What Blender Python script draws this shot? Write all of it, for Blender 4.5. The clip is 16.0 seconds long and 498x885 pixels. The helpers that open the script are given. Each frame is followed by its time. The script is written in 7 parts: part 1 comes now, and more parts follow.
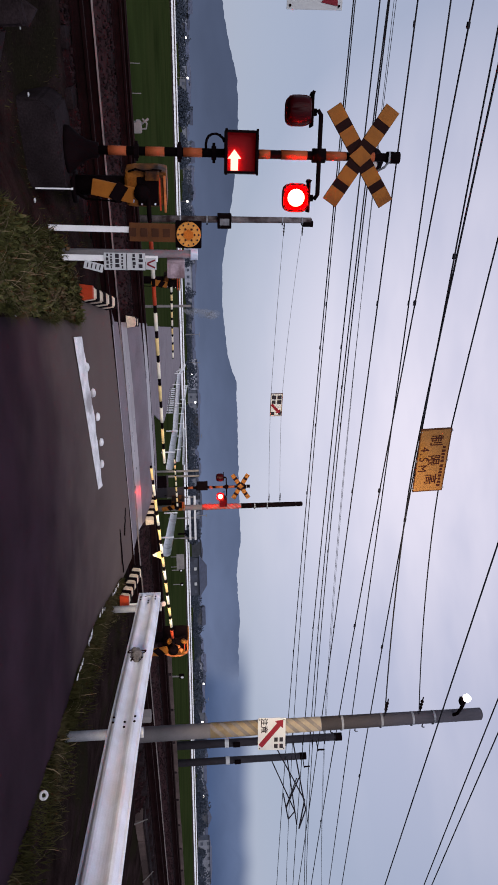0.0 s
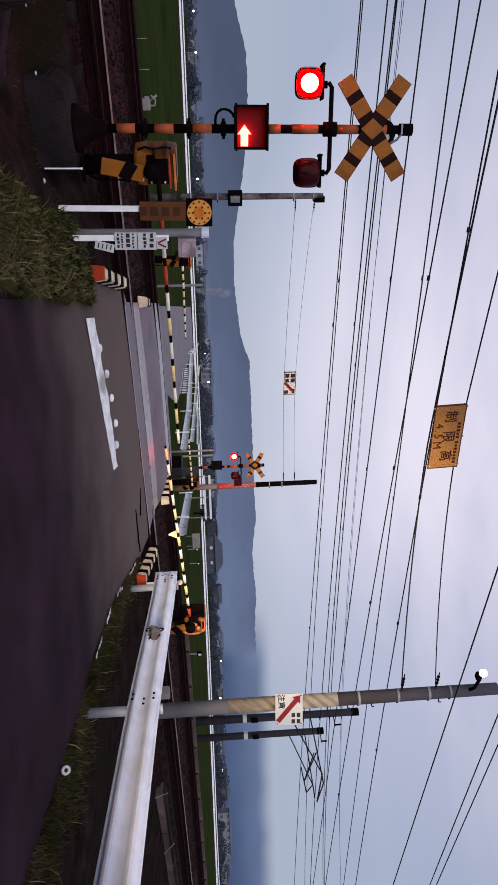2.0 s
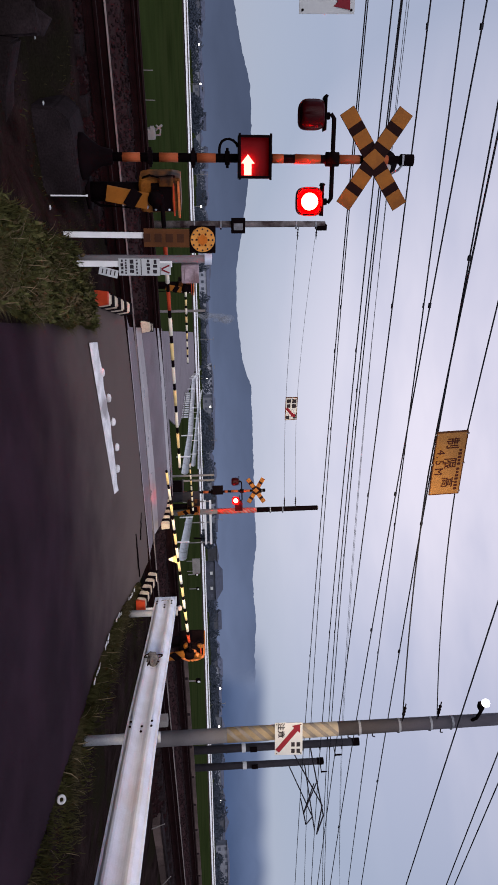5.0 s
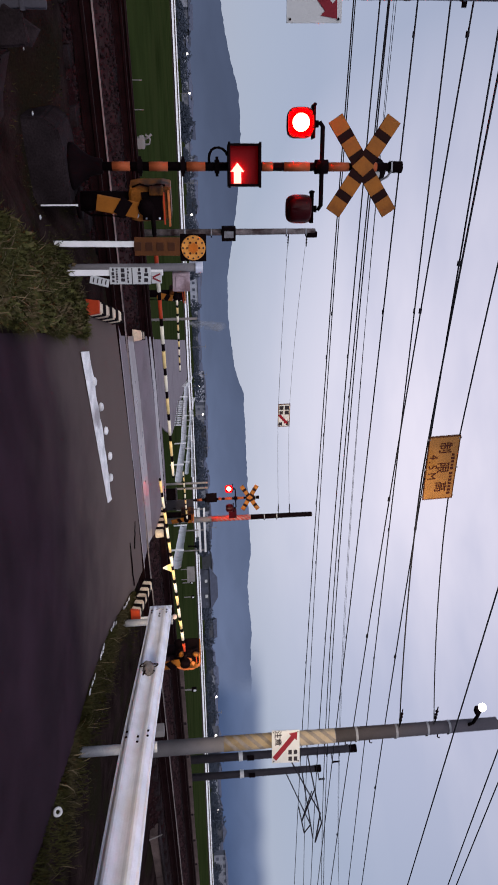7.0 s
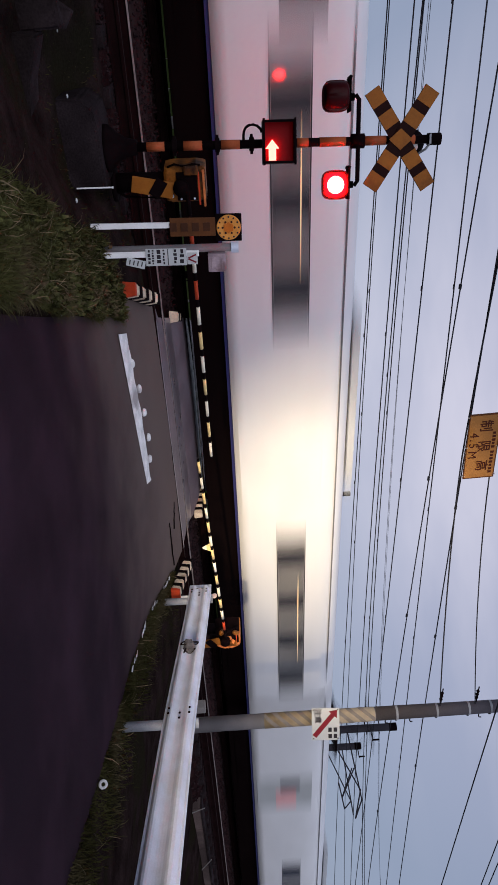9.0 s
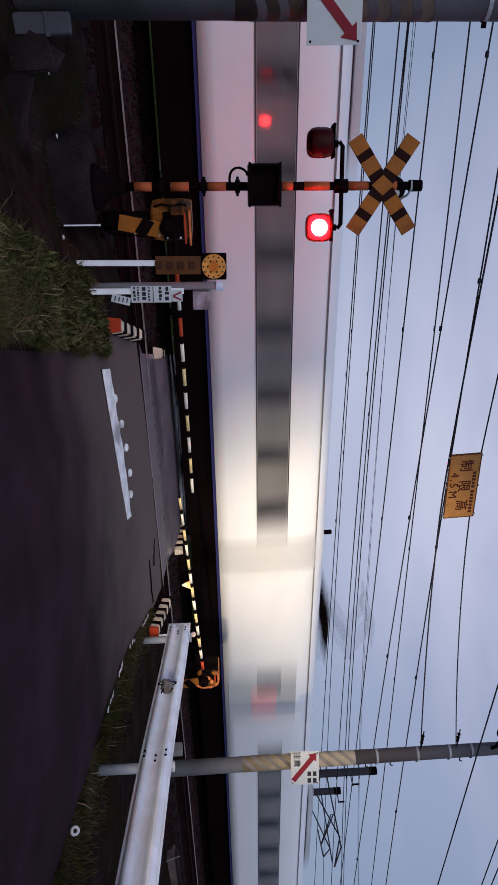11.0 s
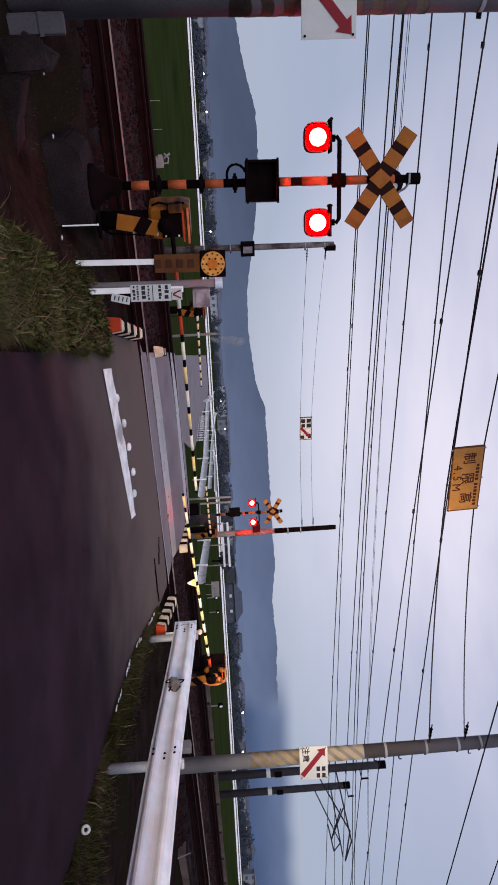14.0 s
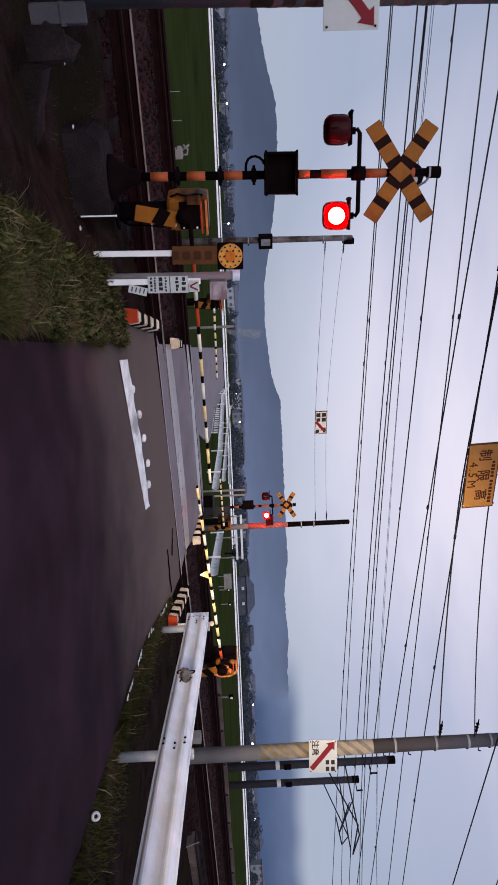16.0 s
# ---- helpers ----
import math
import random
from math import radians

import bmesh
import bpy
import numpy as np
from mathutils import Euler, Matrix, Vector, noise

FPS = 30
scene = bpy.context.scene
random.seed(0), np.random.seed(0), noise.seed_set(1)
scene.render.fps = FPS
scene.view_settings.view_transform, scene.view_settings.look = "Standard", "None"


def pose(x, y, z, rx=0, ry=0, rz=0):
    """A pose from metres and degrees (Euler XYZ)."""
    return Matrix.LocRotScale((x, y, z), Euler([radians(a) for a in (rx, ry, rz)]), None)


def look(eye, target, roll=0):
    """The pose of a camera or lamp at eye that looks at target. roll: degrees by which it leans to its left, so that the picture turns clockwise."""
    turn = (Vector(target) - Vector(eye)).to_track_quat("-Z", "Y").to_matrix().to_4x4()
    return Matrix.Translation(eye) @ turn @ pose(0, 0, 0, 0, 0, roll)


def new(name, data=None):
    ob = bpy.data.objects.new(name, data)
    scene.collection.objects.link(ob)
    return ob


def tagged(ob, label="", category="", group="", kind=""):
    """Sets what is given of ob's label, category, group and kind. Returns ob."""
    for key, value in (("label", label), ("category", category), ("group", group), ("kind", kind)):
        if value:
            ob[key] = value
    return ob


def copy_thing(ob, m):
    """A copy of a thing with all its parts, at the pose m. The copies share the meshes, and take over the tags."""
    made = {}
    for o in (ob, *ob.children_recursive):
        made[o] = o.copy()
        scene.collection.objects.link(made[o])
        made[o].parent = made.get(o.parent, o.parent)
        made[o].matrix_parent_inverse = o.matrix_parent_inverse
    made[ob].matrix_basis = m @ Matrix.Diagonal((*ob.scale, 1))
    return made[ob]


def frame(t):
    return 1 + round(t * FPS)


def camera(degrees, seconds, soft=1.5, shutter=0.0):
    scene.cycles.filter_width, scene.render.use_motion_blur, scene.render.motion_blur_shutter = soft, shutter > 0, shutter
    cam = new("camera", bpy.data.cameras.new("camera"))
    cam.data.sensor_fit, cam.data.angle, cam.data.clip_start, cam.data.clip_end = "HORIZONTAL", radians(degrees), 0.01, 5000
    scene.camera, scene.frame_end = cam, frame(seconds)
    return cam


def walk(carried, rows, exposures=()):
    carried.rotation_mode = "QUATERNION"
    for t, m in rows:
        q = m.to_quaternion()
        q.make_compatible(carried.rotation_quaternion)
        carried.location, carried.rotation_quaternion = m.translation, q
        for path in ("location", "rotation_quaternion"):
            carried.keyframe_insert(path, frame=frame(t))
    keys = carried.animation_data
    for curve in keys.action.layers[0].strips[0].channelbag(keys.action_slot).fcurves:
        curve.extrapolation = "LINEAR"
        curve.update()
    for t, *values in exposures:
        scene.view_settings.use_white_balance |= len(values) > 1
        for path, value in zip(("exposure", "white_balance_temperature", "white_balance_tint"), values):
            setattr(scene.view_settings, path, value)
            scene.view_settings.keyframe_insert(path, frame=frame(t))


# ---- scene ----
cam = camera(38.69, 16.0, soft=0.9, shutter=0.8)

# seconds, eye, target, roll: the picture lies on its side, so the roll stays near 90
PATH = [
    (0.0, (0.0, 0.0, 1.120), (5.7364, 8.1535, 1.9035), 88.604),
    (0.5, (0.0, 0.0, 1.120), (5.8051, 8.1064, 1.8862), 88.431),
    (1.0, (0.0, 0.0, 1.120), (5.8650, 8.0730, 1.7749), 88.340),
    (1.5, (0.0, 0.0, 1.120), (5.9734, 8.0041, 1.6222), 87.411),
    (2.0, (0.0, 0.0, 1.120), (5.9791, 7.9948, 1.6977), 87.733),
    (2.5, (0.0, 0.0, 1.120), (5.8865, 8.0630, 1.6998), 87.493),
    (3.0, (0.0, 0.0, 1.120), (5.7635, 8.1511, 1.7045), 88.015),
    (3.5, (0.0, 0.0, 1.120), (5.8140, 8.1183, 1.6594), 87.579),
    (5.8, (0.0, 0.0, 1.120), (5.6499, 8.2295, 1.7150), 88.583),
    (6.0, (0.0, 0.0, 1.120), (5.7614, 8.1488, 1.7557), 88.600),
    (6.5, (0.0, 0.0, 1.120), (5.5045, 8.3127, 1.8943), 88.320),
    (7.0, (0.0, 0.0, 1.120), (5.6099, 8.2508, 1.7933), 87.588),
    (7.5, (0.0, 0.0, 1.120), (5.7397, 8.1633, 1.7653), 86.922),
    (8.0, (0.0, 0.0, 1.120), (5.7102, 8.1942, 1.6187), 86.809),
    (8.5, (0.0, 0.0, 1.120), (5.8176, 8.1262, 1.4671), 87.083),
    (9.0, (0.0, 0.0, 1.120), (5.8294, 8.1240, 1.2522), 86.982),
    (9.2, (0.0, 0.0, 1.120), (5.8020, 8.1414, 1.3560), 87.059),
    (11.3, (0.0, 0.0, 1.120), (5.3938, 8.4109, 1.5237), 87.904),
    (11.5, (0.0, 0.0, 1.120), (5.4685, 8.3622, 1.5322), 87.555),
    (12.0, (0.0, 0.0, 1.120), (5.5441, 8.3103, 1.5705), 87.220),
    (12.5, (0.0, 0.0, 1.120), (5.4331, 8.3902, 1.4124), 87.325),
    (13.0, (0.0, 0.0, 1.120), (5.3949, 8.4129, 1.4643), 86.927),
    (13.5, (0.0, 0.0, 1.120), (5.5061, 8.3425, 1.4125), 86.448),
    (14.0, (0.0, 0.0, 1.120), (5.4427, 8.3809, 1.4906), 86.699),
    (14.5, (0.0, 0.0, 1.120), (5.3609, 8.4316, 1.5309), 87.210),
    (15.0, (0.0, 0.0, 1.120), (5.4586, 8.3771, 1.2893), 86.836),
    (15.5, (0.0, 0.0, 1.120), (5.4464, 8.3845, 1.3106), 86.867),
    (16.0, (0.0, 0.0, 1.120), (5.5189, 8.3376, 1.2795), 87.619),
]

EXPOSURES = [(0.0, 0.10, 6680, 15), (8.3, 0.10, 6680, 15), (8.7, 0.06, 6650, 15), (9.0, -0.24, 6350, 13), (12.1, -0.35, 5920, 13), (12.5, -0.06, 6250, 15), (13.2, 0.11, 6660, 15), (16.0, 0.11, 6660, 15)]
walk(cam, [(t, look(e, g, r)) for t, e, g, r in PATH], EXPOSURES)

# ---------------------------------------------------------------- light
world = bpy.data.worlds.new("dusk_sky")
scene.world = world
world.use_nodes = True
wn, wl = world.node_tree.nodes, world.node_tree.links
wn.clear()
w_out = wn.new("ShaderNodeOutputWorld")
w_bg = wn.new("ShaderNodeBackground")
w_co = wn.new("ShaderNodeTexCoord")
w_sky = wn.new("ShaderNodeTexSky")
w_sky.sky_type = "NISHITA"
w_sky.sun_disc = False
w_sky.sun_elevation, w_sky.sun_rotation = radians(27), radians(214)
w_map = wn.new("ShaderNodeMapping")
w_map.inputs["Scale"].default_value = (1.0, 1.0, 3.4)
w_noise = wn.new("ShaderNodeTexNoise")
w_noise.inputs["Scale"].default_value, w_noise.inputs["Detail"].default_value, w_noise.inputs["Roughness"].default_value = 1.7, 5.0, 0.5
w_ramp = wn.new("ShaderNodeValToRGB")
w_ramp.color_ramp.elements[0].position, w_ramp.color_ramp.elements[0].color = 0.37, (0.465, 0.487, 0.632, 1)
w_ramp.color_ramp.elements[1].position, w_ramp.color_ramp.elements[1].color = 0.63, (0.745, 0.727, 0.833, 1)
# overcast: the cloud deck is thinnest and brightest over the hills ahead
w_dot = wn.new("ShaderNodeVectorMath")
w_dot.operation = "DOT_PRODUCT"
w_dot.inputs[1].default_value = (0.530, 0.704, 0.473)
w_east = wn.new("ShaderNodeMapRange")
w_east.inputs["From Min"].default_value, w_east.inputs["From Max"].default_value = 0.835, 0.992
w_east.inputs["To Min"].default_value, w_east.inputs["To Max"].default_value = 0.95, 0.0
w_em = wn.new("ShaderNodeMixRGB")
w_em.blend_type = "MIX"
w_em.inputs[2].default_value = (0.300, 0.355, 0.480, 1)
w_scale = wn.new("ShaderNodeMixRGB")
w_scale.blend_type = "MIX"
w_scale.inputs[0].default_value = 0.012
wl.new(w_co.outputs["Generated"], w_map.inputs["Vector"])
wl.new(w_map.outputs[0], w_noise.inputs["Vector"])
wl.new(w_noise.outputs["Fac"], w_ramp.inputs[0])
wl.new(w_co.outputs["Generated"], w_dot.inputs[0])
wl.new(w_dot.outputs["Value"], w_east.inputs[0])
w_sep, w_low, w_sum = wn.new("ShaderNodeSeparateXYZ"), wn.new("ShaderNodeMapRange"), wn.new("ShaderNodeMath")
w_low.inputs["From Min"].default_value, w_low.inputs["From Max"].default_value = 0.04, 0.19
w_low.inputs["To Min"].default_value, w_low.inputs["To Max"].default_value = 0.27, 0.0
w_sum.operation, w_sum.use_clamp = "ADD", True
wl.new(w_co.outputs["Generated"], w_sep.inputs[0])
wl.new(w_sep.outputs[2], w_low.inputs[0])
wl.new(w_east.outputs[0], w_sum.inputs[0])
wl.new(w_low.outputs[0], w_sum.inputs[1])
wl.new(w_sum.outputs[0], w_em.inputs[0])
wl.new(w_ramp.outputs[0], w_em.inputs[1])
wl.new(w_em.outputs[0], w_scale.inputs[1])
wl.new(w_sky.outputs[0], w_scale.inputs[2])
wl.new(w_scale.outputs[0], w_bg.inputs[0])
w_bg.inputs[1].default_value = 1.0
wl.new(w_bg.outputs[0], w_out.inputs[0])

sun = new("sun", bpy.data.lights.new("sun", "SUN"))
sun.data.energy, sun.data.angle, sun.data.color = 1.25, radians(50), (0.97, 0.96, 1.0)
sun.matrix_world = look((0, 0, 50), (42, 62, 12))

# the two dipped headlights of a car that waits on the road behind the eye
for dx in (-0.62, 0.62):
    hl = new("headlight", bpy.data.lights.new("headlight", "SPOT"))
    hl.data.energy, hl.data.color = 11900, (1.0, 0.80, 0.50)
    hl.data.spot_size, hl.data.spot_blend, hl.data.shadow_soft_size = radians(28), 1.0, 0.07
    hl.matrix_world = look((0.95 + dx * 0.9, -2.2 - dx * 0.43, 0.40), (11.0 + dx * 0.9, 11.98 - dx * 0.43, 3.5))


# ---------------------------------------------------------------- materials
def material(name, base, rough=0.6, metal=0.0, scale=8.0, vary=0.25, bump=0.15, fine=60.0, rough_vary=0.12, second=None, second_amount=0.5, spec=0.15, random_tint=0.0):
    """Base colour broken up at two sizes, roughness to match, and fine relief."""
    m = bpy.data.materials.new(name)
    m.use_nodes = True
    n, l = m.node_tree.nodes, m.node_tree.links
    b = n["Principled BSDF"]
    co = n.new("ShaderNodeTexCoord")
    big, small = n.new("ShaderNodeTexNoise"), n.new("ShaderNodeTexNoise")
    big.inputs["Scale"].default_value, big.inputs["Detail"].default_value = scale, 6
    small.inputs["Scale"].default_value, small.inputs["Detail"].default_value = fine, 3
    for q in (big, small):
        l.new(co.outputs["Object"], q.inputs["Vector"])
    dark = tuple(c * (1 - vary) for c in base)
    light = tuple(min(1, c * (1 + vary)) for c in base)
    ramp = n.new("ShaderNodeValToRGB")
    ramp.color_ramp.elements[0].position, ramp.color_ramp.elements[1].position = 0.3, 0.7
    ramp.color_ramp.elements[0].color, ramp.color_ramp.elements[1].color = (*dark, 1), (*light, 1)
    l.new(big.outputs["Fac"], ramp.inputs[0])
    col = ramp.outputs[0]
    if second:
        mask = n.new("ShaderNodeTexNoise")
        mask.inputs["Scale"].default_value, mask.inputs["Detail"].default_value = scale * 0.45, 7
        l.new(co.outputs["Object"], mask.inputs["Vector"])
        mr = n.new("ShaderNodeMapRange")
        mr.inputs["From Min"].default_value, mr.inputs["From Max"].default_value = 0.62 - 0.25 * second_amount, 0.72 - 0.2 * second_amount
        l.new(mask.outputs["Fac"], mr.inputs[0])
        mx = n.new("ShaderNodeMixRGB")
        l.new(mr.outputs[0], mx.inputs[0])
        l.new(col, mx.inputs[1])
        mx.inputs[2].default_value = (*second, 1)
        col = mx.outputs[0]
    gr = n.new("ShaderNodeMixRGB")
    gr.blend_type = "MULTIPLY"
    gr.inputs[0].default_value = min(1.0, vary * 1.6)
    l.new(col, gr.inputs[1])
    l.new(small.outputs["Fac"], gr.inputs[2])
    gain = n.new("ShaderNodeMixRGB")
    gain.blend_type = "MULTIPLY"
    gain.inputs[0].default_value = 1.0
    k = 1 + min(1.0, vary * 1.6) * 0.9
    gain.inputs[2].default_value = (k, k, k, 1)
    l.new(gr.outputs[0], gain.inputs[1])
    col = gain.outputs[0]
    if random_tint:
        oi = n.new("ShaderNodeObjectInfo")
        rr = n.new("ShaderNodeMapRange")
        rr.inputs["To Min"].default_value, rr.inputs["To Max"].default_value = 1 - random_tint, 1 + random_tint
        l.new(oi.outputs["Random"], rr.inputs[0])
        rm = n.new("ShaderNodeVectorMath")
        rm.operation = "SCALE"
        l.new(col, rm.inputs[0])
        l.new(rr.outputs[0], rm.inputs["Scale"])
        col = rm.outputs[0]
    l.new(col, b.inputs["Base Color"])
    r = n.new("ShaderNodeMapRange")
    r.inputs["To Min"].default_value, r.inputs["To Max"].default_value = max(0.02, rough - rough_vary), min(1, rough + rough_vary)
    l.new(big.outputs["Fac"], r.inputs[0])
    l.new(r.outputs[0], b.inputs["Roughness"])
    b.inputs["Metallic"].default_value = metal
    b.inputs["Specular IOR Level"].default_value = spec
    if bump:
        bp = n.new("ShaderNodeBump")
        bp.inputs["Strength"].default_value, bp.inputs["Distance"].default_value = bump, 0.01
        l.new(small.outputs["Fac"], bp.inputs["Height"])
        l.new(bp.outputs[0], b.inputs["Normal"])
    return m


def glow(name, colour, strength, body=1.0):
    m = bpy.data.materials.new(name)
    m.use_nodes = True
    b = m.node_tree.nodes["Principled BSDF"]
    b.inputs["Base Color"].default_value = (*[min(1, c) * body for c in colour], 1)
    b.inputs["Emission Color"].default_value = (*colour, 1)
    b.inputs["Emission Strength"].default_value = strength
    b.inputs["Specular IOR Level"].default_value = 0.1
    return m


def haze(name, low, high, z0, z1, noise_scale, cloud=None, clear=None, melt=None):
    """Far hills: a plain glowing backdrop with wet-air haze painted into its colour, and soft mottling."""
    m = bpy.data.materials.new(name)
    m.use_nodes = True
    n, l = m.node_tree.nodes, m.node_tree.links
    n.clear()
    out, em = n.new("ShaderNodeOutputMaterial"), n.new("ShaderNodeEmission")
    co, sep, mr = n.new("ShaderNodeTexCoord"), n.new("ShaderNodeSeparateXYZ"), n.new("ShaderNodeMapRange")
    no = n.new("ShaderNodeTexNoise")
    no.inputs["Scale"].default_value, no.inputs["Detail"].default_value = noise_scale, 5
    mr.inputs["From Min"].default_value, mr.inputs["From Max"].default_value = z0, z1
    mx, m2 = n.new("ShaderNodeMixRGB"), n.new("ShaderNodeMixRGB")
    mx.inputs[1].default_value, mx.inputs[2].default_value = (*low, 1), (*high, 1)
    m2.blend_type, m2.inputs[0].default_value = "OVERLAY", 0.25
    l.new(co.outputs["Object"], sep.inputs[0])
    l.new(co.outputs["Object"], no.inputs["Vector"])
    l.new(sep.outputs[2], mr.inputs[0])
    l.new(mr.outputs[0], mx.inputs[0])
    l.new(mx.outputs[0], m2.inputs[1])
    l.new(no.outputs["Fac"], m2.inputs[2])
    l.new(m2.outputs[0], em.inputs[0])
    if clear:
        # painted aerial haze: colour darkens towards one end of the range, which lies nearer
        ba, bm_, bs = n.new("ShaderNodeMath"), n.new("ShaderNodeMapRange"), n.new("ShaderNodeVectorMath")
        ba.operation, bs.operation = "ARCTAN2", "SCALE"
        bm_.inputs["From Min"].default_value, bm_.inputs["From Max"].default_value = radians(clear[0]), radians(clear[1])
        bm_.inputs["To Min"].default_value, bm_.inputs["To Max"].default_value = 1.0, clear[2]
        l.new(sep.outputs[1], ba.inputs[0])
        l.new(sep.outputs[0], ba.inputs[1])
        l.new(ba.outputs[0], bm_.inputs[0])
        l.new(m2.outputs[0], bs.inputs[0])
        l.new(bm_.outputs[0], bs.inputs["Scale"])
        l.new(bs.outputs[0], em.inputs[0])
    # cloud painted as transparency, by bearing (cloud) and along a falling crest line (melt)
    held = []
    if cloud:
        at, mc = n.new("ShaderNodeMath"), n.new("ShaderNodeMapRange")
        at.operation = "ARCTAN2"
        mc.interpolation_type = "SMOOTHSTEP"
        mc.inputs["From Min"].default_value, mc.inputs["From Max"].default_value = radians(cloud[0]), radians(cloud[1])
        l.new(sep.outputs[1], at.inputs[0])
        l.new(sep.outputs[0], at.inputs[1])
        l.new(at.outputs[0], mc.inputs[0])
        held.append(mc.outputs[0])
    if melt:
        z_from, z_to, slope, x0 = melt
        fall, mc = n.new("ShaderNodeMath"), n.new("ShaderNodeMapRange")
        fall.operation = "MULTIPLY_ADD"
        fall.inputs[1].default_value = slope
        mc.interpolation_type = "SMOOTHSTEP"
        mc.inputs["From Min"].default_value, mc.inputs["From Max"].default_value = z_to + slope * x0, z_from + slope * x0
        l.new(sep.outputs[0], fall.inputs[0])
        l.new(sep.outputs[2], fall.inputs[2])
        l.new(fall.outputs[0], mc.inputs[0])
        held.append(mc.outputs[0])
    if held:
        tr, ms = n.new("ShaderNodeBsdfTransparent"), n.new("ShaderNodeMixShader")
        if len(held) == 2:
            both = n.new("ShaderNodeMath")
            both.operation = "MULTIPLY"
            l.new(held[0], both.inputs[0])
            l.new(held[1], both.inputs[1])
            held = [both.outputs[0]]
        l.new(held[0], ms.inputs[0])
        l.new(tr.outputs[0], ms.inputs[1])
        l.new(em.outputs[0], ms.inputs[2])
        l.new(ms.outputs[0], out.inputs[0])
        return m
    l.new(em.outputs[0], out.inputs[0])
    return m


ASPHALT = material("wet_asphalt", (0.0280, 0.0153, 0.0223), 0.85, scale=1.3, vary=0.35, bump=0.5, fine=140, rough_vary=0.12, second=(0.0215, 0.0126, 0.0180), second_amount=0.4, spec=0.015)


def brown_along_y(m, colour, y0, y1):
    """A lighter brown that takes over along y, broken by patches."""
    n, l = m.node_tree.nodes, m.node_tree.links
    b = n["Principled BSDF"]
    old = b.inputs["Base Color"].links[0].from_socket
    co, sep, no = n.new("ShaderNodeTexCoord"), n.new("ShaderNodeSeparateXYZ"), n.new("ShaderNodeTexNoise")
    no.inputs["Scale"].default_value, no.inputs["Detail"].default_value = 1.1, 6
    sh, mr, mx = n.new("ShaderNodeMath"), n.new("ShaderNodeMapRange"), n.new("ShaderNodeMixRGB")
    sh.operation = "MULTIPLY_ADD"
    sh.inputs[1].default_value = 2.6
    mr.interpolation_type = "SMOOTHSTEP"
    mr.inputs["From Min"].default_value, mr.inputs["From Max"].default_value = y0 + 1.3, y1 + 1.3
    l.new(co.outputs["Object"], sep.inputs[0])
    l.new(co.outputs["Object"], no.inputs["Vector"])
    l.new(no.outputs["Fac"], sh.inputs[0])
    l.new(sep.outputs[1], sh.inputs[2])
    l.new(sh.outputs[0], mr.inputs[0])
    l.new(mr.outputs[0], mx.inputs[0])
    l.new(old, mx.inputs[1])
    mx.inputs[2].default_value = (*colour, 1)
    l.new(mx.outputs[0], b.inputs["Base Color"])


brown_along_y(ASPHALT, (0.140, 0.104, 0.094), 4.7, 8.8)
CROSSING = material("crossing_asphalt", (0.150, 0.116, 0.132), 0.6, scale=1.8, vary=0.3, bump=0.3, fine=120, rough_vary=0.18, second=(0.118, 0.088, 0.100), spec=0.25)
PANEL = material("crossing_panel", (0.160, 0.132, 0.148), 0.30, scale=2.5, vary=0.25, bump=0.05, fine=70, rough_vary=0.1, second=(0.108, 0.088, 0.096), spec=0.5)
PAINT = material("road_paint", (0.74, 0.72, 0.72), 0.55, scale=5, vary=0.25, bump=0.3, fine=60, second=(0.34, 0.31, 0.31), second_amount=0.25)
BALLAST = material("ballast", (0.0160, 0.0074, 0.0080), 0.95, scale=5, vary=0.4, bump=0.8, fine=45, second=(0.028, 0.0125, 0.0122), spec=0.0)
BALLAST_FAR = material("ballast_cleaner", (0.034, 0.0168, 0.0176), 0.95, scale=5, vary=0.3, bump=0.6, fine=45, second=(0.037, 0.0225, 0.022), spec=0.0)
STONE = material("ballast_stone", (0.0225, 0.0132, 0.0142), 0.9, scale=9, vary=0.5, bump=0.4, fine=80, spec=0.02)
SOIL = material("verge_soil", (0.0178, 0.0112, 0.0106), 0.95, scale=3, vary=0.5, bump=0.9, fine=40, second=(0.0150, 0.0125, 0.0078), spec=0.0)
GRASS_LOW = material("low_grass", (0.037, 0.034, 0.0125), 0.9, scale=1.5, vary=0.5, bump=0.0, fine=30, second=(0.060, 0.048, 0.024), second_amount=0.35, spec=0.0)
POLE_DARK = material("pole_upper_dark", (0.072, 0.067, 0.080), 0.8, scale=1.6, vary=0.25, bump=0.2, fine=60, spec=0.12)
FIELD = material("rice_field", (0.0225, 0.0315, 0.0095), 1.0, scale=0.25, vary=0.3, bump=0.5, fine=14, second=(0.028, 0.036, 0.0115), second_amount=0.6, spec=0.0)
GRASS = material("grass_blade", (0.060, 0.057, 0.0205), 0.9, scale=1.6, vary=0.5, bump=0.0, fine=30, second=(0.088, 0.064, 0.036), second_amount=0.35, spec=0.0)
WEED = material("weed_leaf", (0.062, 0.062, 0.0215), 0.8, scale=9, vary=0.6, bump=0.0, fine=30, second=(0.105, 0.072, 0.040), second_amount=0.5, spec=0.03)
STRAW = material("dry_straw", (0.165, 0.120, 0.066), 0.8, scale=6, vary=0.4, bump=0.0, fine=30)
STEEL_RAIL = material("rail_rust", (0.0105, 0.0045, 0.0048), 0.9, scale=5, vary=0.35, bump=0.3, fine=60, spec=0.015)
RAIL_HEAD = material("rail_head", (0.018, 0.010, 0.010), 0.85, scale=6, vary=0.2, bump=0.05, fine=90, spec=0.08)
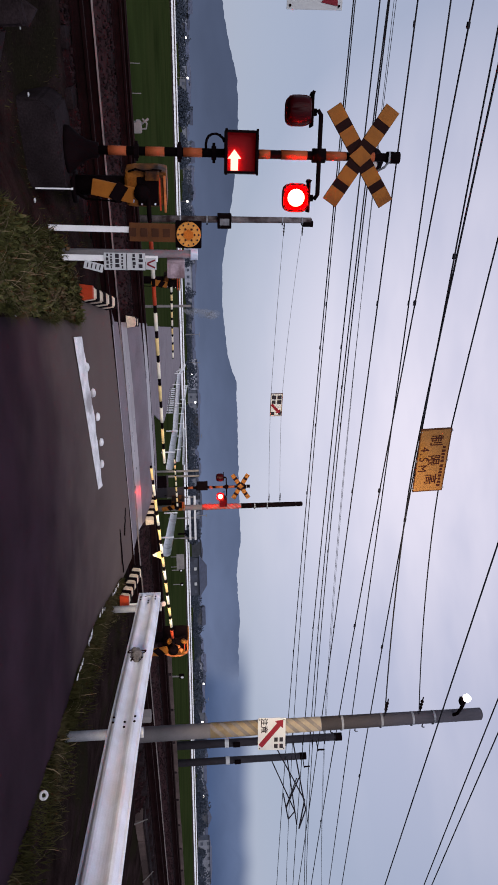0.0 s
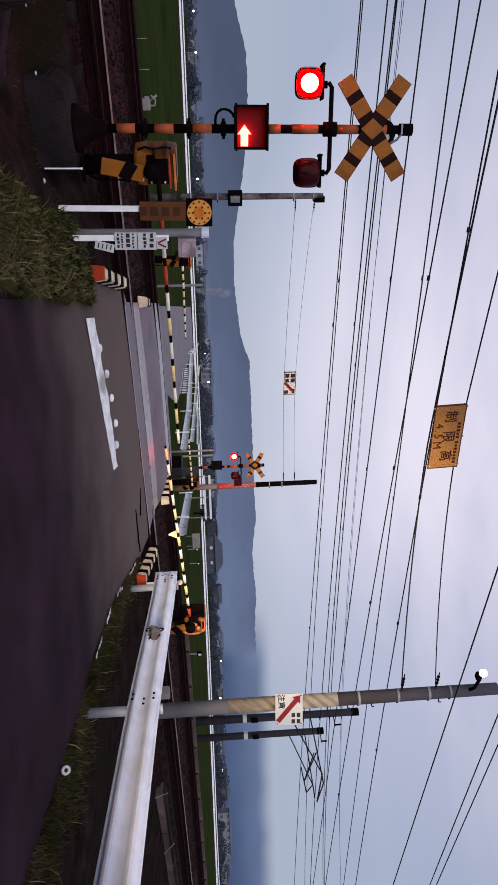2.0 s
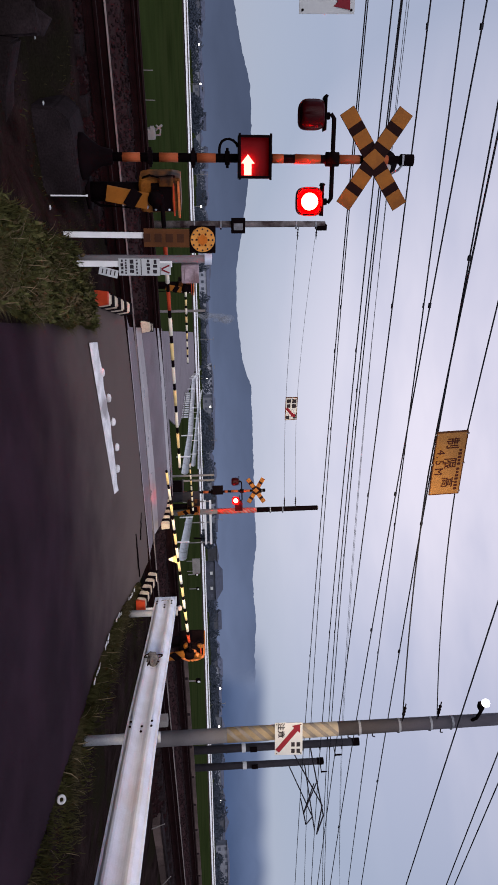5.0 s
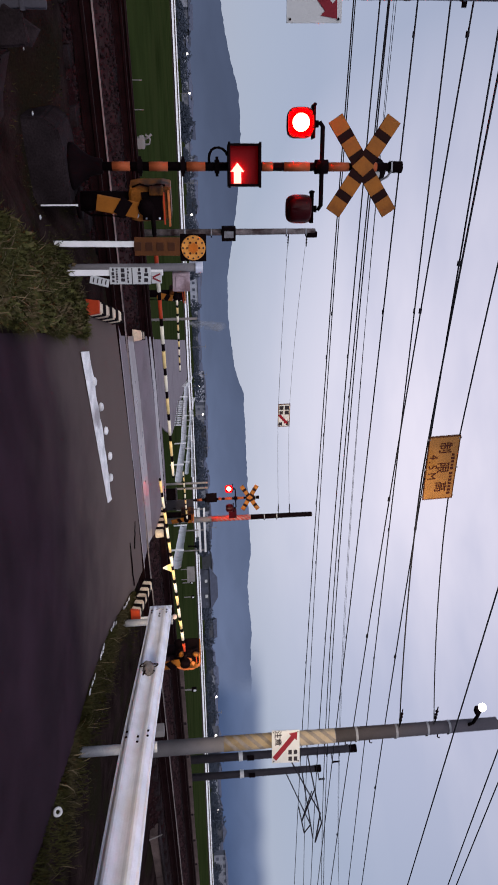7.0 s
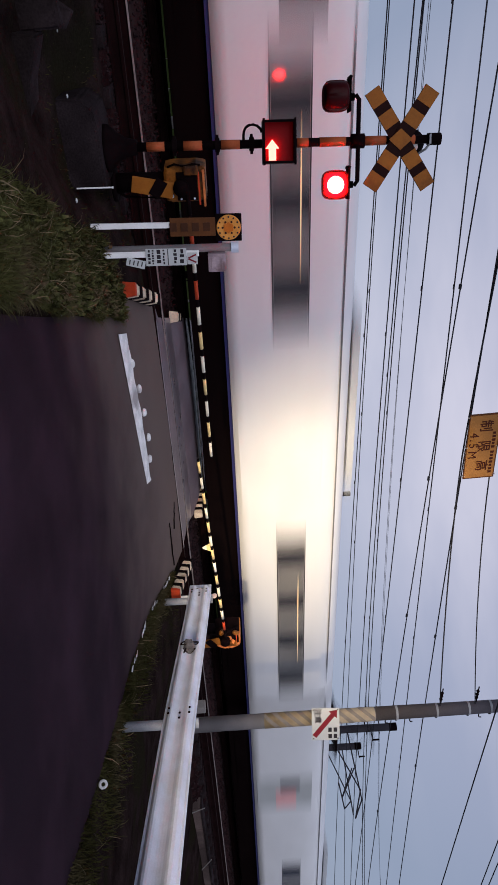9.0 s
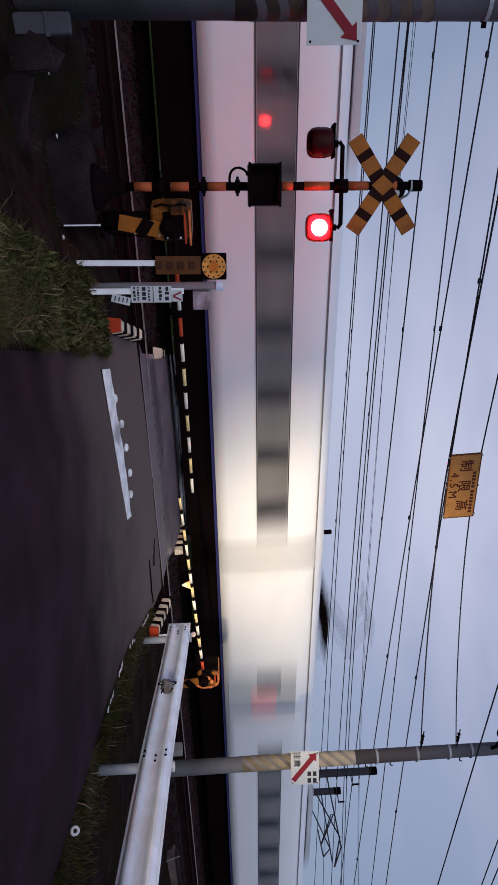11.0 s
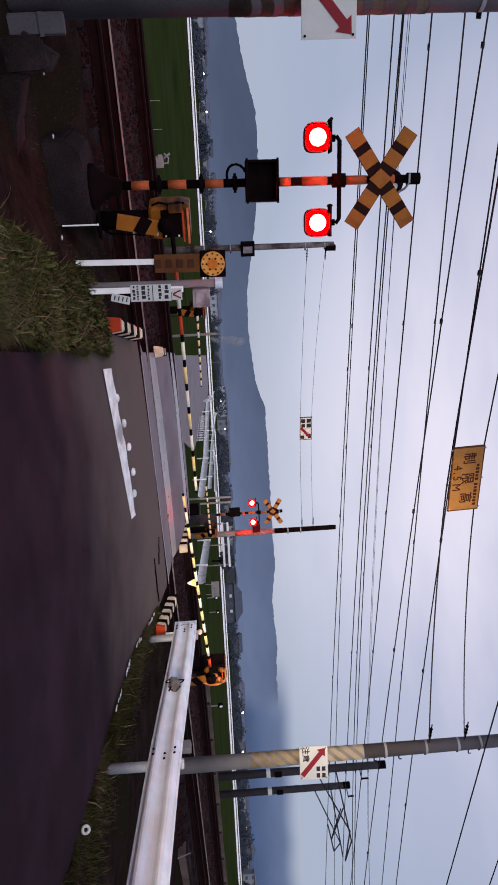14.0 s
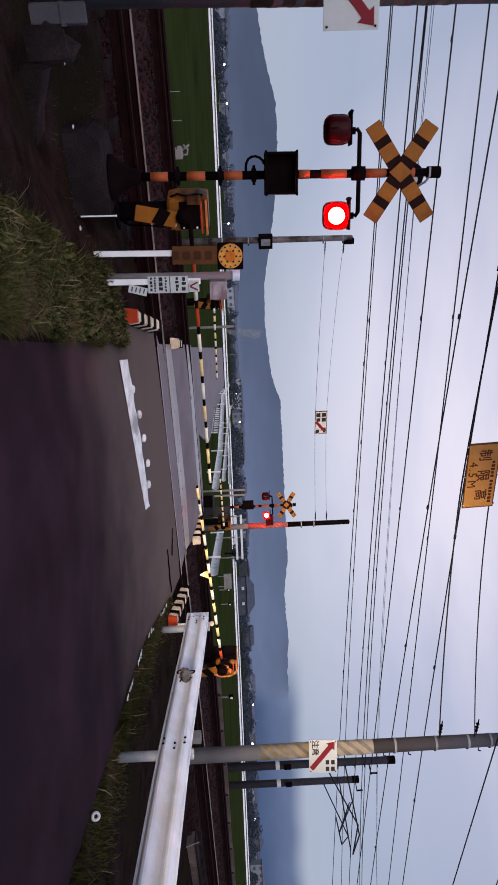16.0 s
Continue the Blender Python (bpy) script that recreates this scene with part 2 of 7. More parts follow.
RAIL_FACE = material("rail_gauge_face", (0.27, 0.225, 0.215), 0.5, metal=0.3, scale=6, vary=0.3, bump=0.05, fine=90)
RAIL_ROAD = material("rail_in_road", (0.24, 0.215, 0.235), 0.35, metal=0.3, scale=6, vary=0.2, bump=0.05, fine=90)
CONCRETE = material("concrete", (0.23, 0.21, 0.20), 0.8, scale=2.2, vary=0.22, bump=0.35, fine=70, second=(0.13, 0.12, 0.12), second_amount=0.35)
DARK_CONCRETE = material("dirty_concrete", (0.0275, 0.0195, 0.0215), 0.92, scale=2.2, vary=0.5, bump=0.7, fine=50, second=(0.0150, 0.0108, 0.0108), second_amount=0.6, spec=0.015)
FOUNDATION = material("sooty_concrete", (0.0215, 0.0158, 0.0176), 0.92, scale=2.2, vary=0.5, bump=0.7, fine=50, second=(0.0090, 0.0065, 0.0068), second_amount=0.6, spec=0.01)
PATH_EARTH = material("trodden_earth", (0.052, 0.034, 0.033), 0.9, scale=1.2, vary=0.35, bump=0.35, fine=60, second=(0.034, 0.022, 0.022), second_amount=0.4, spec=0.03)
EDGING = material("edging_concrete", (0.092, 0.066, 0.061), 0.85, scale=1.5, vary=0.4, bump=0.3, fine=50, second=(0.050, 0.036, 0.034), second_amount=0.5, spec=0.05)
GALV = material("galvanised_steel", (0.70, 0.74, 0.86), 0.5, metal=0.15, scale=3.2, vary=0.12, bump=0.06, fine=70, rough_vary=0.1, second=(0.66, 0.68, 0.77), second_amount=0.25)
WHITE = material("white_paint", (0.84, 0.83, 0.83), 0.45, scale=4, vary=0.08, bump=0.05, fine=60, second=(0.55, 0.53, 0.52), second_amount=0.2)
POST_STEEL = material("post_steel", (0.27, 0.28, 0.31), 0.55, metal=0.15, scale=4, vary=0.25, bump=0.1, fine=60, second=(0.17, 0.17, 0.18), second_amount=0.35)
BLACK = material("black_paint", (0.0055, 0.0030, 0.0036), 0.75, scale=5, vary=0.3, bump=0.1, fine=60, spec=0.012)
# black boards, with the red lamps' light mixed into the base colour
CROSS_BLACK_RED_LIT = material("cross_arm_black_red_lit", (0.017, 0.0050, 0.0045), 0.6, scale=6, vary=0.25, bump=0.06, fine=60, spec=0.05)
AMBER = material("amber_reflective", (0.29, 0.098, 0.013), 0.55, scale=6, vary=0.16, bump=0.06, fine=60, second=(0.21, 0.068, 0.010), second_amount=0.35)
LENS_AMBER = material("amber_lens", (0.72, 0.29, 0.060), 0.4, scale=9, vary=0.15, bump=0.03, fine=60)
STAR_ORANGE = material("orange_star", (0.62, 0.155, 0.016), 0.45, scale=9, vary=0.15, bump=0.03, fine=60)
PINK_BOX = material("pinkish_enamel", (0.36, 0.27, 0.30), 0.6, scale=9, vary=0.3, bump=0.1, fine=50, second=(0.20, 0.13, 0.14), second_amount=0.4)
RIM_ORANGE = material("orange_edge_worn", (0.55, 0.17, 0.055), 0.5, scale=8, vary=0.25, bump=0.06, fine=60, second=(0.28, 0.07, 0.02), second_amount=0.4)
ORANGE = material("orange_paint", (0.33, 0.075, 0.026), 0.55, scale=6, vary=0.18, bump=0.06, fine=60)
RAG = material("grey_rag", (0.085, 0.082, 0.095), 0.9, scale=14, vary=0.5, bump=0.4, fine=80, second=(0.30, 0.29, 0.31), second_amount=0.35)
REFLECT_PALE = material("faded_reflector", (0.55, 0.42, 0.40), 0.35, scale=12, vary=0.2, bump=0.05)
RED_ORANGE = material("red_orange_paint", (0.50, 0.055, 0.018), 0.55, scale=6, vary=0.18, bump=0.1, fine=60)
MACHINE = material("machine_orange", (0.25, 0.085, 0.013), 0.45, scale=6, vary=0.45, bump=0.2, fine=40, second=(0.030, 0.012, 0.006), second_amount=0.6)
YELLOW_BAR = material("bar_yellow_reflective", (0.85, 0.62, 0.27), 0.4, scale=9, vary=0.15, bump=0.05, fine=80)
CREAM_BAR = material("bar_white_reflective", (0.86, 0.78, 0.62), 0.4, scale=9, vary=0.12, bump=0.05, fine=80)
MACHINE_WORN = material("machine_orange_worn", (0.20, 0.062, 0.010), 0.5, scale=5, vary=0.5, bump=0.25, fine=40, second=(0.012, 0.006, 0.005), second_amount=1.15)
BROWN_SIGN = material("brown_sign", (0.10, 0.034, 0.010), 0.55, scale=7, vary=0.2, bump=0.05, fine=60)
RUST_CHAR = material("sign_marks_brown", (0.052, 0.017, 0.007), 0.6, scale=7, vary=0.2, bump=0.0)
SIGN_WHITE = material("sign_white", (0.53, 0.54, 0.545), 0.5, scale=5, vary=0.06, bump=0.03, fine=60)
SIGN_RED = material("sign_red", (0.20, 0.012, 0.022), 0.5, scale=5, vary=0.12, bump=0.03, fine=60)
SIGN_YELLOW = material("limit_sign_yellow", (0.323, 0.145, 0.042), 0.55, scale=4, vary=0.14, bump=0.05, fine=50, second=(0.27, 0.11, 0.018), second_amount=0.25)
MARK = material("sign_marks_dark", (0.025, 0.02, 0.025), 0.5, scale=5, vary=0.2, bump=0.0)
MARK_RED = material("sign_marks_red", (0.055, 0.012, 0.006), 0.6, scale=5, vary=0.2, bump=0.0)
POLE_CONC = material("pole_concrete", (0.225, 0.212, 0.222), 0.85, scale=1.6, vary=0.18, bump=0.2, fine=60, second=(0.15, 0.14, 0.15), second_amount=0.4, spec=0.12)
POLE_STRIPE = material("pole_sleeve_tan", (0.37, 0.295, 0.20), 0.65, scale=4, vary=0.2, bump=0.1, fine=50, second=(0.26, 0.20, 0.135), second_amount=0.3)
# the signal lamps' red light is painted into these far sleeve colours
POLE_RED_LIT = material("pole_sleeve_red_lit", (0.33, 0.15, 0.135), 0.6, scale=4, vary=0.25, bump=0.1, fine=50, second=(0.30, 0.06, 0.05), second_amount=0.4)
POLE_RED_LIT_D = material("pole_stripe_red_lit", (0.40, 0.055, 0.045), 0.6, scale=4, vary=0.25, bump=0.1, fine=50)
POLE_STRIPE_D = material("pole_sleeve_grey", (0.215, 0.185, 0.160), 0.65, scale=4, vary=0.2, bump=0.1, fine=50)
WIRE = material("wire_black", (0.012, 0.012, 0.016), 0.6, scale=3, vary=0.2, bump=0.0)
RED_LENS = material("red_lens_dark", (0.016, 0.0006, 0.0012), 0.4, scale=5, vary=0.15, bump=0.0, spec=0.12)
RED_SHELL = material("red_shell_unlit", (0.028, 0.0010, 0.0022), 0.35, scale=5, vary=0.25, bump=0.0, rough_vary=0.05, spec=0.08)
RED_HOOD = material("red_hood", (0.045, 0.0018, 0.0035), 0.35, scale=5, vary=0.15, bump=0.02)
LAMP_ON = glow("lamp_lit", (1.0, 0.010, 0.0055), 250.0)
LAMP_RIM = glow("lamp_rim_lit", (1.0, 0.012, 0.004), 0.62)
ARROW_ON = glow("arrow_lit", (1.0, 0.075, 0.055), 14.0)
# faint emission put into the panel to imitate the arrow's red bloom
ARROW_PANEL = glow("arrow_panel_bloom", (1.0, 0.0, 0.012), 0.022, 0.17)
LAMP_REAR = glow("rear_lamp_lit", (1.0, 0.008, 0.006), 420.0)
SLEEVE_DARK = material("sleeve_dark_brown", (0.085, 0.060, 0.047), 0.75, scale=4, vary=0.35, bump=0.15, fine=50, second=(0.05, 0.04, 0.038), second_amount=0.4)
POLE_RUSTY = material("pole_rusty", (0.135, 0.115, 0.115), 0.8, scale=5, vary=0.4, bump=0.2, fine=40, second=(0.035, 0.022, 0.022), second_amount=0.65)
MAST = material("mast_dark_grey", (0.030, 0.027, 0.033), 0.75, scale=3, vary=0.25, bump=0.1, fine=40)
CREAM_BLOCK = material("block_cream", (0.68, 0.55, 0.40), 0.6, scale=8, vary=0.25, bump=0.2, fine=60, second=(0.42, 0.30, 0.21), second_amount=0.3)
CASE_INSIDE = material("case_lining", (0.004, 0.0008, 0.001), 0.5, scale=5, vary=0.2, bump=0.0)
TRAIN_WHITE = material("train_white", (0.725, 0.722, 0.735), 0.35, scale=1.5, vary=0.05, bump=0.0, fine=20, second=(0.68, 0.675, 0.68), second_amount=0.35)
TRAIN_GREY = material("train_underfloor", (0.0048, 0.0028, 0.0030), 0.9, scale=2, vary=0.35, bump=0.2, fine=20, spec=0.0)
TRAIN_SILL = material("train_sill_blue", (0.03, 0.03, 0.11), 0.4, scale=2, vary=0.1, bump=0.0)
TRAIN_ROOF = material("train_roof_grey", (0.44, 0.45, 0.47), 0.6, scale=2, vary=0.2, bump=0.1, fine=20)
TRAIN_GLASS = material("train_glass", (0.03, 0.027, 0.03), 0.06, scale=1.2, vary=0.3, bump=0.0, rough_vary=0.02, spec=0.5)
WINDSCREEN = material("windscreen_black", (0.012, 0.009, 0.009), 0.4, scale=1.2, vary=0.3, bump=0.0, spec=0.12)
TRAIN_PILLAR = material("train_pillar", (0.16, 0.155, 0.16), 0.4, scale=2, vary=0.2, bump=0.0)
TRAIN_BAND = material("train_window_band", (0.30, 0.285, 0.275), 0.4, scale=2, vary=0.2, bump=0.0)
TRAIN_RED = material("train_emblem_red", (0.80, 0.36, 0.36), 0.45, scale=4, vary=0.1, bump=0.0)
TRAIN_DOOR = material("train_door", (0.44, 0.45, 0.45), 0.45, scale=2, vary=0.1, bump=0.0)
TRAIN_LIGHT = glow("train_headlight", (1.0, 0.93, 0.80), 14.0)
TRAIN_INSIDE = glow("train_window_lit", (1.0, 0.72, 0.38), 0.55)
# blue distance haze is mixed into the far walls', roofs' and leaves' base colours
HOUSE_WALL = material("house_wall_hazed", (0.19, 0.20, 0.235), 0.8, scale=0.8, vary=0.2, bump=0.1, fine=10, random_tint=0.85)
HOUSE_DARK = material("house_wall_dark_hazed", (0.055, 0.06, 0.080), 0.8, scale=0.8, vary=0.3, bump=0.1, fine=10)
HOUSE_ROOF = material("house_roof_hazed", (0.085, 0.095, 0.135), 0.7, scale=0.9, vary=0.2, bump=0.2, fine=8, random_tint=0.3)
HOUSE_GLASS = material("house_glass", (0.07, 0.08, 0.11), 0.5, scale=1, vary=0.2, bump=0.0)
TREE_LEAF = material("far_leaf_hazed", (0.055, 0.066, 0.088), 0.95, scale=1.2, vary=0.25, bump=0.0, spec=0.0)
LAMP_WHITE = glow("street_lamp_lit", (1.0, 0.97, 0.92), 5.0)
HILL = haze("far_hills_painted_haze", (0.125, 0.169, 0.283), (0.100, 0.137, 0.235), 0, 160, 0.004, (36.0, 38.2), (44, 80, 0.60))
HILL_FAR = haze("farther_hills_painted_haze", (0.050, 0.086, 0.182), (0.150, 0.203, 0.330), 10, 225, 0.004, cloud=(41.0, 35.0), melt=(128, 226, 0.12, 2783))


# ---------------------------------------------------------------- mesh helpers
def B():
    return bmesh.new()


def box(bm, c, s, rot=None, bevel=0.0):
    r = bmesh.ops.create_cube(bm, size=1.0)
    vs = r["verts"]
    m = Matrix.Translation(c) @ (rot if rot else Matrix()) @ Matrix.Diagonal((*s, 1))
    bmesh.ops.transform(bm, matrix=m, verts=vs)
    if bevel:
        es = list({e for v in vs for e in v.link_edges})
        bmesh.ops.bevel(bm, geom=es, offset=bevel, segments=2, affect="EDGES", profile=0.7)


def tube(bm, p0, p1, r0, r1=None, seg=12, caps=True):
    p0, p1 = Vector(p0), Vector(p1)
    r1 = r0 if r1 is None else r1
    d = p1 - p0
    q = d.to_track_quat("Z", "Y").to_matrix().to_4x4()
    bmesh.ops.create_cone(bm, cap_ends=caps, segments=seg, radius1=r0, radius2=r1, depth=d.length, matrix=Matrix.Translation((p0 + p1) / 2) @ q)


def path_tube(bm, pts, r, seg=6):
    """A round rod along a line of places."""
    pts = [Vector(p) for p in pts]
    rings = []
    for i, p in enumerate(pts):
        d = (pts[min(i + 1, len(pts) - 1)] - pts[max(i - 1, 0)]).normalized()
        q = d.to_track_quat("Z", "Y")
        rings.append([bm.verts.new(p + q @ Vector((r * math.cos(2 * math.pi * k / seg), r * math.sin(2 * math.pi * k / seg), 0))) for k in range(seg)])
    for a, b in zip(rings, rings[1:]):
        for k in range(seg):
            bm.faces.new((a[k], a[(k + 1) % seg], b[(k + 1) % seg], b[k]))
    bm.faces.new(rings[0][::-1])
    bm.faces.new(rings[-1])


def loft(bm, sections, close=True, cap=True):
    """A skin over a row of equal-length outlines."""
    rings = [[bm.verts.new(p) for p in s] for s in sections]
    n = len(rings[0])
    for a, b in zip(rings, rings[1:]):
        for k in range(n if close else n - 1):
            bm.faces.new((a[k], a[(k + 1) % n], b[(k + 1) % n], b[k]))
    if cap and close:
        bm.faces.new(rings[0][::-1])
        bm.faces.new(rings[-1])
    bmesh.ops.recalc_face_normals(bm, faces=bm.faces[:])


def plate(bm, outline, thick, m=None):
    """An outline in the local xz plane, made thick along y (front at -y)."""
    a = [bm.verts.new((x, -thick / 2, z)) for x, z in outline]
    b = [bm.verts.new((x, thick / 2, z)) for x, z in outline]
    n = len(a)
    fs = [bm.faces.new(a), bm.faces.new(b[::-1])]
    for k in range(n):
        fs.append(bm.faces.new((a[k], b[k], b[(k + 1) % n], a[(k + 1) % n])))
    bmesh.ops.recalc_face_normals(bm, faces=fs)
    if m:
        bmesh.ops.transform(bm, matrix=m, verts=a + b)


def finish(name, bm, mat, smooth=False):
    me = bpy.data.meshes.new(name)
    bm.to_mesh(me)
    bm.free()
    if smooth:
        for p in me.polygons:
            p.use_smooth = True
    me.materials.append(mat)
    return me


def part(name, bm, mat, parent, label="", smooth=False, at=None):
    ob = new(name, finish(name, bm, mat, smooth))
    ob.parent = parent
    if at is not None:
        ob.matrix_basis = at
    return tagged(ob, label) if label else ob


def thing(name, label, category, m=None, group="", kind=""):
    ob = new(name)
    ob.empty_display_size = 0.1
    if m is not None:
        ob.matrix_basis = m
    return tagged(ob, label, category, group, kind)


def solid(name, bm, mat, label, category="", group="", kind="", m=None, smooth=False):
    ob = new(name, finish(name, bm, mat, smooth))
    if m is not None:
        ob.matrix_basis = m
    return tagged(ob, label, category, group, kind)


def letters(text, size, mat, parent, m, name="letter", bold=0.022):
    """Raised characters in the built-in font, in the local xz plane, facing -y."""
    cu = bpy.data.curves.new(name, "FONT")
    cu.body, cu.size, cu.extrude = text, size, 0.002
    cu.align_x, cu.align_y = "CENTER", "CENTER"
    cu.resolution_u, cu.offset = 3, size * bold
    cu.materials.append(mat)
    ob = new(name, cu)
    ob.parent = parent
    ob.matrix_basis = m @ pose(0, 0, 0, 90)
    return ob


# ---------------------------------------------------------------- the plan
# x runs along the line (trains run towards -x), y away from the eye across it, z = 0 is the top of the rails
ROAD_DX = 0.485           # the road runs (0.485, 1)
ROAD_L, ROAD_R = -0.12, 4.53   # x of its edges at y = 0
NEAR_TRACK, FAR_TRACK, GAUGE = 10.05, 13.42, 1.067
FAR_Z = 0.18              # the far track lies higher: the line is canted on a curve


def smooth(a, b, v):
    v = min(1, max(0, (v - a) / (b - a)))
    return v * v * (3 - 2 * v)


def road_z(y):
    return -0.30 + 0.30 * smooth(6.3, 9.5, y) + FAR_Z * smooth(10.9, 12.5, y) * (1 - smooth(14.5, 17.0, y)) - 0.75 * smooth(15.6, 27.0, y)


def road_x(u, y):
    """u = 0 at the road's edge by the eye, 1 at the other edge."""
    return ROAD_L + (ROAD_R - ROAD_L) * u + ROAD_DX * y


def build_ground():
    bm = B()
    xs = [-2600, -900, -300, -100] + list(range(-40, 81, 4)) + [120, 300, 900, 2600]
    ys = [-400, -60, -20, 6, 12, 15.0, 16.2, 16.9, 18, 20, 24, 28, 32, 40, 50, 60, 80, 100, 150, 300, 900, 2600]
    grid = []
    for y in ys:
        row = []
        for x in xs:
            z = -0.85 if y > 16.5 else -0.95
            if y > 16.5 and y < 60:
                z += 0.03 * noise.noise((x * 0.3, y * 0.3, 0))
            row.append(bm.verts.new((x, y, z)))
        grid.append(row)
    for a, b in zip(grid, grid[1:]):
        for k in range(len(xs) - 1):
            bm.faces.new((a[k], a[k + 1], b[k + 1], b[k]))
    solid("ground", bm, FIELD, "flat green rice fields that reach to the far hills", "field", kind="structure", smooth=True)


def build_near_ground():
    """The soil on this side of the line, up to the ballast."""
    bm = B()
    xs = [-90 + 6 * i for i in range(13)] + [-12 + 0.5 * i for i in range(80)] + [28 + 8 * i for i in range(16)]
    ys = [-40, -20, -10] + [-6 + 0.5 * i for i in range(30)] + [8.9, 9.3]
    grid = []
    for y in ys:
        row = []
        for x in xs:
            u = (x - ROAD_DX * y - ROAD_L) / (ROAD_R - ROAD_L)
            d = max(-u, u - 1) * 4.1
            z = road_z(min(y, 8.6)) - 0.035 - 0.02 * (d < 0)
            if d > 0:
                z += 0.05 * noise.noise((x * 0.9, y * 0.9, 3)) * min(1, d)
                if u < 0:
                    z -= 0.16 * smooth(0.8, 2.6, d) * (1 - smooth(6.0, 7.4, y))
                    z -= 0.14 * smooth(7.0, 8.6, y) * smooth(0.5, 1.5, d)
                    z -= 0.24 * smooth(0.9, 1.4, d) * smooth(6.0, 6.8, y) * (1 - smooth(7.9, 8.6, y))
                else:
                    z -= 0.35 * smooth(1.4, 3.4, d)
            row.append(bm.verts.new((x, y, z)))
        grid.append(row)
    for a, b in zip(grid, grid[1:]):
        for k in range(len(xs) - 1):
            bm.faces.new((a[k], a[k + 1], b[k + 1], b[k]))
    solid("near_ground", bm, SOIL, "dark damp soil beside the road, thinly grown over", "soil", kind="structure", smooth=True)


def build_road():
    bm = B()
    us = [i / 14 for i in range(15)]

    def strip(name, ys, mat, label, lift=0.0, wide=(0, 1), worn=False):
        bm = B()
        prev = None
        for y in ys:
            row = []
            for u in us:
                uu = wide[0] + (wide[1] - wide[0]) * u
                x = road_x(uu, y)
                if worn and u in (0, 1):
                    x += 0.06 * noise.noise((y * 1.7, u * 9, 0))
                x += 2.3 * u * smooth(28, 40, y) - 0.30 * (1 - u) ** 6 * smooth(6.6, 7.8, y) * (1 - smooth(9.6, 10, y))
                z = road_z(y) + lift + 0.006 * noise.noise((x * 0.8, y * 0.8, 1)) - 0.03 * (2 * u - 1) ** 4
                row.append(bm.verts.new((x, y, z)))
            if prev:
                for k in range(len(us) - 1):
                    bm.faces.new((prev[k], prev[k + 1], row[k + 1], row[k]))
            prev = row
        # give the slab an edge
        r = bmesh.ops.extrude_face_region(bm, geom=bm.faces[:])
        bmesh.ops.translate(bm, verts=[v for v in r["geom"] if isinstance(v, bmesh.types.BMVert)], vec=(0, 0, -0.25))
        bmesh.ops.recalc_face_normals(bm, faces=bm.faces[:])
        return solid(name, bm, mat, label, "road", kind="structure", smooth=False)

    strip("road", [-30, -20, -12, -8] + [-6 + 0.5 * i for i in range(31)] + [9.42], ASPHALT, "dark damp asphalt lane that climbs gently to the crossing", worn=True)
    strip("road_between_rails", [9.58, 10.05, 10.52], CROSSING, "worn asphalt between the rails of the nearer track", lift=-0.004)
    strip("crossing_panel", [10.68, 11.05, 11.38], PANEL, "smooth pale concrete panel beside the rail")
    strip("road_between_tracks", [11.39, 11.6, 11.8, 12.0, 12.2, 12.4, 12.6, 12.80], CROSSING, "worn purple-grey asphalt that rises between the two tracks")
    strip("crossing_panel", [12.955, 13.42, 13.885], PANEL, "smooth pale crossing panel between two rails", lift=-0.004)
    strip("road_beyond", [14.03, 14.4, 14.8, 15.2, 15.6, 16, 16.5, 17, 18, 19, 20, 21, 22, 23, 24, 26, 28, 30, 34, 40, 50, 65, 80, 105], CROSSING, "grey lane that goes on straight across the fields")
    bm.free()


def build_marking():
    """The broad worn stop line and the row of studs behind it."""
    bm = B()
    n = 24
    a, b = [], []
    for i in range(n + 1):
        k = i / n
        x, y = 3.70 + 2.40 * k, 7.43 + 0.22 * k
        w = 0.30 + 0.06 * noise.noise((k * 9, 2, 0)) - 0.10 * smooth(0.5, 1, k)
        sx, sy = x + ROAD_DX * w, y + w
        for lst, (px, py) in ((a, (x, y)), (b, (sx, sy))):
            lst.append(bm.verts.new((px, py + 0.015 * noise.noise((px * 7, py * 7, 0)), road_z(py) + 0.004)))
    for i in range(n):
        bm.faces.new((a[i], a[i + 1], b[i + 1], b[i]))
    r = bmesh.ops.extrude_face_region(bm, geom=bm.faces[:])
    bmesh.ops.translate(bm, verts=[v for v in r["geom"] if isinstance(v, bmesh.types.BMVert)], vec=(0, 0, 0.006))
    bmesh.ops.recalc_face_normals(bm, faces=bm.faces[:])
    solid("stop_line", bm, PAINT, "worn white stop line painted across one lane", "road marking", kind="structure")


